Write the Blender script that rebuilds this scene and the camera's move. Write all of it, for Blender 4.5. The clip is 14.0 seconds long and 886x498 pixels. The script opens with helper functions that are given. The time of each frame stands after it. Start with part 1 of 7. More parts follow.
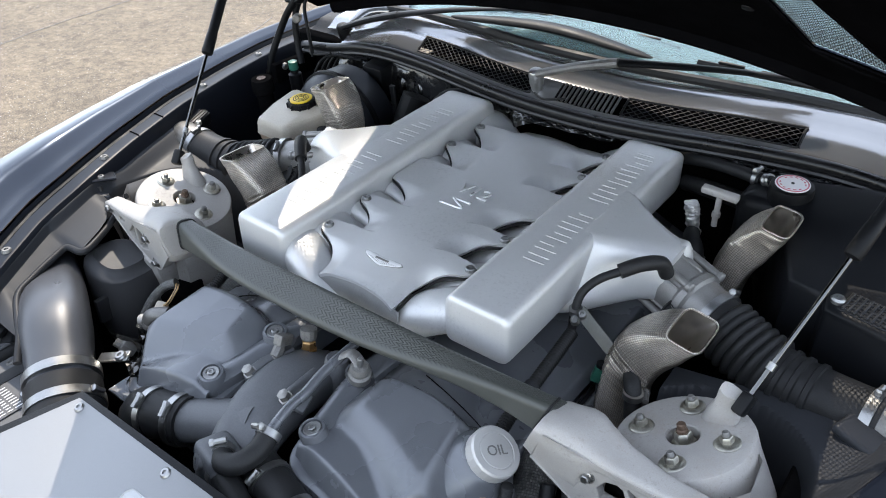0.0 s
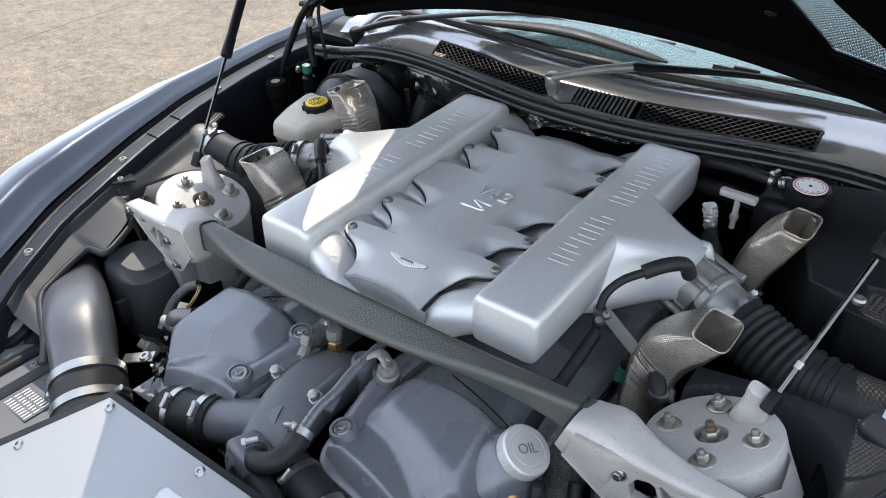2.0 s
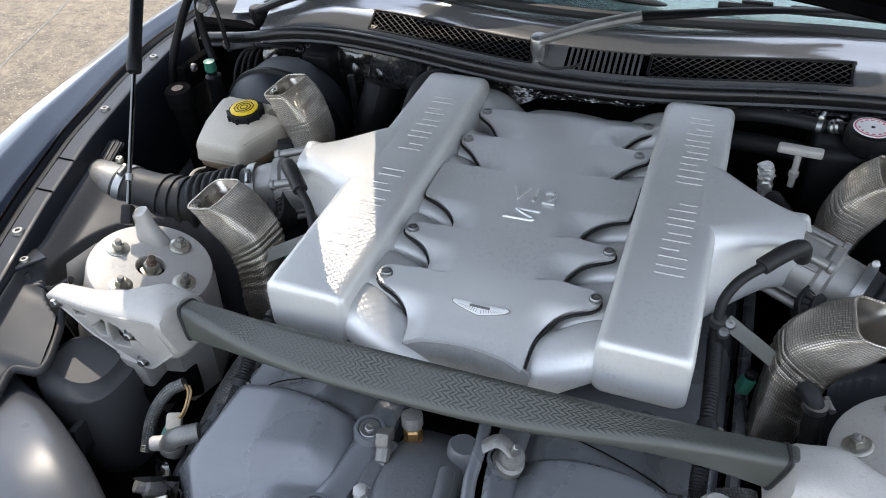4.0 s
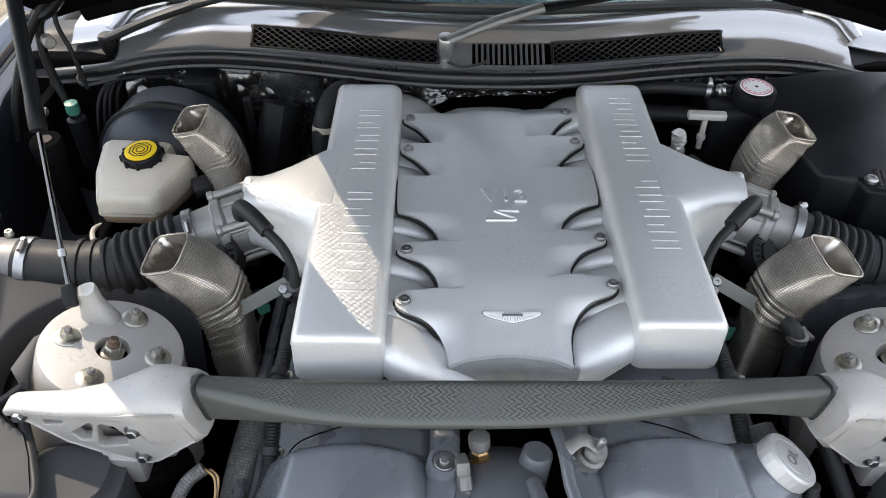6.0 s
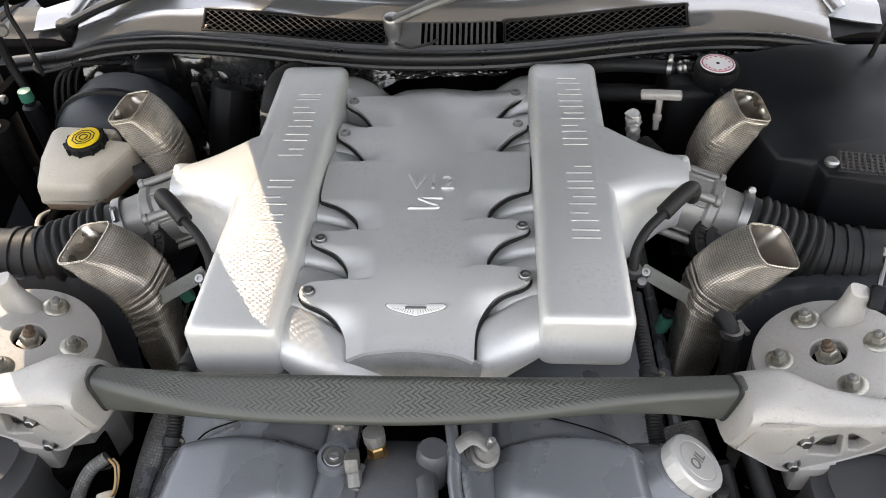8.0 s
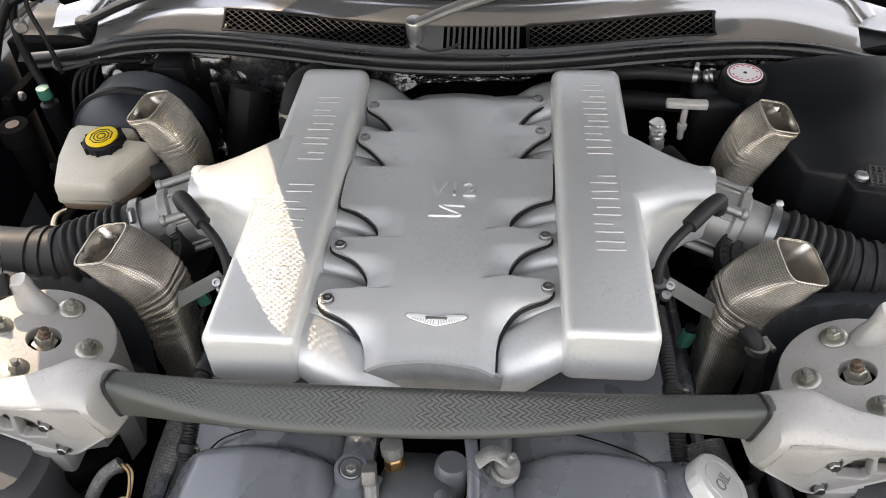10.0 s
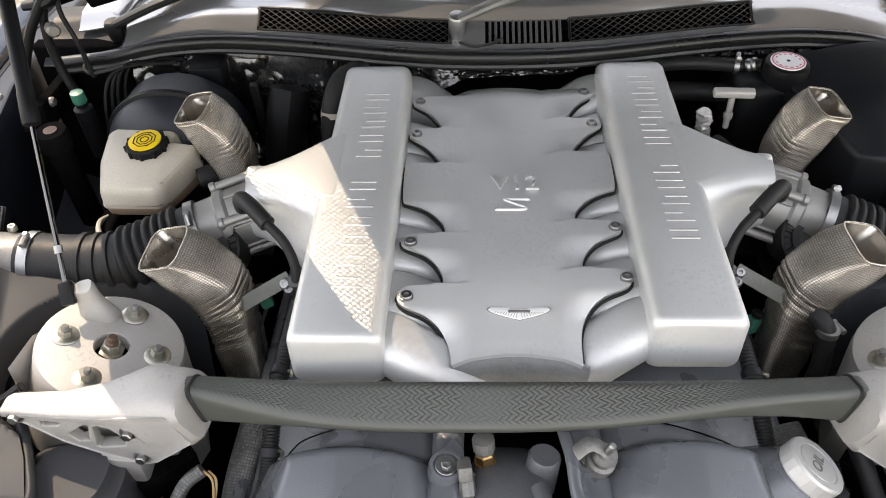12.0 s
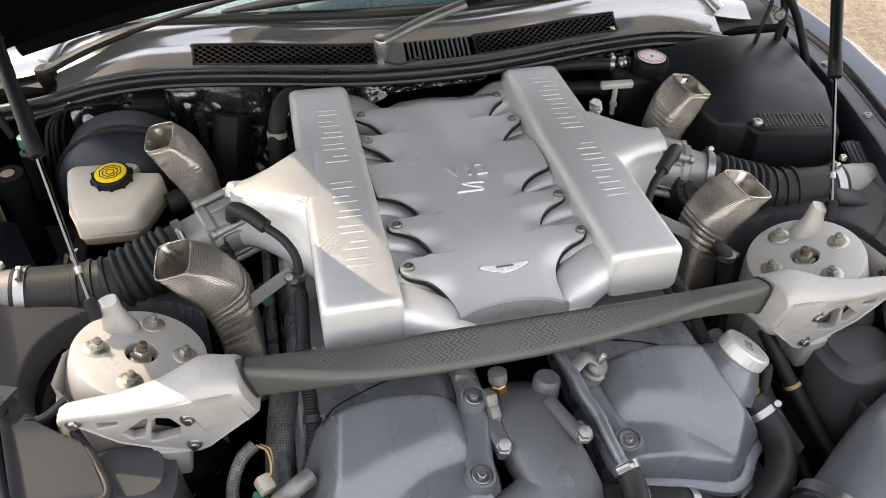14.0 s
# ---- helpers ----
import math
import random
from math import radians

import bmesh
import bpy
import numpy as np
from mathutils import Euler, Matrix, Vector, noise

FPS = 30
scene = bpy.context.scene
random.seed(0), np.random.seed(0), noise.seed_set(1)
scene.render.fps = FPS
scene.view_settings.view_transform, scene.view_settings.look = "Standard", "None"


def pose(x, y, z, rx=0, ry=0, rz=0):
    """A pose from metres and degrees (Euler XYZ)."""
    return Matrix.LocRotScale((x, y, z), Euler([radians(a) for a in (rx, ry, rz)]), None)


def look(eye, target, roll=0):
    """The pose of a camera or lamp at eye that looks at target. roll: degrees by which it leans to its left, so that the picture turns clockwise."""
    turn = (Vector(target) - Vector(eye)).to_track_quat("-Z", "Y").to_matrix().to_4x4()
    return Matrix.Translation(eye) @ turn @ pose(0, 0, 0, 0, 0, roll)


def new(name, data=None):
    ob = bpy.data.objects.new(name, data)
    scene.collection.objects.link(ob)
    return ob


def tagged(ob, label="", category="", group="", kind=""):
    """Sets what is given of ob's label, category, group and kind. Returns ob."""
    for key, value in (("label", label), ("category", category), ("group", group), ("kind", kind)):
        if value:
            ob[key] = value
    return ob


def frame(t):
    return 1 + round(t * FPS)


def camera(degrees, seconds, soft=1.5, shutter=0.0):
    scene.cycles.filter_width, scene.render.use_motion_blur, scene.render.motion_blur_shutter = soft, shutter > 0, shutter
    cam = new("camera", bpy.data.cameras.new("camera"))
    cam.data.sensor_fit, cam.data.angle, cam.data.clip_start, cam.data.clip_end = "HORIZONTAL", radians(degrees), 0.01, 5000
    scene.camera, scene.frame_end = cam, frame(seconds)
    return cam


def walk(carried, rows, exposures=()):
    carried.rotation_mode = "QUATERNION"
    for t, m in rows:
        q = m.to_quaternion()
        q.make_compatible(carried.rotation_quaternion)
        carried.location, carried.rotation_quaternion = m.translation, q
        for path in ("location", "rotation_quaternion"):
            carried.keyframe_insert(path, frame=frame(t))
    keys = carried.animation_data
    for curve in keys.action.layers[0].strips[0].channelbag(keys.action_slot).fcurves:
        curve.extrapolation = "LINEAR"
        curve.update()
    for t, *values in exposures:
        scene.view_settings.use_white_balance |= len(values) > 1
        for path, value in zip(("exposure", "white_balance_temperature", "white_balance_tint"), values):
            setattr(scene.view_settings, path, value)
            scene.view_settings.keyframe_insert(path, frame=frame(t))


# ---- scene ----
cam = camera(59.81, 14.0, 1.0)
PATH = [
    (0, pose(0.6843, -0.7160, 0.7208, 56.399, 0.632, 37.548)),
    (0.5, pose(0.6935, -0.7219, 0.7227, 56.648, 0.732, 37.645)),
    (1, pose(0.6942, -0.7268, 0.7209, 56.765, 0.481, 37.886)),
    (1.5, pose(0.6860, -0.7332, 0.7237, 56.736, 0.375, 38.015)),
    (2, pose(0.6522, -0.7561, 0.7234, 56.730, 0.290, 37.103)),
    (2.5, pose(0.5844, -0.7664, 0.7114, 56.483, -0.104, 35.039)),
    (3, pose(0.4571, -0.6947, 0.6874, 55.452, 0.411, 32.522)),
    (3.2, pose(0.3969, -0.6742, 0.6862, 54.701, 0.599, 30.553)),
    (5.3, pose(-0.0610, -0.6670, 0.7087, 50.206, 1.258, 3.550)),
    (5.5, pose(-0.1104, -0.6761, 0.7136, 50.181, 0.509, 1.629)),
    (6, pose(-0.0937, -0.6881, 0.7146, 50.891, -0.822, -0.164)),
    (6.5, pose(0.0802, -0.6325, 0.7069, 50.654, 0.116, 2.314)),
    (7, pose(0.1191, -0.6292, 0.7124, 49.685, 2.068, 2.688)),
    (7.5, pose(0.1147, -0.6441, 0.7057, 49.119, 2.181, 2.649)),
    (8, pose(0.0963, -0.6494, 0.7113, 48.993, 1.979, 3.195)),
    (8.5, pose(0.0857, -0.6341, 0.7099, 48.953, 2.042, 3.519)),
    (11, pose(0.0669, -0.6300, 0.7108, 49.038, 1.275, 4.788)),
    (11.5, pose(0.0323, -0.6318, 0.7068, 49.128, 1.538, 3.919)),
    (12, pose(-0.0500, -0.6385, 0.7036, 49.007, 1.490, 1.703)),
    (12.5, pose(-0.1087, -0.6703, 0.7040, 49.610, 0.169, -1.502)),
    (13, pose(-0.1488, -0.7254, 0.7353, 51.184, 0.592, -5.916)),
    (13.5, pose(-0.2119, -0.8143, 0.7423, 52.199, 0.397, -9.445)),
    (14, pose(-0.2780, -0.8052, 0.7438, 51.964, -0.630, -12.837)),
]
EXPOSURES = [(0, 1.97, 7450, 12), (3.0, 1.97, 7550, 12), (5.5, 2.1, 7900, 13), (7.5, 2.27, 9100, 15), (11, 2.28, 9300, 16), (14, 2.28, 9300, 16)]
walk(cam, PATH, EXPOSURES)

# ---- world, sun, exposure ----
SUN = Vector((-0.44, 0.405, 0.80)).normalized()
world = bpy.data.worlds.new("sky")
scene.world = world
world.use_nodes = True
_wn = world.node_tree.nodes
_sky = _wn.new("ShaderNodeTexSky")
_sky.sky_type = "NISHITA"
_sky.sun_disc = False
_sky.sun_elevation = math.asin(SUN.z)
_sky.sun_rotation = math.atan2(SUN.x, SUN.y)
_sky.air_density = 1.0
_sky.dust_density = 0.0
_haze = _wn.new("ShaderNodeHueSaturation")
_haze.inputs["Saturation"].default_value = 0.74
world.node_tree.links.new(_sky.outputs[0], _haze.inputs["Color"])
_veil = _wn.new("ShaderNodeMix")
_veil.data_type = "RGBA"
_veil.inputs["Factor"].default_value = 0.5
_veil.inputs[7].default_value = (2.75, 3.45, 4.65, 1)
world.node_tree.links.new(_haze.outputs[0], _veil.inputs[6])
world.node_tree.links.new(_veil.outputs[2], _wn["Background"].inputs[0])
_wn["Background"].inputs[1].default_value = 0.182
_sun = bpy.data.lights.new("sun", "SUN")
_sun.energy, _sun.angle, _sun.color = 1.18, radians(0.3), (1.0, 0.98, 0.94)
sun = new("sun", _sun)
sun.matrix_world = look(SUN * 12, (0, 0, 0))

# ---- materials ----
def node_mat(name):
    m = bpy.data.materials.new(name)
    m.use_nodes = True
    n, l = m.node_tree.nodes, m.node_tree.links
    return m, n, l, n["Principled BSDF"]


def surf(name, color, rough=0.5, metal=0.0, bump=0.0, grain=400.0, vary=0.12, blotch=18.0, stain=None, stain_amt=0.0, coat=0.0, rough_vary=0.1, spec=0.5, speck=0.0):
    """Colour with grain and blotches at two scales, wear stains, and fine relief."""
    m, n, l, b = node_mat(name)
    tc = n.new("ShaderNodeTexCoord")
    big = n.new("ShaderNodeTexNoise")
    big.inputs["Scale"].default_value, big.inputs["Detail"].default_value = blotch, 5
    fine = n.new("ShaderNodeTexNoise")
    fine.inputs["Scale"].default_value, fine.inputs["Detail"].default_value = grain, 3
    for t in (big, fine):
        l.new(tc.outputs["Object"], t.inputs["Vector"])
    mixf = n.new("ShaderNodeMath")
    mixf.operation = "ADD"
    l.new(big.outputs["Fac"], mixf.inputs[0])
    l.new(fine.outputs["Fac"], mixf.inputs[1])
    ramp = n.new("ShaderNodeMapRange")
    ramp.inputs["From Min"].default_value, ramp.inputs["From Max"].default_value = 0.7, 1.3
    ramp.inputs["To Min"].default_value, ramp.inputs["To Max"].default_value = 1 - vary, 1 + vary
    l.new(mixf.outputs[0], ramp.inputs["Value"])
    col = n.new("ShaderNodeMix")
    col.data_type, col.blend_type = "RGBA", "MULTIPLY"
    col.inputs["Factor"].default_value = 1
    col.inputs[6].default_value = (*color, 1)
    l.new(ramp.outputs[0], col.inputs[7])
    last = col.outputs[2]
    if stain:
        st = n.new("ShaderNodeTexNoise")
        st.inputs["Scale"].default_value, st.inputs["Detail"].default_value = blotch * 0.7, 8
        st.inputs["Roughness"].default_value = 0.75
        l.new(tc.outputs["Object"], st.inputs["Vector"])
        sr = n.new("ShaderNodeMapRange")
        sr.inputs["From Min"].default_value, sr.inputs["From Max"].default_value = 0.52, 0.75
        sr.inputs["To Max"].default_value = stain_amt
        l.new(st.outputs["Fac"], sr.inputs["Value"])
        sm = n.new("ShaderNodeMix")
        sm.data_type = "RGBA"
        l.new(sr.outputs[0], sm.inputs["Factor"])
        l.new(last, sm.inputs[6])
        sm.inputs[7].default_value = (*stain, 1)
        last = sm.outputs[2]
    if speck:
        sk = n.new("ShaderNodeTexNoise")
        sk.inputs["Scale"].default_value, sk.inputs["Detail"].default_value = 210, 5
        sk.inputs["Roughness"].default_value = 0.65
        l.new(tc.outputs["Object"], sk.inputs["Vector"])
        both = n.new("ShaderNodeMath")
        both.operation = "MULTIPLY_ADD"
        both.inputs[1].default_value = 0.45
        l.new(big.outputs["Fac"], both.inputs[0])
        l.new(sk.outputs["Fac"], both.inputs[2])
        kr = n.new("ShaderNodeMapRange")
        kr.inputs["From Min"].default_value, kr.inputs["From Max"].default_value = 0.83, 0.92
        kr.inputs["To Max"].default_value = speck
        l.new(both.outputs[0], kr.inputs["Value"])
        km = n.new("ShaderNodeMix")
        km.data_type = "RGBA"
        l.new(kr.outputs[0], km.inputs["Factor"])
        l.new(last, km.inputs[6])
        km.inputs[7].default_value = (0.07, 0.062, 0.055, 1)
        last = km.outputs[2]
    l.new(last, b.inputs["Base Color"])
    rr = n.new("ShaderNodeMapRange")
    rr.inputs["From Min"].default_value, rr.inputs["From Max"].default_value = 0.3, 0.7
    rr.inputs["To Min"].default_value, rr.inputs["To Max"].default_value = max(0.02, rough - rough_vary), min(1, rough + rough_vary)
    l.new(big.outputs["Fac"], rr.inputs["Value"])
    l.new(rr.outputs[0], b.inputs["Roughness"])
    b.inputs["Metallic"].default_value = metal
    b.inputs["Coat Weight"].default_value = coat
    b.inputs["Coat Roughness"].default_value = 0.06
    b.inputs["Specular IOR Level"].default_value = spec
    if bump:
        bp = n.new("ShaderNodeBump")
        bp.inputs["Strength"].default_value, bp.inputs["Distance"].default_value = bump, 0.0006
        l.new(fine.outputs["Fac"], bp.inputs["Height"])
        l.new(bp.outputs[0], b.inputs["Normal"])
    return m


def woven(name, c1, c2, rough, metal, su, sv, depth, joint=0.8):
    """A weave or embossed grid laid along the surface's own length and girth."""
    m, n, l, b = node_mat(name)
    uv = n.new("ShaderNodeUVMap")
    mp = n.new("ShaderNodeMapping")
    mp.inputs["Scale"].default_value = (su, sv, 1)
    l.new(uv.outputs[0], mp.inputs["Vector"])
    ck = n.new("ShaderNodeTexBrick")
    ck.offset = 0.0
    ck.inputs["Scale"].default_value = 1
    ck.inputs["Mortar Size"].default_value = 0.2
    ck.inputs["Mortar Smooth"].default_value = 1.0
    ck.inputs["Brick Width"].default_value = 1.0
    ck.inputs["Row Height"].default_value = 1.0
    ck.inputs["Color1"].default_value = (*c1, 1)
    ck.inputs["Color2"].default_value = (*c2, 1)
    ck.inputs["Mortar"].default_value = (*[v * joint for v in c2], 1)
    l.new(mp.outputs[0], ck.inputs["Vector"])
    tc = n.new("ShaderNodeTexCoord")
    nz = n.new("ShaderNodeTexNoise")
    nz.inputs["Scale"].default_value, nz.inputs["Detail"].default_value = 26, 6
    l.new(tc.outputs["Object"], nz.inputs["Vector"])
    mr = n.new("ShaderNodeMapRange")
    mr.inputs["From Min"].default_value, mr.inputs["From Max"].default_value = 0.3, 0.7
    mr.inputs["To Min"].default_value, mr.inputs["To Max"].default_value = (0.75, 1.2)
    l.new(nz.outputs["Fac"], mr.inputs["Value"])
    mx = n.new("ShaderNodeMix")
    mx.data_type, mx.blend_type = "RGBA", "MULTIPLY"
    mx.inputs["Factor"].default_value = 1
    l.new(ck.outputs["Color"], mx.inputs[6])
    l.new(mr.outputs[0], mx.inputs[7])
    l.new(mx.outputs[2], b.inputs["Base Color"])
    b.inputs["Roughness"].default_value, b.inputs["Metallic"].default_value = rough, metal
    bp = n.new("ShaderNodeBump")
    bp.invert = True
    bp.inputs["Strength"].default_value, bp.inputs["Distance"].default_value = 0.8, depth
    l.new(ck.outputs["Fac"], bp.inputs["Height"])
    l.new(bp.outputs[0], b.inputs["Normal"])
    return m


SILVER = surf("silver_satin_paint", (0.575, 0.575, 0.568), 0.38, 0.40, 0.5, 1100, 0.06, 9, stain=(0.22, 0.22, 0.22), stain_amt=0.12, rough_vary=0.05, speck=0.12)
ROUGH = surf("rough_silver_casting", (0.36, 0.36, 0.35), 0.60, 0.35, 1.0, 650, 0.22, 20, stain=(0.10, 0.10, 0.10), stain_amt=0.4)
MIDCAST = surf("grey_machined_casting", (0.27, 0.262, 0.25), 0.45, 0.55, 0.4, 600, 0.12, 25, stain=(0.09, 0.08, 0.07), stain_amt=0.5)
BADGE = surf("white_metal_badge", (0.80, 0.80, 0.79), 0.35, 0.25, 0, 900, 0.03)
LETTER = surf("bright_raised_silver", (0.64, 0.64, 0.63), 0.30, 0.45, 0.1, 900, 0.04)
CAST = surf("cast_aluminium_oxidised", (0.365, 0.348, 0.327), 0.58, 0.15, 0.5, 700, 0.10, 22, stain=(0.34, 0.29, 0.24), stain_amt=0.55, speck=0.2)
CASTDARK = surf("grimy_cast_aluminium", (0.19, 0.185, 0.175), 0.48, 0.5, 0.5, 600, 0.2, 25, stain=(0.07, 0.06, 0.05), stain_amt=0.8, speck=0.6)
CAM = surf("blue_grey_engine_paint", (0.134, 0.141, 0.153), 0.28, 0.30, 0.3, 700, 0.06, 12, stain=(0.09, 0.09, 0.09), stain_amt=0.2, rough_vary=0.05)
HOUSING = surf("matt_blue_grey_casting", (0.098, 0.102, 0.108), 0.50, 0.15, 0.5, 420, 0.14, 26, stain=(0.06, 0.06, 0.06), stain_amt=0.4, rough_vary=0.06)
RUBBER = surf("black_rubber", (0.0145, 0.0147, 0.0152), 0.52, 0, 0.4, 500, 0.25, 30, stain=(0.028, 0.027, 0.026), stain_amt=0.3, spec=0.25)
PLASTIC = surf("black_moulded_plastic", (0.0058, 0.0062, 0.0070), 0.46, 0, 0.35, 900, 0.15, 15, spec=0.17)
GREYPL = surf("dark_grey_moulded_plastic", (0.021, 0.0216, 0.0235), 0.46, 0, 0.4, 800, 0.08, 10, stain=(0.036, 0.034, 0.033), stain_amt=0.3, spec=0.20)
DUCTPL = surf("satin_grey_duct_plastic", (0.054, 0.057, 0.064), 0.34, 0.1, 0.2, 800, 0.08, 10)
WINGPL = surf("charcoal_wing_liner_plastic", (0.0265, 0.0282, 0.0318), 0.50, 0, 0.06, 800, 0.08, 10, spec=0.2)
SERVO = surf("blue_black_servo_paint", (0.0105, 0.0130, 0.0180), 0.42, 0, 0.15, 700, 0.12, 14, spec=0.35)
LINER = surf("black_felt_liner", (0.004, 0.004, 0.0045), 0.9, 0, 0.8, 700, 0.35, 20, spec=0.0)
PAINT = surf("deep_blue_grey_metallic_paint", (0.0075, 0.0135, 0.025), 0.28, 0.80, 0, 2500, 0.08, 3, coat=0.7, rough_vary=0.03, spec=0.4)
SHELL = surf("painted_body_shell", (0.010, 0.012, 0.017), 0.40, 0.0, 0, 1500, 0.10, 8, coat=0.08, rough_vary=0.06, spec=0.15)
WELL = surf("glossy_black_scuttle", (0.010, 0.0105, 0.012), 0.13, 0, 0, 900, 0.1, 12, coat=0.6, rough_vary=0.04, spec=0.6)
# body paint made pale grey on the cowl: its sunlit sheen in the colour
COWL = surf("cowl_paint_lightened_for_sheen", (0.285, 0.288, 0.295), 0.15, 0.68, 0.05, 1500, 0.06, 6, coat=0.5, rough_vary=0.04)
SEAL = surf("glossy_black_rubber_seal", (0.008, 0.008, 0.0085), 0.33, 0, 0.2, 300, 0.2, 12, spec=0.4)
# near-black without gloss: shade of wells, pockets and gaps is in the colour
NEARBLACK = surf("gloss_free_near_black", (0.004, 0.004, 0.0043), 0.8, 0, 0.5, 150, 0.4, 12, stain=(0.016, 0.014, 0.012), stain_amt=0.4, spec=0.0)
STEEL = surf("bright_steel", (0.33, 0.33, 0.325), 0.38, 1.0, 0.15, 600, 0.1, 40)
CHROME = surf("polished_piston_rod", (0.13, 0.13, 0.128), 0.08, 1.0, 0, 600, 0.1, 40, rough_vary=0.04)
ZINC = surf("yellow_zinc_steel", (0.40, 0.385, 0.335), 0.38, 0.9, 0.3, 600, 0.2, 60, stain=(0.22, 0.15, 0.08), stain_amt=0.5)
RUST = surf("rusty_steel_thread", (0.13, 0.085, 0.06), 0.6, 0.6, 0.6, 900, 0.3, 80)
WHITEPL = surf("aged_translucent_plastic", (0.435, 0.388, 0.318), 0.42, 0, 0.15, 300, 0.08, 14, stain=(0.48, 0.40, 0.28), stain_amt=0.4)
AMBER = surf("fluid_stained_plastic", (0.31, 0.215, 0.150), 0.42, 0, 0.15, 300, 0.10, 14, stain=(0.22, 0.13, 0.08), stain_amt=0.4)
YELLOW = surf("yellow_cap_plastic", (0.75, 0.50, 0.02), 0.42, 0, 0.1, 500, 0.08, 20)
STICKER = surf("pale_silver_sticker", (0.40, 0.405, 0.41), 0.45, 0.2, 0, 500, 0.04, 20)
PANEL = surf("mid_grey_panel_plastic", (0.115, 0.116, 0.120), 0.5, 0, 0.3, 800, 0.08, 8, spec=0.2)
WHITE = surf("white_label", (0.78, 0.77, 0.76), 0.5, 0, 0, 500, 0.04, 20)
PINK = surf("faded_red_print", (0.55, 0.14, 0.18), 0.5, 0, 0, 500, 0.1, 20)
RED = surf("red_plastic", (0.018, 0.005, 0.005), 0.7, 0, 0, 500, 0.1, 20)
GREEN = surf("green_plastic", (0.02, 0.13, 0.09), 0.4, 0, 0, 500, 0.1, 20)
TAN = surf("tan_plastic_tie", (0.42, 0.26, 0.12), 0.5, 0, 0, 500, 0.1, 20)
BRASS = surf("brass_fitting", (0.45, 0.27, 0.12), 0.35, 0.9, 0.2, 500, 0.2, 60)
OILCAP = surf("silver_plastic_cap", (0.47, 0.46, 0.445), 0.42, 0.3, 0.2, 700, 0.05, 20)
SHEET = surf("brushed_silver_sheet", (0.24, 0.243, 0.247), 0.45, 0.3, 0.15, 800, 0.05, 6)
TIN = surf("polished_heat_foil", (0.30, 0.295, 0.285), 0.18, 1.0, 1.0, 60, 0.15, 30)
FILM = surf("dark_crinkled_film", (0.018, 0.0185, 0.0195), 0.20, 0.0, 0.0, 160, 0.3, 30, spec=0.6)
WRAP = surf("bright_foil_wrap", (0.62, 0.60, 0.57), 0.38, 0.6, 1.0, 70, 0.3, 45)
BOXPL = surf("black_battery_cover_plastic", (0.0068, 0.0074, 0.0088), 0.46, 0, 0.15, 900, 0.12, 12, spec=0.2)
GREYMID = surf("mid_grey_moulded_plastic", (0.055, 0.0555, 0.058), 0.48, 0, 0.3, 800, 0.08, 10, spec=0.2)
DIMFOIL = surf("dulled_crinkled_foil", (0.12, 0.12, 0.118), 0.22, 0.95, 0.8, 90, 0.35, 25)
LACQUER = surf("smooth_lacquered_edge", (0.105, 0.107, 0.095), 0.36, 0.05, 0.3, 300, 0.12, 12)
FOIL = woven("embossed_foil_sleeve", (0.62, 0.555, 0.48), (0.50, 0.445, 0.385), 0.28, 1.0, 280, 280, 0.0009, joint=0.38)
LINING = surf("plain_foil_lining", (0.66, 0.60, 0.53), 0.32, 0.95, 0.6, 60, 0.1, 20)
FOILMESH = woven("dark_woven_sleeve", (0.20, 0.20, 0.19), (0.12, 0.12, 0.115), 0.45, 0.6, 260, 260, 0.001)


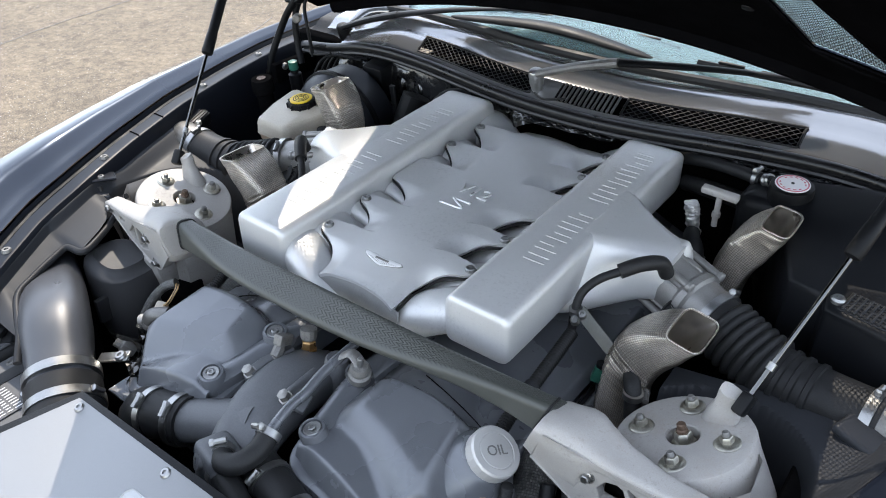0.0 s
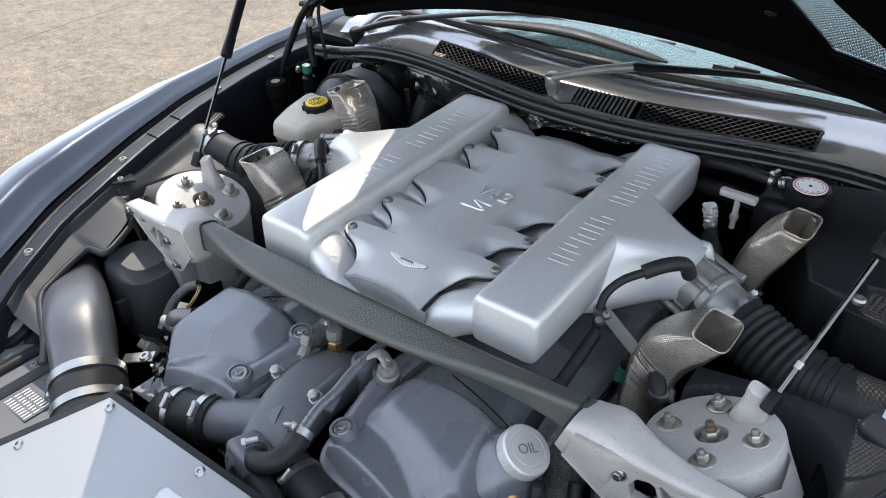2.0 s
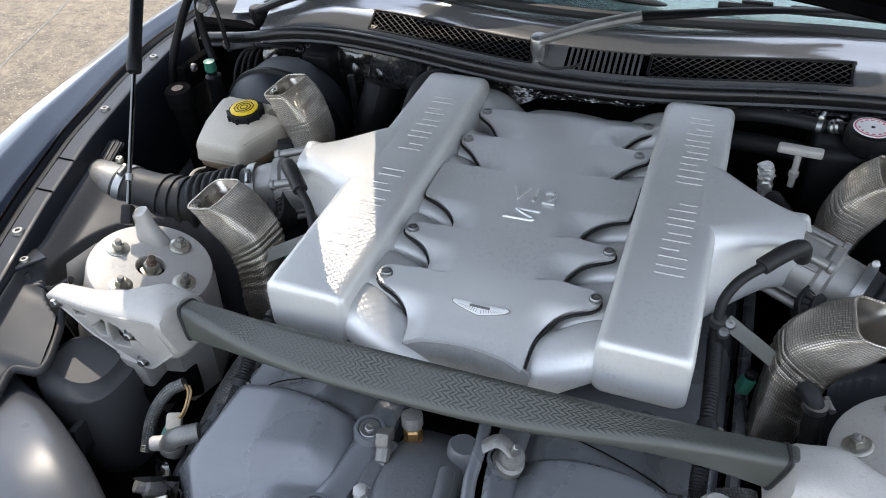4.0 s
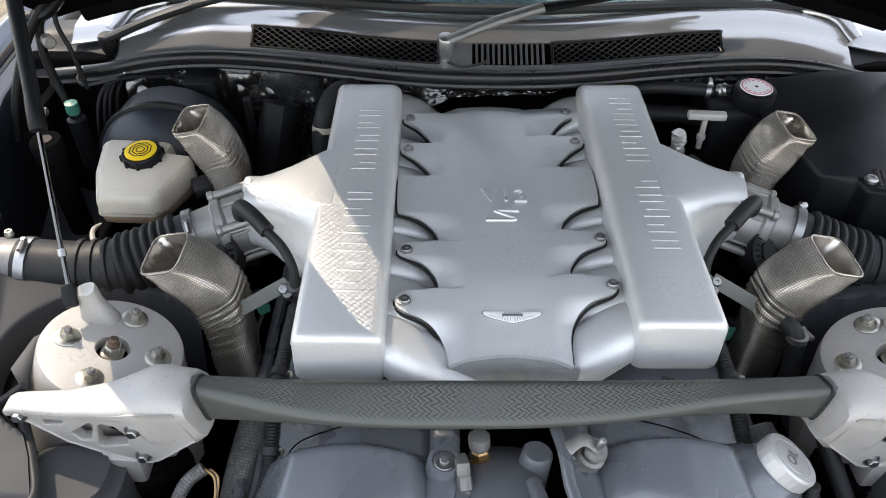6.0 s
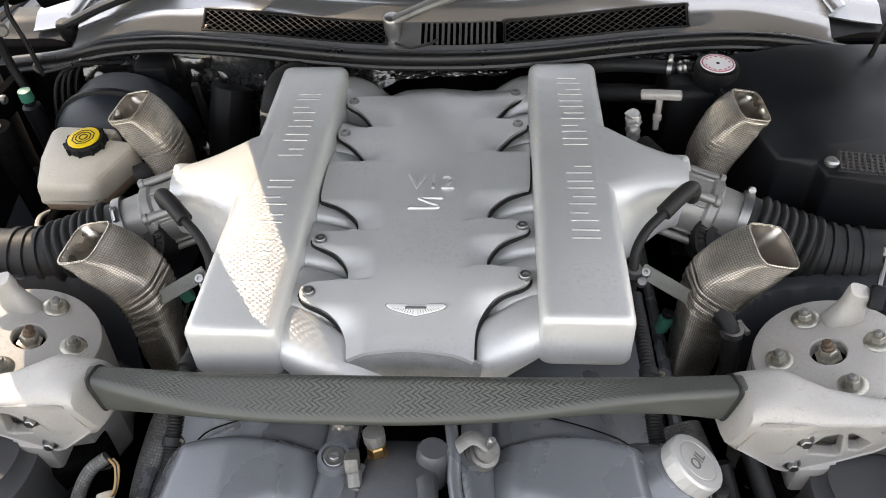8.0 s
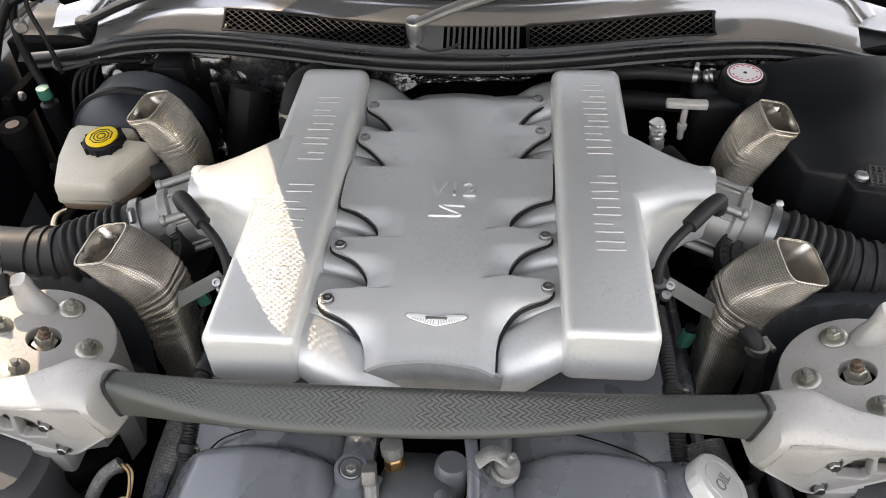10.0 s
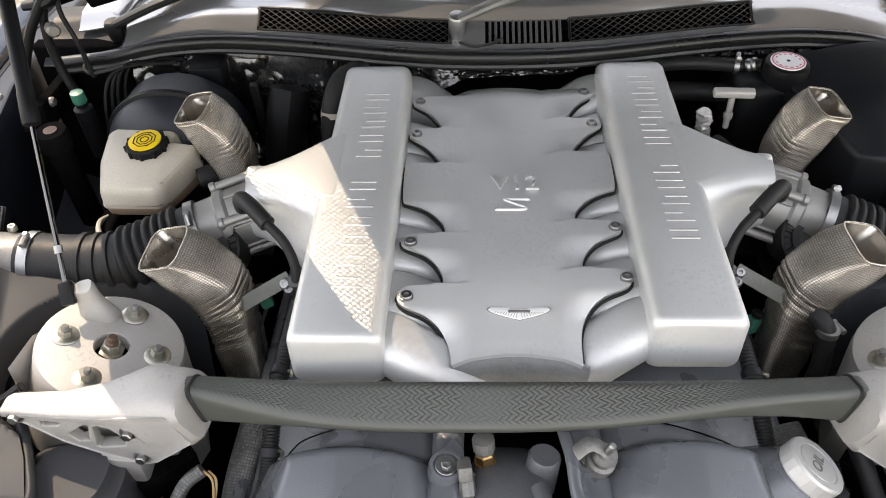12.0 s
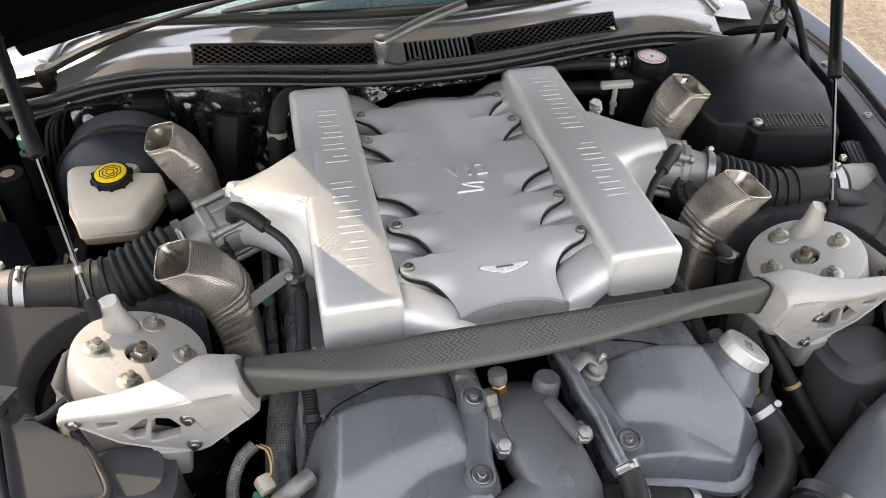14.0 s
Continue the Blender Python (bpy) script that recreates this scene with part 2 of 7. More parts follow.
def braid_mat():
    """Twill-braided carbon tows under lacquer, fading out along the rolled edge and towards the ends."""
    m, n, l, b = node_mat("carbon_braid_lacquer")
    uv, sp = n.new("ShaderNodeUVMap"), n.new("ShaderNodeSeparateXYZ")
    l.new(uv.outputs[0], sp.inputs[0])

    def calc(op, a, c=None, d=None):
        q = n.new("ShaderNodeMath")
        q.operation = op
        for i, v in enumerate((a, c, d)):
            if v is None:
                continue
            if isinstance(v, (int, float)):
                q.inputs[i].default_value = v
            else:
                l.new(v, q.inputs[i])
        return q.outputs[0]

    def ramp(v, a, c, lo, hi):
        q = n.new("ShaderNodeMapRange")
        q.interpolation_type = "SMOOTHSTEP"
        for k, val in zip(("From Min", "From Max", "To Min", "To Max"), (a, c, lo, hi)):
            q.inputs[k].default_value = val
        l.new(v, q.inputs["Value"])
        return q.outputs[0]
    u, v = sp.outputs[0], sp.outputs[1]
    wz = n.new("ShaderNodeTexNoise")
    wz.inputs["Scale"].default_value, wz.inputs["Detail"].default_value = 42, 4
    l.new(uv.outputs[0], wz.inputs["Vector"])
    wob = calc("MULTIPLY", calc("SUBTRACT", wz.outputs["Fac"], 0.5), 1.9)
    us, vs = calc("MULTIPLY_ADD", u, 128.0, wob), calc("MULTIPLY_ADD", v, 184.0, calc("MULTIPLY", wob, 0.5))
    a, c = calc("ADD", us, vs), calc("SUBTRACT", us, vs)
    fa, fc = calc("SINE", calc("MULTIPLY", calc("FRACT", a), math.pi)), calc("SINE", calc("MULTIPLY", calc("FRACT", c), math.pi))
    turn = calc("FLOORED_MODULO", calc("SUBTRACT", calc("FLOOR", a), calc("FLOOR", c)), 4.0)
    over = calc("LESS_THAN", turn, 1.5)
    h = calc("ADD", calc("MULTIPLY", over, fa), calc("MULTIPLY", calc("SUBTRACT", 1.0, over), fc))
    h = calc("POWER", h, 0.6)
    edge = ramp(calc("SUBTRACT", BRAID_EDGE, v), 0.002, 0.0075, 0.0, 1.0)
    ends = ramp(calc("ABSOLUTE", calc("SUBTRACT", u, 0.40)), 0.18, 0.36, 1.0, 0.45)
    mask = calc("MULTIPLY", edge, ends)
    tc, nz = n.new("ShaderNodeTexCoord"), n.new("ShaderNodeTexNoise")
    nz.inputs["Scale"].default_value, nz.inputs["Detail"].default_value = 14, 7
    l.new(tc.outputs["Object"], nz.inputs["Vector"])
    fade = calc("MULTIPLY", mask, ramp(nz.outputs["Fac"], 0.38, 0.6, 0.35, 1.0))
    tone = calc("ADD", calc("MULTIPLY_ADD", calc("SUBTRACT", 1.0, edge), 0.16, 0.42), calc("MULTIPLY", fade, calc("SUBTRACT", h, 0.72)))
    mx = n.new("ShaderNodeMix")
    mx.data_type = "RGBA"
    l.new(tone, mx.inputs["Factor"])
    mx.inputs[6].default_value, mx.inputs[7].default_value = (0.012, 0.013, 0.011, 1), (0.088, 0.092, 0.082, 1)
    l.new(mx.outputs[2], b.inputs["Base Color"])
    l.new(ramp(nz.outputs["Fac"], 0.3, 0.7, 0.30, 0.46), b.inputs["Roughness"])
    bp = n.new("ShaderNodeBump")
    bp.inputs["Strength"].default_value, bp.inputs["Distance"].default_value = 0.75, 0.0006
    l.new(calc("MULTIPLY", fade, h), bp.inputs["Height"])
    l.new(bp.outputs[0], b.inputs["Normal"])
    return m


BRAID_EDGE = 0.0555
BRAID = braid_mat()


def ground_mat():
    m, n, l, b = node_mat("sunlit_weathered_concrete")
    tc = n.new("ShaderNodeTexCoord")
    out = None
    for sc, lo, hi, det in ((1.3, 0.80, 1.18, 7), (9.0, 0.80, 1.16, 8), (32.0, 0.66, 1.30, 8), (130.0, 0.38, 1.65, 6)):
        t = n.new("ShaderNodeTexNoise")
        t.inputs["Scale"].default_value, t.inputs["Detail"].default_value = sc, det
        l.new(tc.outputs["Object"], t.inputs["Vector"])
        r = n.new("ShaderNodeMapRange")
        r.inputs["From Min"].default_value, r.inputs["From Max"].default_value = 0.3, 0.7
        r.inputs["To Min"].default_value, r.inputs["To Max"].default_value = lo, hi
        l.new(t.outputs["Fac"], r.inputs["Value"])
        x = n.new("ShaderNodeMix")
        x.data_type, x.blend_type = "RGBA", "MULTIPLY"
        x.inputs["Factor"].default_value = 1
        if out:
            l.new(out, x.inputs[6])
        else:
            x.inputs[6].default_value = (0.150, 0.114, 0.076, 1)
        l.new(r.outputs[0], x.inputs[7])
        out = x.outputs[2]
    v = n.new("ShaderNodeTexVoronoi")
    v.inputs["Scale"].default_value = 46
    l.new(tc.outputs["Object"], v.inputs["Vector"])
    vr = n.new("ShaderNodeMapRange")
    vr.inputs["From Min"].default_value, vr.inputs["From Max"].default_value = 0.17, 0.09
    vr.inputs["To Max"].default_value = 0.85
    l.new(v.outputs["Distance"], vr.inputs["Value"])
    sm = n.new("ShaderNodeMix")
    sm.data_type = "RGBA"
    sm.inputs[7].default_value = (0.50, 0.46, 0.40, 1)
    l.new(vr.outputs[0], sm.inputs["Factor"])
    l.new(out, sm.inputs[6])
    l.new(sm.outputs[2], b.inputs["Base Color"])
    b.inputs["Roughness"].default_value = 0.85
    bp = n.new("ShaderNodeBump")
    bp.inputs["Strength"].default_value, bp.inputs["Distance"].default_value = 0.6, 0.004
    l.new(t.outputs["Fac"], bp.inputs["Height"])
    l.new(bp.outputs[0], b.inputs["Normal"])
    return m


GROUND = ground_mat()


def glass_mat():
    m, n, l, b = node_mat("green_tinted_windscreen_glass")
    # tint plus a diffuse teal share that paints in the sky's reflection
    b.inputs["Base Color"].default_value = (0.33, 0.47, 0.475, 1)
    b.inputs["Roughness"].default_value = 0.02
    b.inputs["Transmission Weight"].default_value = 0.66
    b.inputs["IOR"].default_value = 1.5
    return m


GLASS = glass_mat()

# ---- building helpers ----
def thing(name, at, label, category, group="", kind=""):
    e = new(name)
    e.empty_display_size = 0.03
    e.location = at
    return tagged(e, label, category, group, kind)


def part(name, bm, material, parent=None, label="", sharp=38.0):
    bmesh.ops.recalc_face_normals(bm, faces=bm.faces)
    me = bpy.data.meshes.new(name)
    for f in bm.faces:
        f.smooth = True
    bm.to_mesh(me)
    bm.free()
    me.set_sharp_from_angle(angle=radians(sharp))
    me.materials.append(material)
    ob = new(name, me)
    if parent:
        ob.parent = parent
        if parent.type == "EMPTY":
            ob.matrix_parent_inverse = Matrix.Translation(-Vector(parent.location))
    return tagged(ob, label)


def solo(name, bm, material, label, category, group="", kind="", sharp=38.0):
    return tagged(part(name, bm, material, None, "", sharp), label, category, group, kind)


def sm(a, b, x):
    t = max(0.0, min(1.0, (x - a) / (b - a)))
    return t * t * (3 - 2 * t)


def lerp_table(table, x):
    if x <= table[0][0]:
        return table[0][1]
    for (a, va), (b, vb) in zip(table, table[1:]):
        if x <= b:
            return va + (vb - va) * (x - a) / (b - a)
    return table[-1][1]


def spline(pts, n):
    """n + 1 points of a smooth curve through the given ones."""
    p = [Vector(q) for q in pts]
    p = [p[0] * 2 - p[1]] + p + [p[-1] * 2 - p[-2]]
    out, m = [], len(p) - 3
    for i in range(n + 1):
        u = i / n * m
        k = min(int(u), m - 1)
        t = u - k
        a, b, c, d = p[k:k + 4]
        out.append(0.5 * ((2 * b) + (c - a) * t + (2 * a - 5 * b + 4 * c - d) * t * t + (3 * b - a - 3 * c + d) * t ** 3))
    return out


def loft(bm, rings, caps=True, lengths=None):
    """Skin closed rings of equal count, with a length-and-girth UV map."""
    uv = bm.loops.layers.uv.verify()
    rows = [[bm.verts.new(v) for v in r] for r in rings]
    k = len(rings[0])
    girth = [0.0]
    mid = rings[len(rings) // 2]
    for i in range(k):
        girth.append(girth[-1] + (mid[(i + 1) % k] - mid[i]).length)
    s = 0.0
    for j in range(len(rows) - 1):
        a = sum((Vector(v) for v in rings[j]), Vector()) / k
        b = sum((Vector(v) for v in rings[j + 1]), Vector()) / k
        s2 = s + (b - a).length
        for i in range(k):
            f = bm.faces.new((rows[j][i], rows[j][(i + 1) % k], rows[j + 1][(i + 1) % k], rows[j + 1][i]))
            for lp, (uu, vv) in zip(f.loops, ((s, girth[i]), (s, girth[i + 1]), (s2, girth[i + 1]), (s2, girth[i]))):
                lp[uv].uv = (uu, vv)
        s = s2
    if caps:
        bm.faces.new(rows[0][::-1])
        bm.faces.new(rows[-1])
    return bm


def frames_along(c, up=(0, 0, 1)):
    """Side and up directions carried along a curve."""
    out, u = [], Vector(up)
    for i, p in enumerate(c):
        d = (c[min(i + 1, len(c) - 1)] - c[max(i - 1, 0)]).normalized()
        u = (u - d * u.dot(d)).normalized()
        out.append((d.cross(u).normalized(), u.copy()))
    return out


def tube(pts, r, seg=14, n=None, caps=True, bm=None, up=(0, 0, 1), flat=1.0, power=2.0):
    """A pipe along a smooth curve. r: radius, or a function of 0..1. flat: height against width; power: 2 round, 4 boxy."""
    bm = bm or bmesh.new()
    n = n or max(2, (len(pts) - 1) * 7)
    c = spline(pts, n) if len(pts) > 2 else [Vector(pts[0]).lerp(Vector(pts[1]), i / n) for i in range(n + 1)]
    fr = frames_along(c, up)
    rings = []
    for i, (p, (sd, u)) in enumerate(zip(c, fr)):
        rad = r(i / n) if callable(r) else r
        fl = flat(i / n) if callable(flat) else flat
        ring = []
        for k in range(seg):
            a = 2 * math.pi * k / seg
            ca, sa = math.cos(a), math.sin(a)
            q = (abs(ca) ** power + abs(sa) ** power) ** (-1 / power)
            ring.append(p + sd * (rad * q * ca) + u * (rad * fl * q * sa))
        rings.append(ring)
    return loft(bm, rings, caps)


def lathe(profile, seg=24, m=None, bm=None):
    """Turn (radius, height) pairs about z, then place by m."""
    bm = bm or bmesh.new()
    rings = [[Vector((max(r, 1e-4) * math.cos(2 * math.pi * k / seg), max(r, 1e-4) * math.sin(2 * math.pi * k / seg), z)) for k in range(seg)] for r, z in profile]
    if m:
        rings = [[m @ v for v in r] for r in rings]
    return loft(bm, rings, True)


def rbox(size, m=None, bevel=0.004, seg=2, bm=None):
    """A box with rounded edges, centred on m."""
    own = bmesh.new()
    bmesh.ops.create_cube(own, size=1, matrix=Matrix.Diagonal((*size, 1)))
    if bevel:
        bmesh.ops.bevel(own, geom=own.edges[:], offset=bevel, segments=seg, affect="EDGES", profile=0.5)
    if m:
        bmesh.ops.transform(own, matrix=m, verts=own.verts)
    if bm is None:
        return own
    me = bpy.data.meshes.new("tmp")
    own.to_mesh(me)
    own.free()
    bm.from_mesh(me)
    bpy.data.meshes.remove(me)
    return bm


def aim(at, direction, spin=0.0):
    """A pose whose z axis points along a direction."""
    q = Vector(direction).to_track_quat("Z", "Y").to_matrix().to_4x4()
    return Matrix.Translation(at) @ q @ Matrix.Rotation(radians(spin), 4, "Z")


def slab(outline, thick, m=None, bevel=0.002, bm=None):
    """A plate from a plan outline, its top at z = 0."""
    own = bmesh.new()
    vs = [own.verts.new((x, y, 0)) for x, y in outline]
    f = own.faces.new(vs)
    r = bmesh.ops.extrude_face_region(own, geom=[f])
    bmesh.ops.translate(own, vec=(0, 0, -thick), verts=[v for v in r["geom"] if isinstance(v, bmesh.types.BMVert)])
    if bevel:
        bmesh.ops.bevel(own, geom=own.edges[:], offset=bevel, segments=2, affect="EDGES", profile=0.5)
    if m:
        bmesh.ops.transform(own, matrix=m, verts=own.verts)
    if bm is None:
        return own
    me = bpy.data.meshes.new("tmp")
    own.to_mesh(me)
    own.free()
    bm.from_mesh(me)
    bpy.data.meshes.remove(me)
    return bm


def round_poly(corners, radii, seg=5):
    """Corners of a plan or section, each rounded by its radius."""
    out, n = [], len(corners)
    pts = [Vector(c) for c in corners]
    for i in range(n):
        p, a, b = pts[i], pts[i - 1], pts[(i + 1) % n]
        r = radii[i] if isinstance(radii, (list, tuple)) else radii
        u, v = a - p, b - p
        ta, tb = p + u.normalized() * min(r, u.length * 0.48), p + v.normalized() * min(r, v.length * 0.48)
        for k in range(seg + 1):
            t = k / seg
            out.append(ta * (1 - t) ** 2 + p * (2 * t * (1 - t)) + tb * t * t)
    return out


def smooth_table(table, times=2):
    """Cut the corners of a two-column table, so that it reads as a curve."""
    for _ in range(times):
        out = [table[0]]
        for (a, va), (b, vb) in zip(table, table[1:]):
            out += [(a * 0.75 + b * 0.25, va * 0.75 + vb * 0.25), (a * 0.25 + b * 0.75, va * 0.25 + vb * 0.75)]
        table = out + [table[-1]]
    return table


def rows_at(table, x):
    """All columns of a table at x."""
    return [lerp_table([(r[0], r[k]) for r in table], x) for k in range(1, len(table[0]))]


def grid(fn, nu, nv, bm=None):
    """A sheet: fn(u, v) with u, v in 0..1."""
    bm = bm or bmesh.new()
    uv = bm.loops.layers.uv.verify()
    vs = [[bm.verts.new(fn(i / nu, j / nv)) for j in range(nv + 1)] for i in range(nu + 1)]
    for i in range(nu):
        for j in range(nv):
            f = bm.faces.new((vs[i][j], vs[i + 1][j], vs[i + 1][j + 1], vs[i][j + 1]))
            for lp in f.loops:
                lp[uv].uv = (lp.vert.co.x, lp.vert.co.y)
    return bm


def thicken(bm, t):
    bmesh.ops.recalc_face_normals(bm, faces=bm.faces)
    bmesh.ops.solidify(bm, geom=bm.faces[:], thickness=t)
    return bm


def wire_mesh(fn, length, width, pitch, wire, depth, bm=None):
    """Two families of slanting wires over a patch; fn(a, b) gives the place of metres a along and b across, and its normal."""
    bm = bm or bmesh.new()
    k = 1.7
    for sgn in (1, -1):
        a = -width * k
        while a < length + width * k:
            pts = []
            steps = 10
            for i in range(steps + 1):
                b = width * i / steps
                x = a + sgn * k * (b if sgn > 0 else b)
                if sgn < 0:
                    x = a + width * k - k * b
                if 0 <= x <= length:
                    pts.append((x, b))
            if len(pts) >= 2:
                prev = None
                for (x, b) in pts:
                    p, nrm = fn(x, b)
                    t = Vector((1, 0, 0))
                    off = t * wire * 0.5 * 1.3
                    ring = [bm.verts.new(v) for v in (p - off, p + off, p + off - nrm * depth, p - off - nrm * depth)]
                    if prev:
                        for q in range(4):
                            bm.faces.new((prev[q], prev[(q + 1) % 4], ring[(q + 1) % 4], ring[q]))
                    prev = ring
            a += pitch * k
    return bm


def hose_clamp(parent, at, direction, r, width=0.012, lug=0.0):
    """Steel band with its screw housing."""
    m = aim(at, direction)
    w = width / 2
    band = part("clamp_band", lathe([(r, -w), (r + 0.0018, -w), (r + 0.0018, w), (r, w)], 28, m), STEEL, parent, "bright steel hose clamp band")
    a = radians(lug)
    c = m @ Vector(((r + 0.005) * math.cos(a), (r + 0.005) * math.sin(a), 0))
    t = m.to_3x3() @ Vector((-math.sin(a), math.cos(a), 0))
    bm = tube([c - t * 0.010, c + t * 0.008], 0.0042, 8)
    lathe([(0.0055, 0), (0.0055, 0.005), (0.003, 0.006)], 6, aim(c + t * 0.007, t), bm)
    part("clamp_screw", bm, STEEL, band)
    return band


def flange_nut(parent, at, normal, r=0.0085, stud=0.014, stud_mat=None):
    m = aim(at, normal, random.uniform(0, 60))
    nut = part("nut", lathe([(r * 1.9, 0), (r * 1.9, 0.0012), (r * 1.75, 0.0025), (r * 1.1, 0.004)], 20, m), ZINC, parent, "zinc flange nut")
    lathe_bm = lathe([(r, 0.003), (r, 0.0105), (r * 0.85, 0.0125)], 6, m)
    part("hexagon", lathe_bm, ZINC, nut)
    part("stud", lathe([(r * 0.55, 0.01), (r * 0.55, stud), (r * 0.4, stud + 0.002)], 12, m), stud_mat or CASTDARK, nut)
    return nut


def cap_screw(parent, at, normal, r=0.008, name="screw", mat=None):
    m = aim(at, normal, random.uniform(0, 60))
    s = part(name, lathe([(r * 1.25, -0.004), (r * 1.25, 0.001), (r, 0.0035), (r * 0.95, 0.0045), (r * 0.5, 0.0046), (r * 0.45, 0.002), (0, 0.002)], 20, m), mat or STEEL, parent)
    return s

# ---- ground and car body ----
GZ = -0.80


def ground_patch(u, v):
    x, y = (u - 0.5) * 160, (v - 0.5) * 160
    return Vector((x, y, GZ))


solo("ground", grid(ground_patch, 40, 40), GROUND, "sunlit weathered beige concrete yard", "ground", kind="structure")
_crack = bmesh.new()
for pts in ([(-2.2, -1.2), (-2.5, 0.1), (-2.75, 1.2), (-3.3, 2.6)], [(-3.6, -0.5), (-4.3, 1.5), (-4.6, 4.0)]):
    c = spline([(x, y, GZ + 0.002) for x, y in pts], 30)
    c = [p + Vector((random.uniform(-0.012, 0.012), 0, 0)) for p in c]
    tube(c, 0.0025, 6, len(c) - 1, True, _crack, flat=0.5)
solo("ground_crack", _crack, CASTDARK, "dark hairline cracks in the concrete", "crack", kind="stuff")

LEDGE = ((-0.75, 0.40), (-0.45, 0.535), (-0.36, 0.58), (-0.21, 0.658), (-0.11, 0.683), (0.03, 0.738), (0.212, 0.798), (0.41, 0.858), (0.57, 0.895), (0.80, 0.915))
CREST = ((-0.75, -0.19), (-0.45, -0.055), (-0.35, -0.018), (-0.2, 0.008), (-0.1, 0.027), (0.03, 0.038), (0.2, 0.050), (0.8, 0.052))
WINGW = ((-0.75, 1.35), (-0.19, 1.2), (0.075, 0.88), (0.43, 0.58), (0.8, 0.5))
HOODW = ((-0.36, 0.42), (-0.134, 0.525), (-0.07, 0.56), (0.03, 0.612), (0.108, 0.680), (0.166, 0.732), (0.28, 0.748), (0.40, 0.762), (0.60, 0.780), (0.74, 0.780))


def crest_z(y):
    return lerp_table(CREST, y)


def ledge_x(y):
    return lerp_table(LEDGE, y)


car = thing("car_body", (0, 0.3, GZ), "dark blue-grey metallic sports car body with its bonnet raised", "car")


def fender(s):
    def f(u, v):
        y = -0.75 + 1.75 * v
        x0 = ledge_x(y)
        prof = ((0.0, 0.0, 0.0), (0.06, 0.010, 0.006), (0.25, 0.052, 0.016), (0.45, 0.105, 0.006), (0.62, 0.150, -0.030), (0.78, 0.185, -0.10), (0.9, 0.205, -0.25), (1.0, 0.20, -0.52))
        for (a, xa, za), (b, xb, zb) in zip(prof, prof[1:]):
            if u <= b + 1e-9:
                t = (u - a) / (b - a)
                dx, dz = xa + (xb - xa) * t, za + (zb - za) * t
                break
        k = lerp_table(WINGW, y)
        crest = crest_z(y) + 0.002
        dz += lerp_table(((-0.75, 0.030), (-0.19, 0.026), (0.20, 0.008), (0.50, 0.0)), y) * sm(0.02, 0.35, u) * (1 - sm(0.75, 1.0, u))
        return Vector((s * (x0 + 0.030 + dx * k), y, crest + dz))
    part("fender", thicken(grid(f, 40, 48), -0.004), PAINT, car, "glossy dark blue-grey metallic wing", 60)

    def led(u, v):
        y = -0.75 + 1.75 * v
        x0 = ledge_x(y)
        prof = ((0.0, 0.027, 0.0), (0.18, 0.022, -0.016), (0.34, 0.012, -0.016), (0.42, 0.009, -0.006), (0.72, -0.024, -0.006), (0.78, -0.028, -0.012), (0.86, -0.034, -0.06), (1.0, -0.040, -0.46))
        for (a, xa, za), (b, xb, zb) in zip(prof, prof[1:]):
            if u <= b + 1e-9:
                t = (u - a) / (b - a)
                dx, dz = xa + (xb - xa) * t, za + (zb - za) * t
                break
        crest = crest_z(y)
        return Vector((s * (x0 + dx), y, crest + dz))
    part("wing_flange", grid(led, 30, 40), SHELL, car, "painted inner wing flange with a rain channel", 30)
    gap = [(s * (ledge_x(y) + 0.017), y, crest_z(y) - 0.013) for y in [-0.7 + 0.1 * i for i in range(17)]]
    part("channel_seal", tube(gap, 0.006, 8, 50), RUBBER, car, "black rubber channel seal")
    for y in (-0.30, -0.035, 0.30, 0.52):
        x = s * (ledge_x(y) - 0.008)
        z = crest_z(y) - 0.006
        cap_screw(car, (x, y, z), (0, 0, 1), 0.0075, "flange_bolt", CASTDARK)
    for y in (0.06, 0.14):
        x = s * (ledge_x(y) - 0.008)
        part("seam", rbox((0.034, 0.002, 0.003), pose(x, y, crest_z(y) - 0.005), 0.0008, 1), NEARBLACK, car)


for s in (-1, 1):
    fender(s)

# inner wing mouldings and the dark tub below
def inner_wing(s):
    def f(u, v):
        y = -0.385 + 1.015 * v
        xa = ledge_x(y) - 0.030
        xb = lerp_table(((-0.40, 0.400), (-0.374, 0.430), (-0.352, 0.500), (-0.338, 0.532), (-0.295, 0.548), (-0.245, 0.567), (-0.214, 0.572), (-0.203, 0.535), (-0.155, 0.554), (-0.106, 0.582), (-0.092, 0.600), (-0.066, 0.43)), y)
        x = xa + (xb - xa) * u
        z0 = crest_z(y) - 0.016 - 0.020 * sm(-0.12, 0.0, y)
        z = z0 - 0.015 * sm(0, 0.15, u) - (0.012 + 0.043 * sm(-0.12, 0.0, y)) * u
        d = math.hypot(x - 0.52, (y - 0.005))
        z -= 0.14 * (1 - sm(0.112, 0.142, d))
        z -= 0.20 * sm(0.168, 0.185, y)
        return Vector((s * x, y, z))
    part("inner_wing_liner", grid(f, 110, 190), WINGPL, car, "dark grey moulded inner wing liner", 40)
    if s < 0:
        return
    b = rbox((0.075, 0.045, 0.016), pose(s * 0.690, 0.130, -0.016, 0, s * 8, s * -18), 0.007, 3)
    part("liner_boss", b, WINGPL, car)


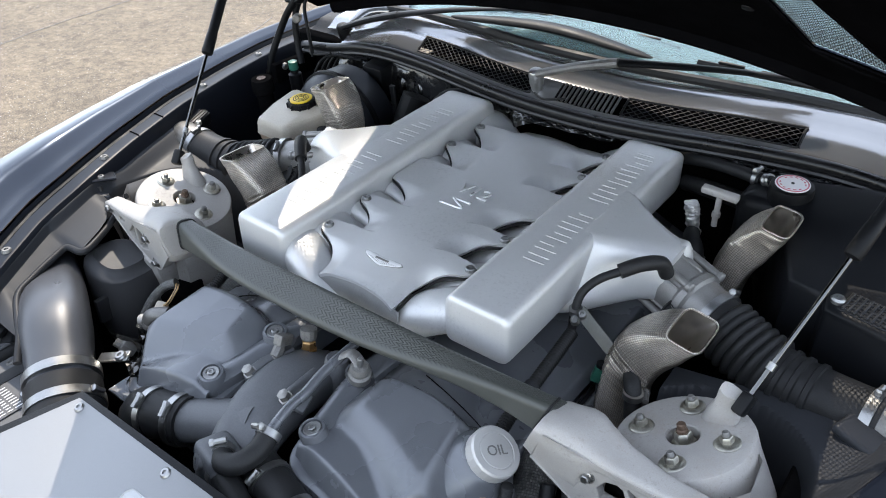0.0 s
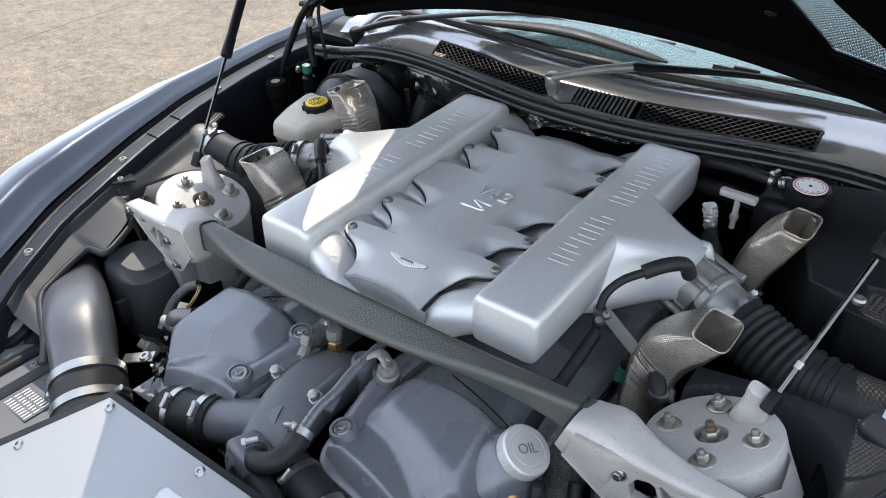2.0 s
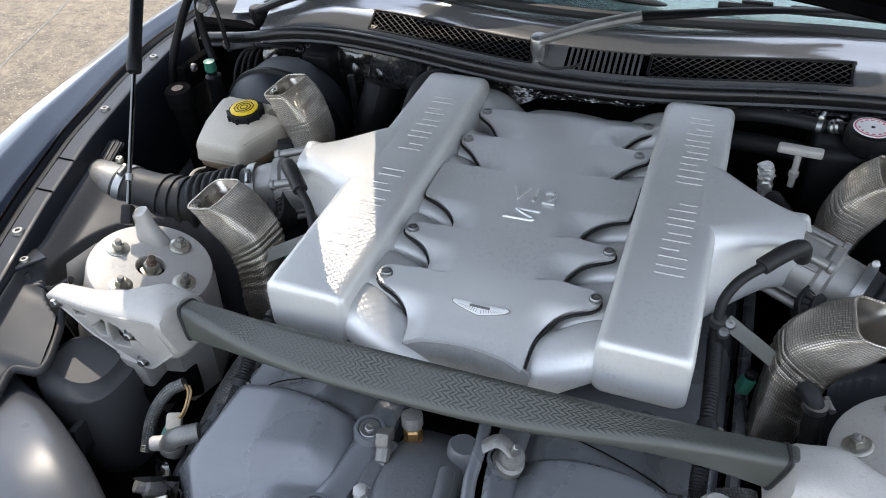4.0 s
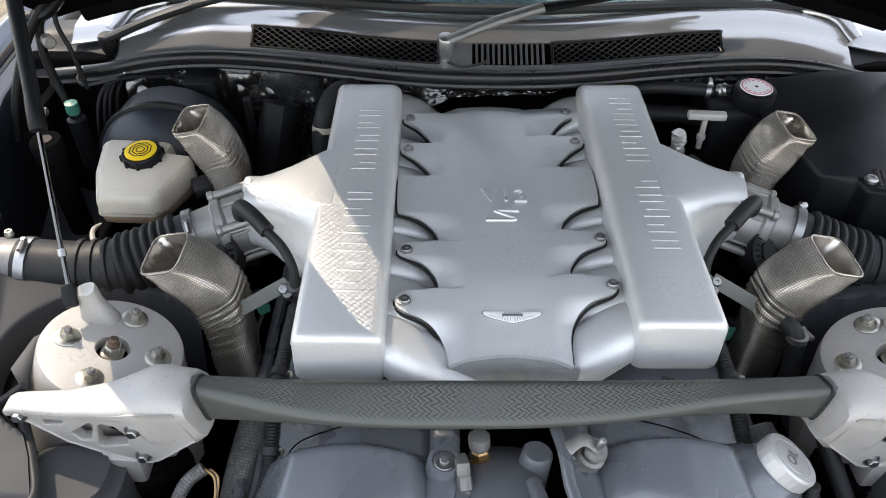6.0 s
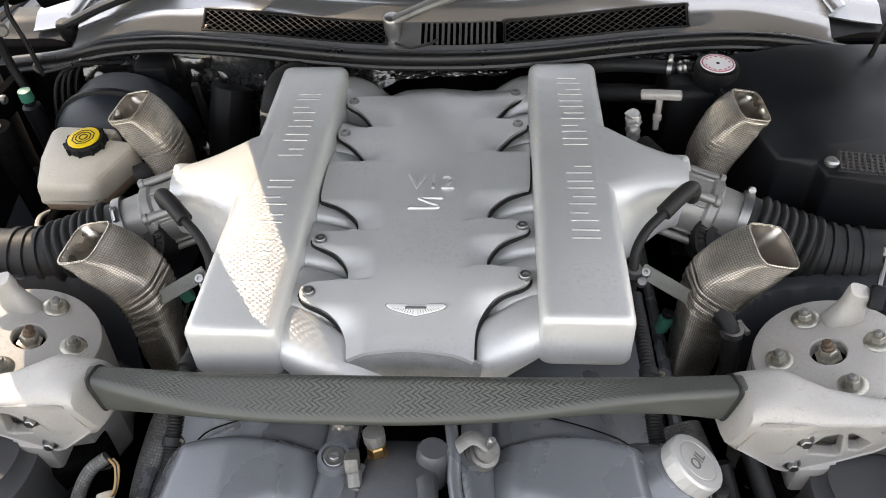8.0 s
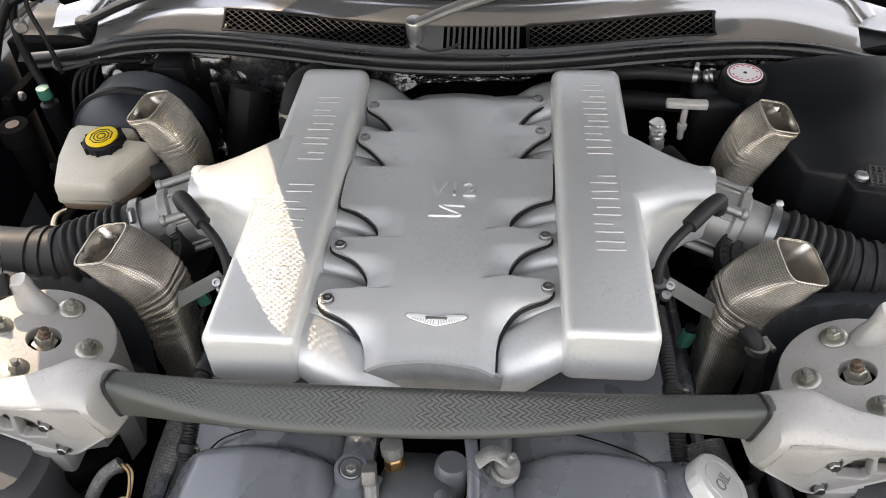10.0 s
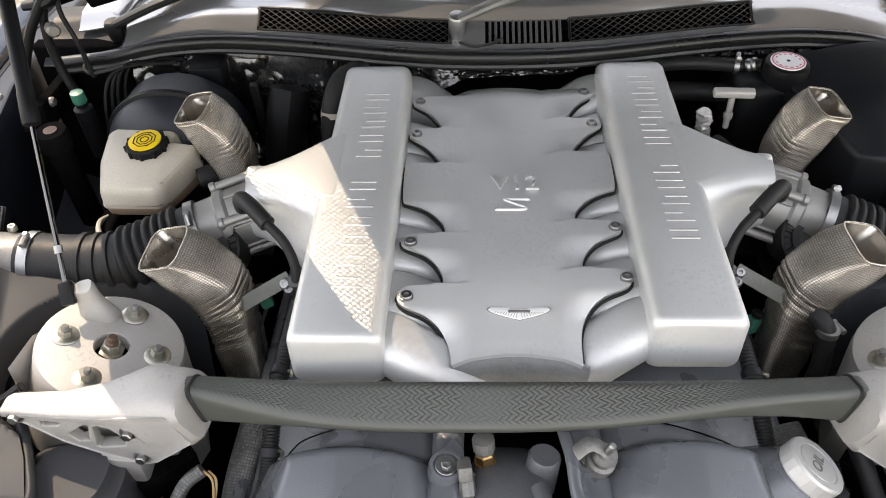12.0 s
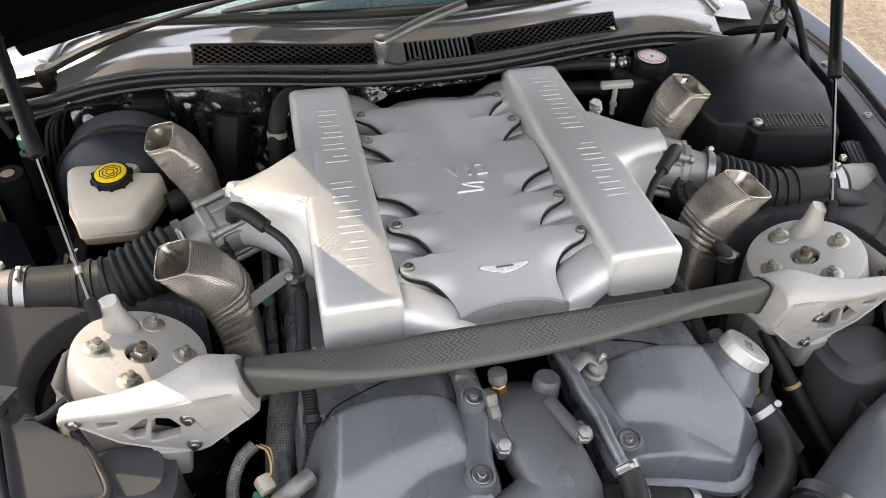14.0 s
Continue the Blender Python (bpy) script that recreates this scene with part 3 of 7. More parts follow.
for s in (-1, 1):
    inner_wing(s)
# tub in stained near-black; the bay's deep shade is part of that colour
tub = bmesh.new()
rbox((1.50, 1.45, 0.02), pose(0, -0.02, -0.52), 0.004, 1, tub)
part("undertray", tub, NEARBLACK, car, "stained near-black undertray")
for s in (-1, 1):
    part("chassis_side", rbox((0.03, 1.45, 0.46), pose(s * 0.64, -0.02, -0.29), 0.004, 1), NEARBLACK, car, "dark chassis side")
    part("chassis_rail", rbox((0.09, 1.1, 0.10), pose(s * 0.47, -0.1, -0.30), 0.012, 2), NEARBLACK, car, "dark chassis rail")
part("firewall", rbox((1.72, 0.03, 0.58), pose(0, 0.66, -0.21), 0.004, 1), NEARBLACK, car, "dark firewall")
part("nose_panel", rbox((1.2, 0.03, 0.45), pose(0, -0.76, -0.33), 0.01, 2), NEARBLACK, car, "dark nose panel")

# cowl below the windscreen
def cowl_front(x):
    return 0.557 + 0.062 * sm(0.02, 0.52, abs(x)) + 0.012 * sm(0.5, 0.8, abs(x))


def cowl_z(x, d):
    """Height of the cowl d metres behind its front edge."""
    a = abs(x)
    z0 = 0.106 + 0.004 * sm(0.1, 0.4, a) - 0.05 * sm(0.5, 0.82, a)
    return z0 + 0.62 * min(d, 0.045) + 0.05 * sm(0.05, 0.09, d) * 0.35 + 0.17 * max(0, d - 0.045) * (1 - 0.3 * sm(0.3, 0.8, a))


def cowl_sheet(bm, x0, x1, d0, d1, nx, nd):
    def f(u, v):
        x, d = x0 + (x1 - x0) * u, d0 + (d1 - d0) * v
        return Vector((x, cowl_front(x) + d, cowl_z(x, d)))
    return grid(f, nx, nd, bm)


cb = bmesh.new()
cowl_sheet(cb, -0.78, 0.78, 0.050, 0.125, 90, 8)
cowl_sheet(cb, -0.68, 0.68, -0.004, 0.008, 90, 2)
cowl_sheet(cb, -0.68, -0.430, 0.008, 0.050, 24, 4)
cowl_sheet(cb, 0.430, 0.68, 0.008, 0.050, 24, 4)
cowl_sheet(cb, -0.092, -0.030, 0.008, 0.050, 6, 4)
part("cowl_panel", thicken(cb, 0.003), COWL, car, "painted scuttle panel below the windscreen, greyed for its bright sheen", 50)
for s in (-1, 1):
    ce = cowl_sheet(bmesh.new(), 0.66, 0.84, -0.002, 0.13, 12, 10)
    for v in ce.verts:
        v.co.x *= s
        v.co.z -= 0.012
    bmesh.ops.recalc_face_normals(ce, faces=ce.faces)
    part("scuttle_end", thicken(ce, 0.003), PLASTIC, car, "black plastic scuttle end", 50)
wt = bmesh.new()
cowl_sheet(wt, -0.80, 0.80, 0.118, 0.24, 60, 12)
for v in wt.verts:
    v.co.z += -0.022
part("wiper_well", wt, WELL, car, "glossy black wiper well", 50)
# added sheet, coloured as the shade seen through the grilles
part("scuttle_well", grid(lambda u, v: Vector((-0.45 + 0.9 * u, cowl_front(-0.45 + 0.9 * u) + 0.002 + 0.20 * v, 0.088)), 40, 4), NEARBLACK, car, "near-black sheet darkening the well under the grilles")


def grille_fn(x0, x1):
    def fn(a, b):
        x = x0 + a
        d = 0.008 + b
        return Vector((x, cowl_front(x) + d, cowl_z(x, d) + 0.001)), Vector((0, -0.5, 0.86))
    return fn


for x0, x1 in ((-0.427, -0.090), (0.112, 0.427)):
    g = wire_mesh(grille_fn(x0, x1), x1 - x0, 0.040, 0.0092, 0.0013, 0.0009)
    tagged(part("grille_mesh", g, GREYPL, car, "black diamond-mesh air grille"), kind="stuff")
    rim = [(x0, 0.008), (x1, 0.008), (x1, 0.048), (x0, 0.048), (x0, 0.008)]
    pts = []
    for (xa, da), (xb, db) in zip(rim, rim[1:]):
        for i in range(8):
            x, d = xa + (xb - xa) * i / 8, da + (db - da) * i / 8
            pts.append((x, cowl_front(x) + d, cowl_z(x, d) + 0.0015))
    part("grille_frame", tube(pts, 0.0028, 6, 90), PLASTIC, car)
vent = part("slot_vent", cowl_sheet(bmesh.new(), -0.090, 0.112, 0.003, 0.010, 20, 2), COWL, car, "black slotted vent beside the wiper")
for i in range(13):
    x = -0.022 + i * 0.0098
    pa = Vector((x, cowl_front(x) + 0.008, cowl_z(x, 0.008) + 0.004))
    pb = Vector((x, cowl_front(x) + 0.046, cowl_z(x, 0.046) + 0.003))
    part("slat", tube([pa, pb], 0.0026, 6, 3, up=(1, 0, 0)), GREYMID, vent)

# added sheet that carries the grille well's darkness in its colour
part("scuttle_back", grid(lambda u, v: Vector((-0.60 + 1.2 * u, cowl_front(-0.60 + 1.2 * u) + 0.10, 0.085 + 0.07 * v)), 40, 2), NEARBLACK, car, "near-black sheet closing off the scuttle well")

# rubber seal along the cowl, with foil matting under it
seal_pts = [(x, cowl_front(x) - 0.014, 0.100 + 0.004 * sm(0.1, 0.4, abs(x)) - 0.045 * sm(0.52, 0.80, abs(x))) for x in [-0.80 + 0.1 * i for i in range(17)]]
seal = tagged(part("bonnet_seal", tube(seal_pts, 0.0115, 12, 90), SEAL, None), "thick black rubber bonnet seal along the scuttle", "seal")
part("seal_lip", tube([(x, y - 0.010, z - 0.012) for x, y, z in seal_pts], 0.006, 8, 90), SEAL, seal)


def foil_skirt(u, v):
    x = -0.62 + 1.24 * u
    y = cowl_front(x) - 0.012 + 0.010 * v + 0.030 * sm(0.11, 0.15, abs(x)) * (1 - sm(0.28, 0.32, abs(x)))
    z = 0.088 + 0.002 - 0.045 * sm(0.52, 0.80, abs(x)) - (0.022 + 0.078 * sm(0.02, 0.26, -x) * (1 - sm(0.42, 0.50, -x))) * v
    w = noise.noise(Vector((x * 9, v * 2.5, 0)))
    w2 = 1 - 3 * abs(noise.noise(Vector((x * 16 + v * 2, v * 11 - x * 6, 5))))
    w3 = 1 - 3 * abs(noise.noise(Vector((x * 62 + v * 5, v * 19 + x * 16, 9))))
    w4 = 1 - 3 * abs(noise.noise(Vector((x * 120 - v * 9, v * 30 - x * 30, 2))))
    return Vector((x, y + 0.008 * w + 0.0034 * w2 * v + (0.0016 * w3 + 0.0006 * w4) * (0.25 + 0.75 * sm(-0.20, -0.10, x)) - 0.02 * v, z + 0.005 * w + 0.002 * w2 * v))


mat_ = thing("heat_matting", (0, 0.55, 0.05), "crinkled silver foil heat matting under the scuttle", "heat shield")
for k in range(3):
    fp = grid(lambda u, v, k=k: foil_skirt((k + u) / 3, v), 160, 24)
    grid(lambda u, v, k=k: foil_skirt((k + u) / 3, v) + Vector((0, 0.0015, 0)), 160, 24, fp)
    part("foil_panel", fp, DIMFOIL if k == 1 else FILM, mat_, "silver foil panel" if k == 1 else "glossy black film panel")
part("edge_tape", tube([tuple(foil_skirt(i / 30, 0.0) + Vector((0, -0.003, 0))) for i in range(31)], 0.004, 6, 90), RUBBER, mat_, "black edge tape")

# windscreen with a dark cabin behind
def screen(u, v):
    x = -0.70 + 1.40 * u
    d = 0.004 + 1.014 * v
    bow = 0.10 * (1 - (x / 0.75) ** 2)
    return Vector((x * (1 - 0.12 * v), cowl_front(x) + 0.12 + d - bow * 0.2, 0.178 + 0.03 * (1 - (x / 0.75) ** 2) + 0.526 * (d - 0.068)))


ws = tagged(part("windscreen", thicken(grid(screen, 30, 20), 0.004), GLASS, None), "raked green-tinted windscreen with sky reflection partly in its colour", "windscreen", kind="structure")
ws.visible_shadow = False
def cabin(u, v):
    a = screen(u, v)
    return a + Vector((0, 0.05, -0.10))


part("dashboard", thicken(grid(cabin, 12, 8), 0.01), LINER, car, "black dashboard behind the glass")
part("screen_surround", tube([tuple(screen(i / 14, 0.0) + Vector((0, -0.006, 0.003))) for i in range(15)], 0.010, 8, 50), RUBBER, car, "black rubber windscreen surround")
for s in (-1, 1):
    pod = tube([(s * 0.70, 0.69, 0.115), (s * 0.66, 0.735, 0.150), (s * 0.55, 0.76, 0.165)], lambda t: 0.026 * (0.7 + 0.5 * t), 12, 12, flat=0.6)
    part("cowl_corner", pod, COWL, car, "grey moulded scuttle corner")

# wipers
def wiper(pivot, knee, tip, b0, b1, label):
    w = thing("wiper", pivot, label, "windscreen wiper", "wipers")
    p = Vector(pivot)
    part("pivot_cap", lathe([(0.010, -0.05), (0.0145, -0.03), (0.0155, -0.004), (0.013, 0.0), (0, 0.0015)], 20, aim(p, (0, -0.25, 1))), STEEL if pivot[0] > -0.2 else PLASTIC, w, "silver-topped pivot cap")
    k, t = Vector(knee), Vector(tip)
    part("arm_root", tube([p - Vector((0, 0, 0.008)), p.lerp(k, 0.5), k], lambda q: 0.0135 + 0.001 * q, 10, 12, flat=0.6), CASTDARK if pivot[0] > -0.2 else PLASTIC, w, "dark satin wiper arm root")
    part("arm", tube([k, k.lerp(t, 0.5) + Vector((0, 0, 0.004)), t], lambda q: 0.0135 - 0.007 * q, 10, 14, flat=0.55), PLASTIC, w)
    a, b = Vector(b0), Vector(b1)
    bl = part("blade", tube([a, a.lerp(b, 0.5) + Vector((0, 0, 0.006)), b], 0.004, 6, 12, flat=1.6), RUBBER, w, "black rubber wiper blade")
    for i in range(6):
        c = a.lerp(b, 0.12 + 0.15 * i) + Vector((0, 0, 0.010))
        part("yoke", rbox((0.05, 0.007, 0.006), aim(c, (0, -0.4, 1)), 0.002, 1), PLASTIC, bl)
    if p.x < -0.2:
        part("spoiler", tube([(-0.365, 0.672, 0.196), (-0.12, 0.692, 0.210), (0.118, 0.677, 0.198)], lambda q: 0.004 + 0.019 * math.sin(math.pi * min(1, max(0, q))) ** 0.5, 10, 30, flat=0.4), PLASTIC, w, "long black wiper spoiler")
    part("hose_loop", tube([p + Vector((0.004, -0.006, -0.045)), p + Vector((0.03, -0.022, -0.045)), p + Vector((0.06, -0.020, -0.040)), p + Vector((0.075, -0.004, -0.040))], 0.0025, 6, 16), RUBBER, w)


wiper((-0.077, 0.569, 0.163), (0.089, 0.592, 0.208), (0.42, 0.69, 0.215), (0.20, 0.70, 0.200), (0.72, 0.75, 0.17), "black wiper with a silver-capped pivot on the scuttle")
wiper((-0.70, 0.655, 0.120), (-0.54, 0.69, 0.165), (-0.24, 0.72, 0.222), (-0.38, 0.76, 0.205), (0.15, 0.735, 0.205), "black wiper lying across the windscreen base")

# ---- raised bonnet, hinges, gas struts ----
RISE = math.tan(radians(31))


def hood_z(x, y):
    return 0.25 - 0.2 * x * x + RISE * (0.70 - y)


def vent_in(y):
    return 0.358 + (y - 0.18) * 0.25


def vent_out(y):
    return 0.424 + (y - 0.18) * 0.52


bonnet = thing("bonnet", (0, 0.70, 0.25), "raised dark bonnet with a black felt underside and mesh vents", "car bonnet")
HN = Vector((0, -math.sin(radians(31)), -math.cos(radians(31))))


def hood_strip(xa, xb, ya, yb, nx, ny, off):
    """A piece of the bonnet between two edges given as functions of y."""
    def f(u, v):
        y = ya + (yb - ya) * v
        x = xa(y) + (xb(y) - xa(y)) * u
        return Vector((x, y, hood_z(x, y) + off))
    return f


def hw(y):
    return lerp_table(HOODW, y)


Y0, Y1, YV0, YV1 = -0.36, 0.655, 0.18, 0.50
lin = bmesh.new()
grid(hood_strip(lambda y: -hw(y), hw, Y0, YV0, 30, 20, 0.0), 30, 20, lin)
grid(hood_strip(lambda y: -hw(y), hw, YV1, Y1, 30, 10, 0.0), 30, 10, lin)
grid(hood_strip(lambda y: -vent_in(y), vent_in, YV0, YV1, 24, 12, 0.0), 24, 12, lin)
for s in (-1, 1):
    grid(hood_strip(lambda y, s=s: s * vent_out(y), lambda y, s=s: s * hw(y), YV0, YV1, 8, 12, 0.0), 8, 12, lin)
part("underside_liner", thicken(lin, 0.003), LINER, bonnet, "black felt bonnet liner", 50)
skin = bmesh.new()
grid(hood_strip(lambda y: -hw(y), hw, Y0, YV0, 30, 20, 0.007), 30, 20, skin)
grid(hood_strip(lambda y: -hw(y), hw, YV1 + 0.006, Y1, 30, 10, 0.007), 30, 10, skin)
grid(hood_strip(lambda y: 0.002 - vent_in(y), lambda y: vent_in(y) - 0.002, YV0, YV1 + 0.006, 24, 12, 0.007), 24, 12, skin)
for s in (-1, 1):
    grid(hood_strip(lambda y, s=s: s * (vent_out(y) + 0.006), lambda y, s=s: s * hw(y), YV0, YV1 + 0.006, 8, 12, 0.007), 8, 12, skin)
part("outer_skin", thicken(skin, 0.003), PAINT, bonnet, "dark blue-grey painted bonnet skin", 50)
edge = [(-hw(y), y, hood_z(hw(y), y) + 0.012) for y in [Y1 - 0.0975 * i for i in range(11)]]
edge += [(-0.25, Y0 - 0.012, hood_z(0.25, Y0) + 0.014), (0, Y0 - 0.02, hood_z(0, Y0) + 0.014), (0.25, Y0 - 0.012, hood_z(0.25, Y0) + 0.014)]
edge += [(-x, y, z) for x, y, z in edge[:11]][::-1]
part("folded_edge", tube(edge, 0.010, 8, 90), PAINT, bonnet)
rear = [(x, Y1 + 0.003, hood_z(x, Y1) - 0.008) for x in [-0.73 + 0.146 * i for i in range(11)]]
part("rear_edge", tube(rear, 0.009, 8, 60, flat=2.0), LINER, bonnet, "turned-down rear lip")


def vent_wires(s):
    """Diamond lattice of flat strands filling one tapering vent."""
    bm = bmesh.new()
    pitch, wire = 0.0066, 0.0018
    L = YV1 - YV0
    for sg in (1, -1):
        k = -100
        while k < 180:
            y0 = YV0 + k * pitch
            pts = []
            for i in range(0, 81):
                x = 0.36 + 0.0028 * i
                y = y0 + sg * (x - 0.36) * 0.8
                if YV0 <= y <= YV1 and vent_in(y) - 0.004 <= x <= vent_out(y) + 0.004:
                    pts.append((x, y))
            if len(pts) > 1:
                prev = None
                for x, y in (pts[0], pts[len(pts) // 2], pts[-1]):
                    z = hood_z(x, y) + 0.006
                    t = Vector((s * 0.62, -sg * 0.78, 0)) * wire * 0.5
                    p = Vector((s * x, y, z))
                    ring = [bm.verts.new(v) for v in (p - t, p + t, p + t + Vector((0, 0, 0.0007)), p - t + Vector((0, 0, 0.0007)))]
                    if prev:
                        for q in range(4):
                            bm.faces.new((prev[q], prev[(q + 1) % 4], ring[(q + 1) % 4], ring[q]))
                    prev = ring
            k += 1
    return bm


for s in (-1, 1):
    tagged(part("vent_mesh", vent_wires(s), PLASTIC, bonnet, "grey steel mesh in the bonnet vent"), kind="stuff")
    rim = [(s * vent_in(y), y) for y in (YV0, 0.28, 0.38, YV1)] + [(s * vent_out(y), y) for y in (YV1, 0.38, 0.28, YV0)] + [(s * vent_in(YV0), YV0)]
    part("vent_rim", tube([(x, y, hood_z(x, y) - 0.004) for x, y in rim], 0.003, 8, 60), LINER, bonnet)
    part("liner_clip", lathe([(0.010, 0), (0.009, 0.003), (0, 0.004)], 14, aim((s * 0.36, 0.40, hood_z(0.36, 0.40) - 0.002), HN)), PLASTIC, bonnet)

for s in (-1, 1):
    h = part("hinge", rbox((0.02, 0.14, 0.05), pose(s * 0.80, 0.57, 0.015), 0.004, 2), NEARBLACK, bonnet, "black folding hinge")
    part("link", tube([(s * 0.714, 0.560, 0.062), (s * 0.718, 0.560, 0.096), (s * 0.725, 0.562, 0.137), (s * 0.741, 0.575, 0.181), (s * 0.735, 0.600, 0.235), (s * 0.70, 0.620, 0.270)], 0.0044, 8, 24), PLASTIC, h, "slim black hinge rod")
    part("link", tube([(s * 0.758, 0.560, 0.035), (s * 0.771, 0.566, 0.075), (s * 0.776, 0.570, 0.133), (s * 0.770, 0.580, 0.178), (s * 0.735, 0.600, 0.235), (s * 0.70, 0.62, 0.265)], 0.0085, 10, 28, flat=0.75), PLASTIC, h, "curved black hinge arm")
    part("link", tube([(s * 0.845, 0.515, -0.02), (s * 0.832, 0.530, 0.050), (s * 0.812, 0.548, 0.110), (s * 0.785, 0.562, 0.165), (s * 0.735, 0.59, 0.235)], 0.0075, 10, 24, flat=1.2), PLASTIC, h, "black hinge arm")
    part("knuckle", tube([(s * 0.690, 0.600, 0.262), (s * 0.752, 0.585, 0.196), (s * 0.800, 0.575, 0.185)], lambda t: 0.020 - 0.008 * abs(2 * t - 1), 12, 16, flat=0.6), PLASTIC, h, "black hinge knuckle")
    part("hinge_pin", lathe([(0.011, -0.012), (0.011, 0.010), (0.008, 0.013), (0, 0.013)], 16, aim((s * 0.757, 0.560, 0.150), (-s * 0.6, -0.8, 0.1))), CASTDARK, h)
    cap_screw(h, (s * 0.788, 0.53, 0.03), (-s, 0, 0), 0.007, "bolt", CASTDARK)

STRUT0, STRUT1 = Vector((0.556, 0.034, 0.040)), Vector((0.656, 0.336, 0.378))
for s in (-1, 1):
    g = thing("gas_strut", (s * STRUT0.x, STRUT0.y, STRUT0.z), "black gas strut with a steel rod holding the bonnet open", "gas strut", "bonnet gas struts")
    a, b = Vector((s * STRUT0.x, STRUT0.y, STRUT0.z)), Vector((s * STRUT1.x, STRUT1.y, STRUT1.z))
    d = (b - a).normalized()
    L = (b - a).length
    part("rod", lathe([(0.0034, 0), (0.0034, L * 0.55)], 12, aim(a + d * 0.01, d)), CHROME, g, "slim steel piston rod")
    part("cylinder", lathe([(0.005, 0), (0.0105, 0.003), (0.0115, 0.008), (0.0105, 0.045), (0.0098, 0.046), (0.0098, L * 0.5), (0.006, L * 0.5 + 0.004)], 20, aim(a + d * (L * 0.47), d)), PLASTIC, g, "satin black strut cylinder")
    part("collar", lathe([(0.0055, 0), (0.0055, 0.010)], 12, aim(a + d * 0.055, d)), STEEL, g)
    sock = rbox((0.017, 0.017, 0.030), aim(a + d * 0.004, d), 0.004, 2)
    part("socket", sock, PLASTIC, g, "black plastic ball socket")
    part("socket", lathe([(0.007, -0.012), (0.008, 0.01), (0.005, 0.016)], 12, aim(b, d)), PLASTIC, g)
    part("ball_stud", lathe([(0.004, -0.022), (0.004, 0), (0.0065, 0.003), (0.0065, 0.008), (0.003, 0.011)], 12, aim(a + Vector((-s * 0.004, 0.006, -0.004)), (s * 0.9, -0.2, 0.2))), STEEL, g)

# ---- engine block, cam covers ----
engine = thing("engine_block", (0, 0.1, -0.50), "stained near-black engine block below the covers", "engine")
# block colour includes the darkness below the covers
part("block", rbox((0.34, 0.72, 0.36), pose(0, 0.15, -0.30), 0.02, 2), NEARBLACK, engine)
for s in (-1, 1):
    part("cylinder_head", rbox((0.20, 0.72, 0.12), pose(s * 0.205, 0.18, -0.178, 0, s * 28, 0), 0.012, 2), CAM, engine, "blue-grey painted cylinder head")


def smin(a, b, k):
    h = max(k - abs(a - b), 0) / k
    return min(a, b) - h * h * k / 4


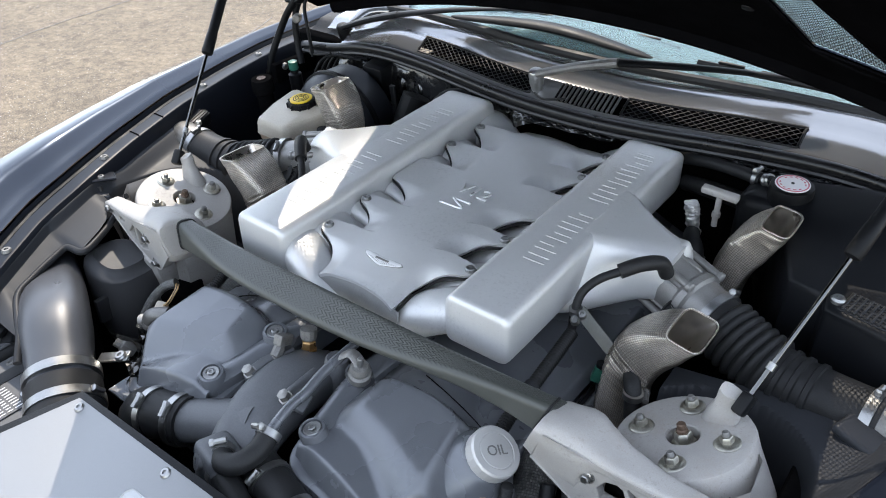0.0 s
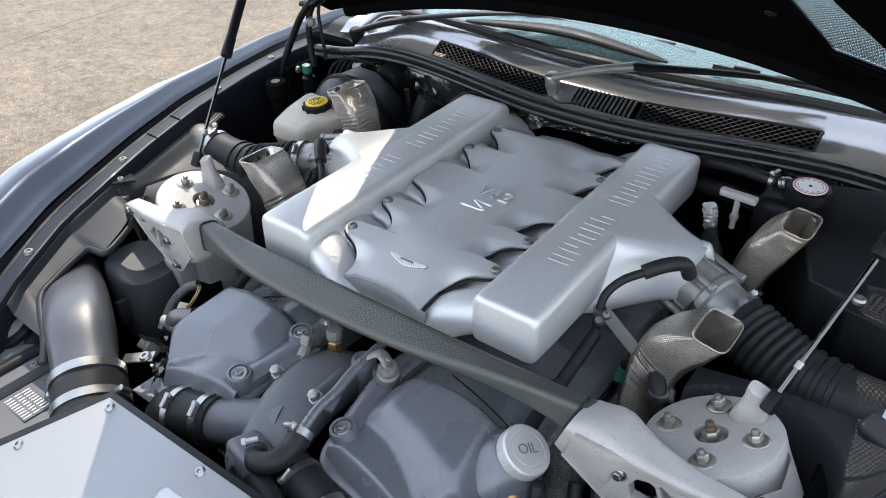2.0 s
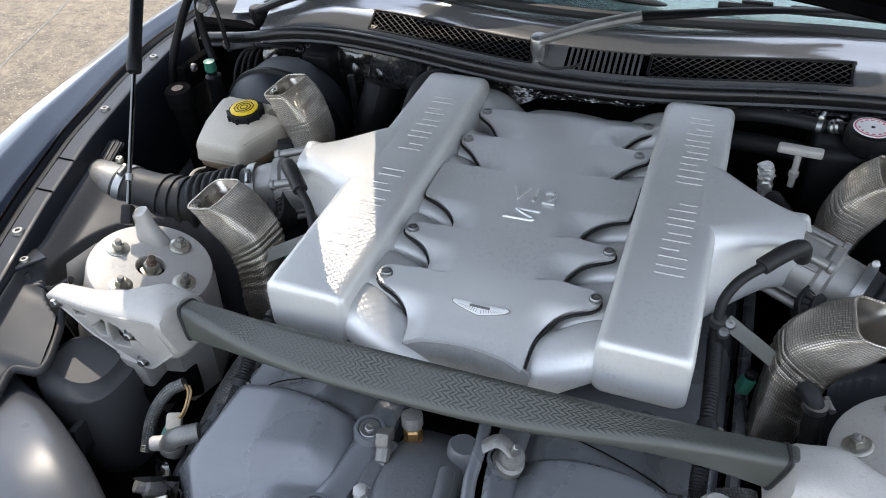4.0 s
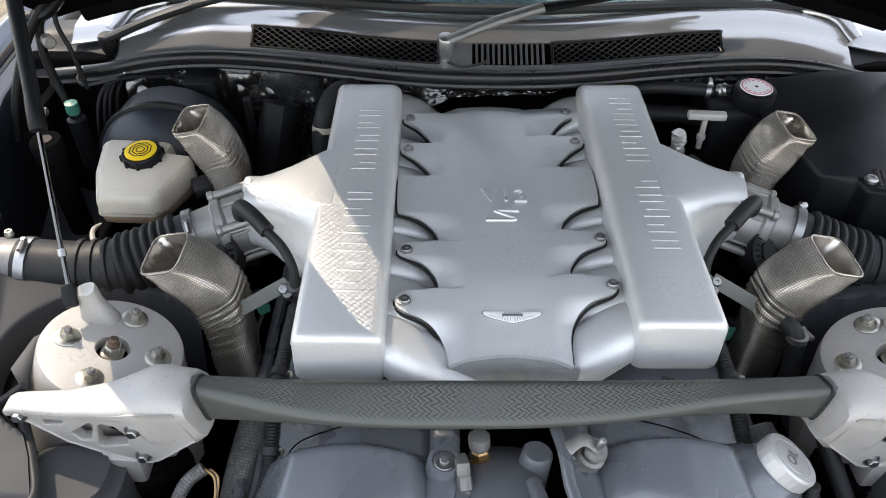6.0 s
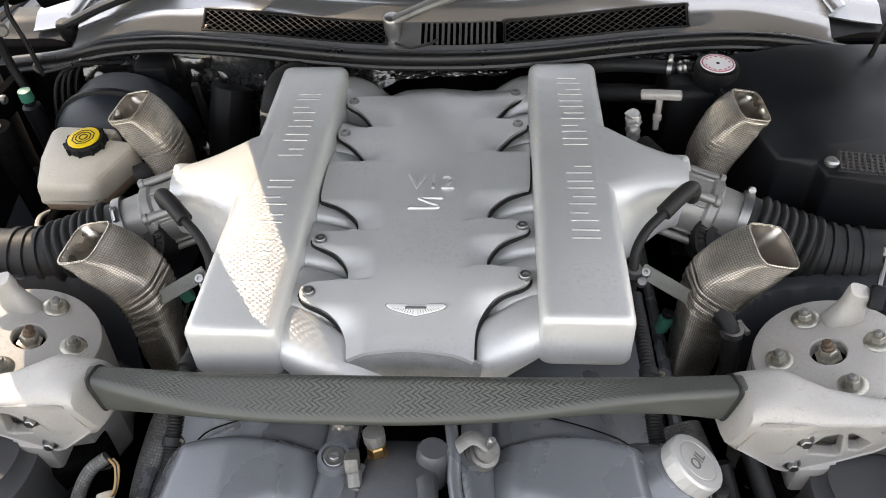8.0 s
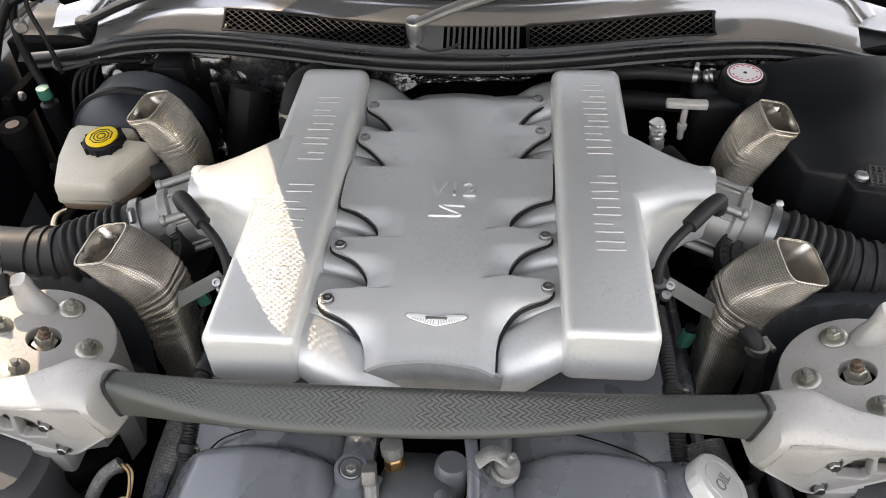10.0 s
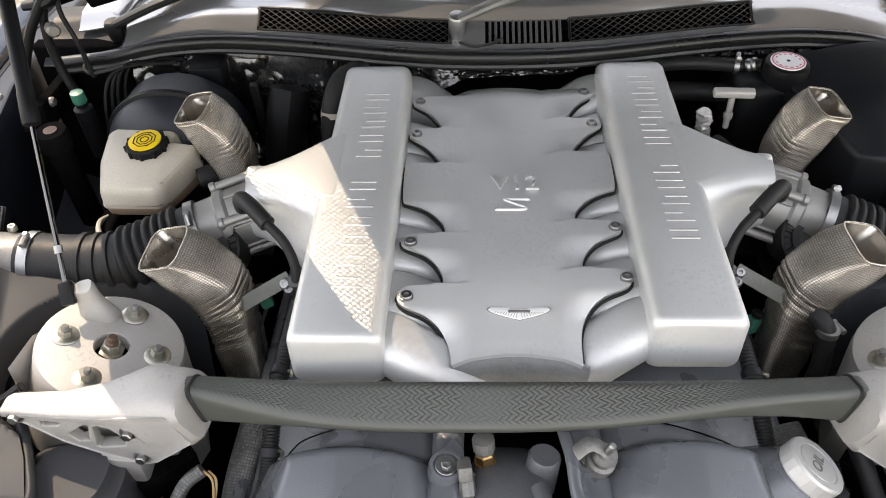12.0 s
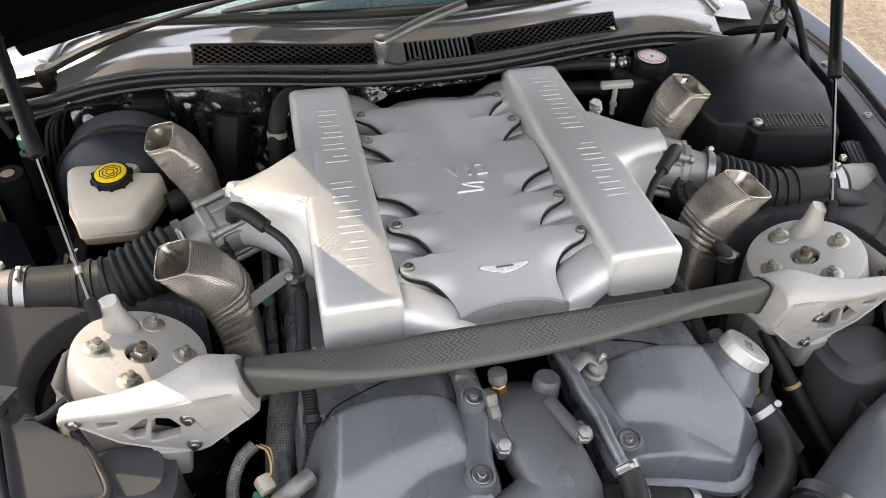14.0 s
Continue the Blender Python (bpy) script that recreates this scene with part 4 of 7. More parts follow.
def cam_cover(s):
    """Valve cover of one bank: a long tilted lid with a tall stepped dome at its front end."""
    c = thing("cam_cover", (s * 0.2, -0.1, -0.10), "satin blue-grey cast valve cover with a raised front dome", "engine cover", "valve covers")
    dy = 0.012 if s > 0 else 0.0

    def f(u, v):
        y = -0.325 + 0.897 * v ** 1.7
        x = 0.088 + 0.230 * u
        base = -0.055 - 0.052 * sm(0.25, 1.0, u) - 0.010 * (1 - sm(0, 0.12, u))
        top = -0.018 + 0.19 * (y + 0.15) - 0.10 * max(0, x - 0.20)
        front = -0.040 + 1.15 * (y + 0.236 + 0.20 * (x - 0.20))
        inner_ = -0.026 + 1.2 * (x - 0.122)
        outer_ = -0.046 - 1.2 * (x - 0.278)
        back = -0.022 - 1.7 * (y + 0.138 + 2.4 * (x - 0.19) ** 2)
        chamfer = -0.056 + 0.95 * (y + 0.245) - 0.85 * (x - 0.285)
        z = smin(top, front, 0.016)
        z = smin(z, chamfer, 0.014)
        z = smin(z, inner_, 0.024)
        z = smin(z, outer_, 0.014)
        z = smin(z, back, 0.016)
        z = -smin(-z, -base, 0.009)
        brow = -0.288 - 0.12 * max(0, min(x, 0.235) - 0.1) + 0.80 * max(0, x - 0.235)
        z = smin(z, base - 0.004 + 2.6 * (y - brow), 0.008)
        z = smin(z, -0.104 - 1.6 * (x - 0.308), 0.008)
        z = max(z, -0.16)
        return Vector((s * x, y + dy, z))
    bm = grid(f, 70, 170)
    part("lid", thicken(bm, 0.004), CAM, c, "", 55)
    # skirt below the lid
    ring = [(0.083, -0.290), (0.16, -0.302), (0.235, -0.312), (0.318, -0.245), (0.330, 0.55), (0.083, 0.55)]
    bm = bmesh.new()
    top = [Vector((s * x, y + dy, -0.062 - 0.058 * sm(0.13, 0.318, x) - (0.03 if y < -0.28 else 0))) for x, y in ring]
    low = [v + Vector((-s * 0.03, 0.01, -0.10)) for v in top]
    loft(bm, [top, low], False)
    part("skirt", bm, CAM, c, "", 30)
    bm = bmesh.new()
    flange = tube([(s * 0.084, 0.30, -0.072), (s * 0.080, -0.05, -0.072), (s * 0.080, -0.20 + dy, -0.074), (s * 0.088, -0.292 + dy, -0.088), (s * 0.16, -0.308 + dy, -0.098), (s * 0.236, -0.318 + dy, -0.118), (s * 0.290, -0.272 + dy, -0.132), (s * 0.330, -0.215 + dy, -0.138), (s * 0.338, 0.0, -0.135), (s * 0.338, 0.5, -0.135)], 0.010, 8, 70, flat=0.7)
    part("flange", flange, CAM, c)
    part("boss_web", tube([(s * 0.100, -0.268 + dy, -0.068), (s * 0.089, -0.212 + dy, -0.063), (s * 0.080, -0.155 + dy, -0.058), (s * 0.079, -0.08 + dy, -0.060)], 0.0185, 12, 24, power=4.5, flat=0.8), CAM, c, "cast web between the bolt bosses")
    nrm = Vector((s * -0.10, -0.12, 1)).normalized()
    for (x, y, z) in ((0.098, -0.266, -0.044), (0.080, -0.156, -0.030), (0.080, 0.0, -0.045)):
        p = Vector((s * x, y + dy, z))
        part("bolt_boss", lathe([(0.021, -0.055), (0.0195, -0.004), (0.018, 0.0), (0.0145, 0.0005), (0.0142, -0.004), (0, -0.004)], 24, aim(p, nrm)), CAM, c, "cast bolt boss")
        b = part("bolt", lathe([(0.0125, -0.004), (0.0125, -0.0012), (0.0115, -0.0004), (0.0075, -0.0006), (0.0072, -0.002), (0, -0.002)], 24, aim(p, nrm)), STEEL, c, "bright flanged bolt")
        part("socket_star", lathe([(0.0058, -0.002), (0.0058, 0.0012), (0.0050, 0.0018), (0.0028, 0.0018), (0.0026, 0.0), (0, 0.0)], 6, aim(p, nrm)), STEEL, b)
    part("split_line", tube([(s * 0.150, -0.075, -0.0535), (s * 0.19, -0.080, -0.0605), (s * 0.231, -0.082, -0.0765), (s * 0.262, -0.088, -0.0895), (s * 0.280, -0.110, -0.0965)], 0.0010, 6, 20), NEARBLACK, c)
    return c


for s in (-1, 1):
    cam_cover(s)

# oil filler cap on one bank
ON = Vector((0.52, 0.06, 0.85)).normalized()
OC = Vector((0.324, -0.149, -0.030))
oil = thing("oil_filler_cap", tuple(OC - ON * 0.03), "round silver oil filler cap with a faceted rim", "oil cap")
part("neck", lathe([(0.060, -0.062), (0.050, -0.044), (0.041, -0.032), (0.036, -0.024), (0.033, -0.021), (0.029, -0.020)], 32, aim(OC, ON)), CAM, oil, "blue-grey filler boss")
body = part("cap", lathe([(0.033, -0.022), (0.0355, -0.019), (0.0355, -0.003), (0.0335, 0.0), (0.0255, 0.0), (0.025, -0.0008), (0.0235, -0.0008), (0.023, 0.0), (0, 0.0)], 24, aim(OC, ON)), OILCAP, oil, "", 14)


def lettering(name, body_text, size, m, material, parent, depth=0.0008, label=""):
    cu = bpy.data.curves.new(name, "FONT")
    cu.body, cu.size, cu.extrude = body_text, size, depth
    cu.align_x, cu.align_y = "CENTER", "CENTER"
    tmp = bpy.data.objects.new(name, cu)
    scene.collection.objects.link(tmp)
    dg = bpy.context.evaluated_depsgraph_get()
    me = bpy.data.meshes.new_from_object(tmp.evaluated_get(dg))
    bpy.data.objects.remove(tmp)
    bm = bmesh.new()
    bm.from_mesh(me)
    bmesh.ops.transform(bm, matrix=m, verts=bm.verts)
    return part(name, bm, material, parent, label)


# the word reads towards the front corner of the car
_rx = Vector((0.60, 0.80, 0)).normalized()
_rx = (_rx - ON * _rx.dot(ON)).normalized()
_om = Matrix((( _rx.x, ON.cross(_rx).x, ON.x, OC.x), (_rx.y, ON.cross(_rx).y, ON.y, OC.y), (_rx.z, ON.cross(_rx).z, ON.z, OC.z), (0, 0, 0, 1)))
lettering("word", "OIL", 0.019, _om @ pose(0, 0, 0.0004), CASTDARK, body, 0.0004, "embossed word OIL")

# ---- silver intake manifold ----
LY = {-1: -0.026, 1: 0.0}


def top_z(y):
    return 0.072 + 0.045 * (y + 0.03)


def plenum(s):
    dy = LY[s]
    p = thing("intake_plenum", (s * 0.205, 0.25 + dy, 0.0), "satin silver cast intake plenum with raised lettering bars", "intake manifold", "intake plenums")
    xi, xo = 0.152, 0.262
    y0, y1 = -0.036 + dy, 0.560 + dy * 0.3

    def ring(y, inset, drop=0.0):
        zt, zb = top_z(y) - drop, -0.010 + 0.02 * sm(0, 0.5, y)
        a, b = xi + inset, xo - inset
        r1, r2 = 0.016, 0.013
        pts = []
        for cx, cz, r, a0 in ((b - r2, zt - r2 - inset, r2, 0), (a + r1, zt - r1 - inset, r1, 90), (a + r2, zb + r2 + inset, r2, 180), (b - r2, zb + r2 + inset, r2, 270)):
            for k in range(6):
                t = radians(a0 + 18 * k)
                pts.append(Vector((s * (cx + r * math.cos(t)), y, cz + r * math.sin(t))))
        return pts
    rings = [ring(y0, 0.008), ring(y0 + 0.002, 0.003), ring(y0 + 0.006, 0.0005), ring(y0 + 0.012, 0)]
    n = 30
    rings += [ring(y0 + 0.012 + (y1 - y0 - 0.05) * i / n, 0) for i in range(1, n + 1)]
    rings += [ring(y1 - 0.028, 0.001, 0.002), ring(y1 - 0.014, 0.003, 0.007), ring(y1 - 0.004, 0.008, 0.016), ring(y1, 0.014, 0.026)]
    part("rail", loft(bmesh.new(), rings), SILVER, p, "", 50)

    # neck that flares out to the throttle: front bottom, front top, back top, back bottom of each section
    def nring(x, fb, ft, bt, bb, zt, r, zb):
        tilt = 0.045
        sec = round_poly([(fb, zb, 0), (ft, zt + tilt * (ft - 0.26), 0), (bt, zt + tilt * (bt - 0.26), 0), (bb, zb, 0)], (0.03, r, 0.012 + 0.4 * r, 0.03), 7)
        return [Vector((s * (x + 0.12 * (q.x - 0.26) * sm(0.30, 0.38, x)), q.x + dy, q.y)) for q in sec]
    nz = top_z(0.26) + 0.0004 + 0.045 * dy
    stations = ((0.215, 0.118, 0.203, 0.378, 0.38, nz - 0.003, 0.012, -0.034), (0.240, 0.124, 0.203, 0.370, 0.378, nz, 0.012, -0.034), (0.262, 0.138, 0.205, 0.354, 0.372, nz, 0.014, -0.032), (0.285, 0.163, 0.209, 0.337, 0.360, nz - 0.0015, 0.022, -0.028),
                (0.310, 0.188, 0.216, 0.322, 0.345, nz - 0.005, 0.030, -0.022), (0.335, 0.208, 0.224, 0.312, 0.336, nz - 0.010, 0.036, -0.016), (0.358, 0.220, 0.232, 0.308, 0.332, nz - 0.015, 0.040, -0.014), (0.372, 0.224, 0.235, 0.306, 0.330, nz - 0.018, 0.042, -0.014))
    rr = [nring(x, *rows_at(stations, x)) for x in [0.215 + 0.157 * i / 22 for i in range(23)]]
    part("neck", loft(bmesh.new(), rr), SILVER, p, "", 60)
    part("neck_lug", rbox((0.030, 0.030, 0.040), pose(s * 0.366, 0.292 + dy, 0.050, 12, s * -14, s * -24), 0.009, 3), SILVER, p, "cast lug on the end of the neck")
    # raised bars along the rail
    for i in range(12):
        if i == 5:
            continue
        y = 0.095 + 0.375 * (i + 0.45) / 11.3 if s > 0 else 0.445 - 0.415 * (i + 0.45) / 11.3
        m = Matrix.Translation((0.2145 if s > 0 else -0.200, y, top_z(y) - 0.0006)) @ Matrix.Rotation(radians(2.6), 4, "X")
        for off, long in ((-0.0075, 0.036), (0.0075, (0.036, 0.024, 0.030)[i % 3])):
            part("letter_bar", rbox((long, 0.0042, 0.0030), m @ pose((0.036 - long) * (0.5, -0.5)[i % 2], off, 0), 0.0014, 2), SILVER, p)
    # runners swept down between the cover's ears
    for i, y in enumerate((-0.018, 0.070, 0.163, 0.255, 0.338, 0.425, 0.505)):
        if i == 6:
            pts = [(s * 0.185, y + 0.02, 0.030), (s * 0.150, y + 0.012, 0.034), (s * 0.112, y + 0.004, 0.012), (s * 0.07, y, -0.03)]
        elif i == 0:
            pts = [(s * 0.190, 0.014 + dy, 0.016), (s * 0.155, 0.008 + dy, 0.018), (s * 0.120, -0.008 + dy, 0.008), (s * 0.086, -0.020 + dy, -0.010), (s * 0.055, -0.024 + dy, -0.035)]
        else:
            pts = [(s * 0.185, y + dy, 0.017), (s * 0.150, y + dy, 0.016), (s * 0.117, y + dy, 0.004), (s * 0.092, y + dy, -0.012), (s * 0.06, y + dy, -0.045)]
        part("runner", tube(pts, 0.030, 24, 20, True, up=(0, 1, 0), flat=1.50 if i else 1.25, power=3.6 if i else 2.5), SILVER, p, "swept silver intake runner")
    return p


for s in (-1, 1):
    plenum(s)

# central cover with ears
cover = thing("engine_cover", (0, 0.22, 0.02), "satin silver engine cover with scalloped screwed ears and a winged badge", "engine cover")
EDGE = ((-0.075, 0.074), (-0.050, 0.076), (-0.030, 0.080), (-0.014, 0.088), (-0.004, 0.099), (0.003, 0.113), (0.008, 0.129), (0.014, 0.139), (0.024, 0.1445), (0.036, 0.139), (0.0405, 0.128), (0.0412, 0.106), (0.047, 0.090), (0.062, 0.0875), (0.080, 0.092), (0.095, 0.107), (0.106, 0.134), (0.116, 0.145), (0.128, 0.141), (0.1345, 0.130), (0.1352, 0.104),
        (0.141, 0.089), (0.160, 0.0875), (0.177, 0.093), (0.192, 0.115), (0.202, 0.143), (0.205, 0.148), (0.290, 0.150), (0.2935, 0.146), (0.294, 0.112), (0.296, 0.095), (0.319, 0.098), (0.341, 0.118), (0.358, 0.143), (0.369, 0.149), (0.380, 0.146), (0.3865, 0.135), (0.3872, 0.104),
        (0.393, 0.095), (0.412, 0.097), (0.439, 0.117), (0.455, 0.143), (0.466, 0.149), (0.477, 0.145), (0.4835, 0.133), (0.4842, 0.105), (0.490, 0.090), (0.515, 0.085))
EDGE = smooth_table(EDGE, 2)


def edge_x(s, y):
    return lerp_table(EDGE, y - (0.027 if s > 0 else 0.0) * sm(-0.062, -0.02, y))


def ear(y):
    """1 on the ears, 0 in the scallops between them."""
    w = 0.0
    for a, b, c in ((-0.030, 0.012, 0.045), (0.072, 0.108, 0.139), (0.166, 0.205, 0.297), (0.318, 0.360, 0.391), (0.412, 0.458, 0.488)):
        if a < y < c + 0.012:
            w = max(w, sm(a, b, y) * (1 - sm(c, c + 0.007, y)))
    return w


def cover_z(x, y):
    s = 1 if x > 0 else -1
    yy = y - (0.027 if s > 0 else 0.0) * sm(0.02, 0.08, abs(x)) * sm(-0.062, -0.02, y)
    spine = 0.060 - 0.026 * (1 - sm(-0.075, 0.075, y)) + 0.003 * sm(0.1, 0.4, y) - 0.010 * sm(0.49, 0.54, y)
    a = abs(x)
    low = 0.013 * sm(0.050, 0.095, a)
    return spine - low * (1 - ear(yy)) - 0.004 * sm(0.0, 0.07, a) + 0.002 * ear(yy) * sm(0.06, 0.12, a)


def cover_sheet():
    ys = sorted({round(-0.060 + 0.0032 * i, 5) for i in range(181)} | {round(y, 5) for y, _ in EDGE} | {round(y + 0.027, 5) for y, _ in EDGE if -0.03 < y < 0.49})
    ys = [y for y in ys if -0.0601 <= y <= 0.518]
    bm = bmesh.new()
    rows = []
    n = 56
    for y in ys:
        xl, xr = -edge_x(-1, y), edge_x(1, y)
        bow = 0.010 * (1 - sm(-0.060, -0.03, y))
        row = []
        for i in range(n + 1):
            t = i / n
            x = xl + (xr - xl) * t
            yy = y + bow * (1 - (2 * t - 1) ** 2) * 0.8
            row.append(bm.verts.new((x, yy, cover_z(x, y))))
        rows.append(row)
    for a, b in zip(rows, rows[1:]):
        for i in range(n):
            bm.faces.new((a[i], a[i + 1], b[i + 1], b[i]))
    return bm


bm = cover_sheet()
bmesh.ops.recalc_face_normals(bm, faces=bm.faces)
thicken(bm, 0.0055)
part("cover_plate", bm, SILVER, cover, "", 48)
# added black strip that paints the shaded gap under the cover's edge
for s in (-1, 1):
    rim_pts = []
    for i in range(270):
        y = -0.052 + 0.57 * i / 269
        x = s * (edge_x(s, y) + 0.0012)
        rim_pts.append(Vector((x, y, cover_z(x, y) - 0.0070)))
    rm = bmesh.new()
    for a, b in zip(rim_pts, rim_pts[1:]):
        if (b - a).length > 1e-5:
            n_ = Vector((b.y - a.y, a.x - b.x, 0)).normalized() * 0.0014
            lo, hi = Vector((0, 0, -0.0022)), Vector((0, 0, 0.0012))
            ra = [rm.verts.new(q) for q in (a - n_ + lo, a + n_ + lo, a + n_ + hi, a - n_ + hi)]
            rb = [rm.verts.new(q) for q in (b - n_ + lo, b + n_ + lo, b + n_ + hi, b - n_ + hi)]
            for k in range(4):
                rm.faces.new((ra[k], ra[(k + 1) % 4], rb[(k + 1) % 4], rb[k]))
    part("edge_gap_strip", rm, RUBBER, cover, "black strip drawing the shadow gap under the edge")


def apron(u, v):
    x = -0.077 + 0.161 * u
    t = 2 * u - 1
    y = -0.0585 + 0.0080 * (1 - t * t) - 0.004 * math.sin(v * math.pi * 0.6) + 0.004 * v
    return Vector((x * (1 - 0.10 * v * v), y, cover_z(x, -0.060) - 0.003 - 0.050 * v))


part("front_apron", thicken(grid(apron, 30, 10), 0.004), ROUGH, cover, "rough-cast silver front apron of the cover")
EARS = {-1: ((-0.1309, 0.0240), (-0.131, 0.1162), (-0.1366, 0.3692), (-0.136, 0.4662)), 1: ((0.1366, 0.0516), (0.135, 0.1464), (0.1334, 0.3968), (0.1316, 0.4938))}
for s in (-1, 1):
    for x, y in EARS[s]:
        p = (x, y, cover_z(x, y) + 0.0008)
        w = part("screw", lathe([(0.0085, -0.002), (0.0085, 0.0006), (0.0074, 0.001), (0.0074, 0.0032), (0.0065, 0.0042), (0.0036, 0.0042), (0.0034, 0.0015), (0, 0.0015)], 20, aim(p, (0, 0, 1))), STEEL, cover, "socket-head cover screw")
# winged badge
BP = Vector((0.0040, 0.0010, 0.0))
BP.z = cover_z(BP.x, BP.y)
bn = Vector((0, cover_z(0, BP.y - 0.01) - cover_z(0, BP.y + 0.01), 0.02)).normalized()
bmx = Matrix.Translation(BP + bn * 0.0012) @ Matrix.Rotation(math.atan2(-bn.y, bn.z), 4, "X")
wing = []
for t in range(25):
    u = t / 12 - 1
    wing.append((0.037 * u, 0.0045 - 0.0142 * (1 - abs(u)) ** 0.62))
wing += [(0.034, 0.0072), (0.013, 0.0072), (0.010, 0.0050), (-0.010, 0.0050), (-0.013, 0.0072), (-0.034, 0.0072)]
badge = part("badge", slab(wing, 0.0022, bmx, 0.0004), BADGE, cover, "small bright winged metal badge")
part("badge_edge", slab([(x * 1.035, (y + 0.002) * 1.09 - 0.002) for x, y in wing], 0.0030, bmx @ pose(0, 0, -0.0008), 0.0004), CASTDARK, badge, "dark edge round the badge")
part("badge_bar", rbox((0.026, 0.0036, 0.0012), bmx @ pose(0, 0.0015, 0.0004), 0.0004, 1), CASTDARK, badge, "dark enamel bar")
for i in range(-9, 10):
    if i:
        a = radians(i * 9.5)
        part("feather", rbox((0.0005, 0.0022 + 0.0005 * (9 - abs(i)), 0.0005), bmx @ pose(i * 0.0031, -0.0050 + 0.0006 * abs(i), 0.0002, 0, 0, i * 7), 0.0001, 1), CASTDARK, badge)
# raised V12 with a broad S under it
def on_cover(x, y):
    tilt = math.atan2(cover_z(x, y + 0.012) - cover_z(x, y - 0.012), 0.024)
    return Matrix.Translation((x, y, cover_z(x, y) + 0.0004)) @ Matrix.Rotation(tilt, 4, "X")


lettering("numeral", "V12", 0.045, on_cover(0.0085, 0.2405) @ Matrix.Diagonal((0.94, 1, 1, 1)), LETTER, cover, 0.0018, "raised V12 lettering")
_sm = on_cover(0.0030, 0.1935)
part("numeral", tube([_sm @ Vector(q) for q in ((0.024, 0.0105, 0), (0.008, 0.0110, 0), (-0.009, 0.0105, 0), (-0.006, 0.0070, 0), (0.006, 0.0, 0), (0.017, -0.0060, 0), (0.016, -0.0105, 0), (0.002, -0.0115, 0), (-0.024, -0.0115, 0))], 0.0024, 10, 60, flat=0.9), LETTER, cover, "broad raised S under the V12")

# ---- suspension towers ----
def tower(s):
    n = Vector((-s * 0.325, 0.02, 0.945)).normalized()
    c = Vector((s * 0.5, 0.0, 0.0)) - n * 0.013
    m = aim(c, n)
    t = thing("strut_tower", tuple(c - n * 0.2), "pale stained cast aluminium suspension tower with four flange nuts", "suspension tower", "suspension towers")
    part("turret", lathe([(0.021, -0.05), (0.0205, -0.002), (0.022, 0.0), (0.082, 0.0), (0.0865, -0.002), (0.0885, -0.007), (0.090, -0.03), (0.100, -0.10), (0.104, -0.22)], 56, m), CAST, t, "", 30)
    # skirt running to the front outer corner
    bm = bmesh.new()
    ringa, ringb = [], []
    for x, y in ((0.415, -0.02), (0.43, -0.075), (0.50, -0.095), (0.575, -0.090), (0.605, -0.055), (0.600, 0.0), (0.56, 0.06), (0.50, 0.075), (0.44, 0.055)):
        k = Vector((s * x, y, c.z + (x - 0.508) * 0.342))
        ringa.append(k + Vector((0, 0, -0.014)))
        ringb.append(Vector((s * (0.51 + (x - 0.51) * 0.96), y * 0.9, -0.21)))
    loft(bm, [ringa, ringb], False)
    part("skirt", bm, CAST, t, "", 30)
    for x, y in ((0.4903, 0.0561), (0.4466, -0.0004), (0.5096, -0.0555), (0.5536, -0.0002)):
        p = Vector((s * x, y, 0)) - n * 0.013
        p.z = c.z + (p.x - c.x) * s * 0.343
        flange_nut(t, tuple(p), n, 0.0088, 0.0165)
    part("damper_rod", lathe([(0.0075, -0.05), (0.0075, 0.008), (0.006, 0.0095), (0.0058, 0.016), (0.0045, 0.0175)], 14, m), RUST, t, "rusty damper rod end")
    part("rod_nut", lathe([(0.016, -0.012), (0.016, -0.009), (0.0115, -0.008), (0.0115, 0.003), (0.010, 0.005)], 6, m), ZINC, t)
    part("bush", lathe([(0.0208, -0.055), (0.0208, -0.02), (0.008, -0.014)], 28, m), NEARBLACK, t, "dark rubber bush")
    top = Vector((s * 0.5385, 0.043, 0.045))
    base = Vector((s * 0.534, 0.046, c.z + 0.004))
    lug = tube([base + Vector((0, 0.004, -0.012)), base.lerp(top, 0.3), base.lerp(top, 0.7), top, top + Vector((s * 0.001, -0.001, 0.004))], lambda q: 0.0240 - 0.0095 * sm(0, 0.55, q) - 0.003 * sm(0.9, 1, q), 20, 20, True, up=(0, 1, 0), flat=0.68, power=3.2)
    part("strut_lug", lug, CAST, t, "cast lug for the gas strut")
    # loose bracket and bleed pipe on the outer front corner
    part("pipe_clip", tube([(s * 0.655, -0.085, 0.0), (s * 0.648, -0.085, -0.018), (s * 0.62, -0.082, -0.024), (s * 0.585, -0.072, -0.004)], 0.0055, 8, 14), GREYPL, t, "bent grey bleed pipe")
    cap_screw(t, (s * 0.664, -0.072, 0.0105), (0, 0, 1), 0.006, "clip_bolt", CASTDARK)
    part("clip_plate", rbox((0.040, 0.046, 0.004), pose(s * 0.668, -0.066, 0.008, -6, s * 4, s * 24), 0.002, 1), SHELL, t, "folded steel clip")


for s in (-1, 1):
    tower(s)

# ---- carbon strut brace ----
brace = thing("strut_brace", (0, -0.10, 0.0), "grey woven carbon strut brace bar between two cast brackets", "strut brace")


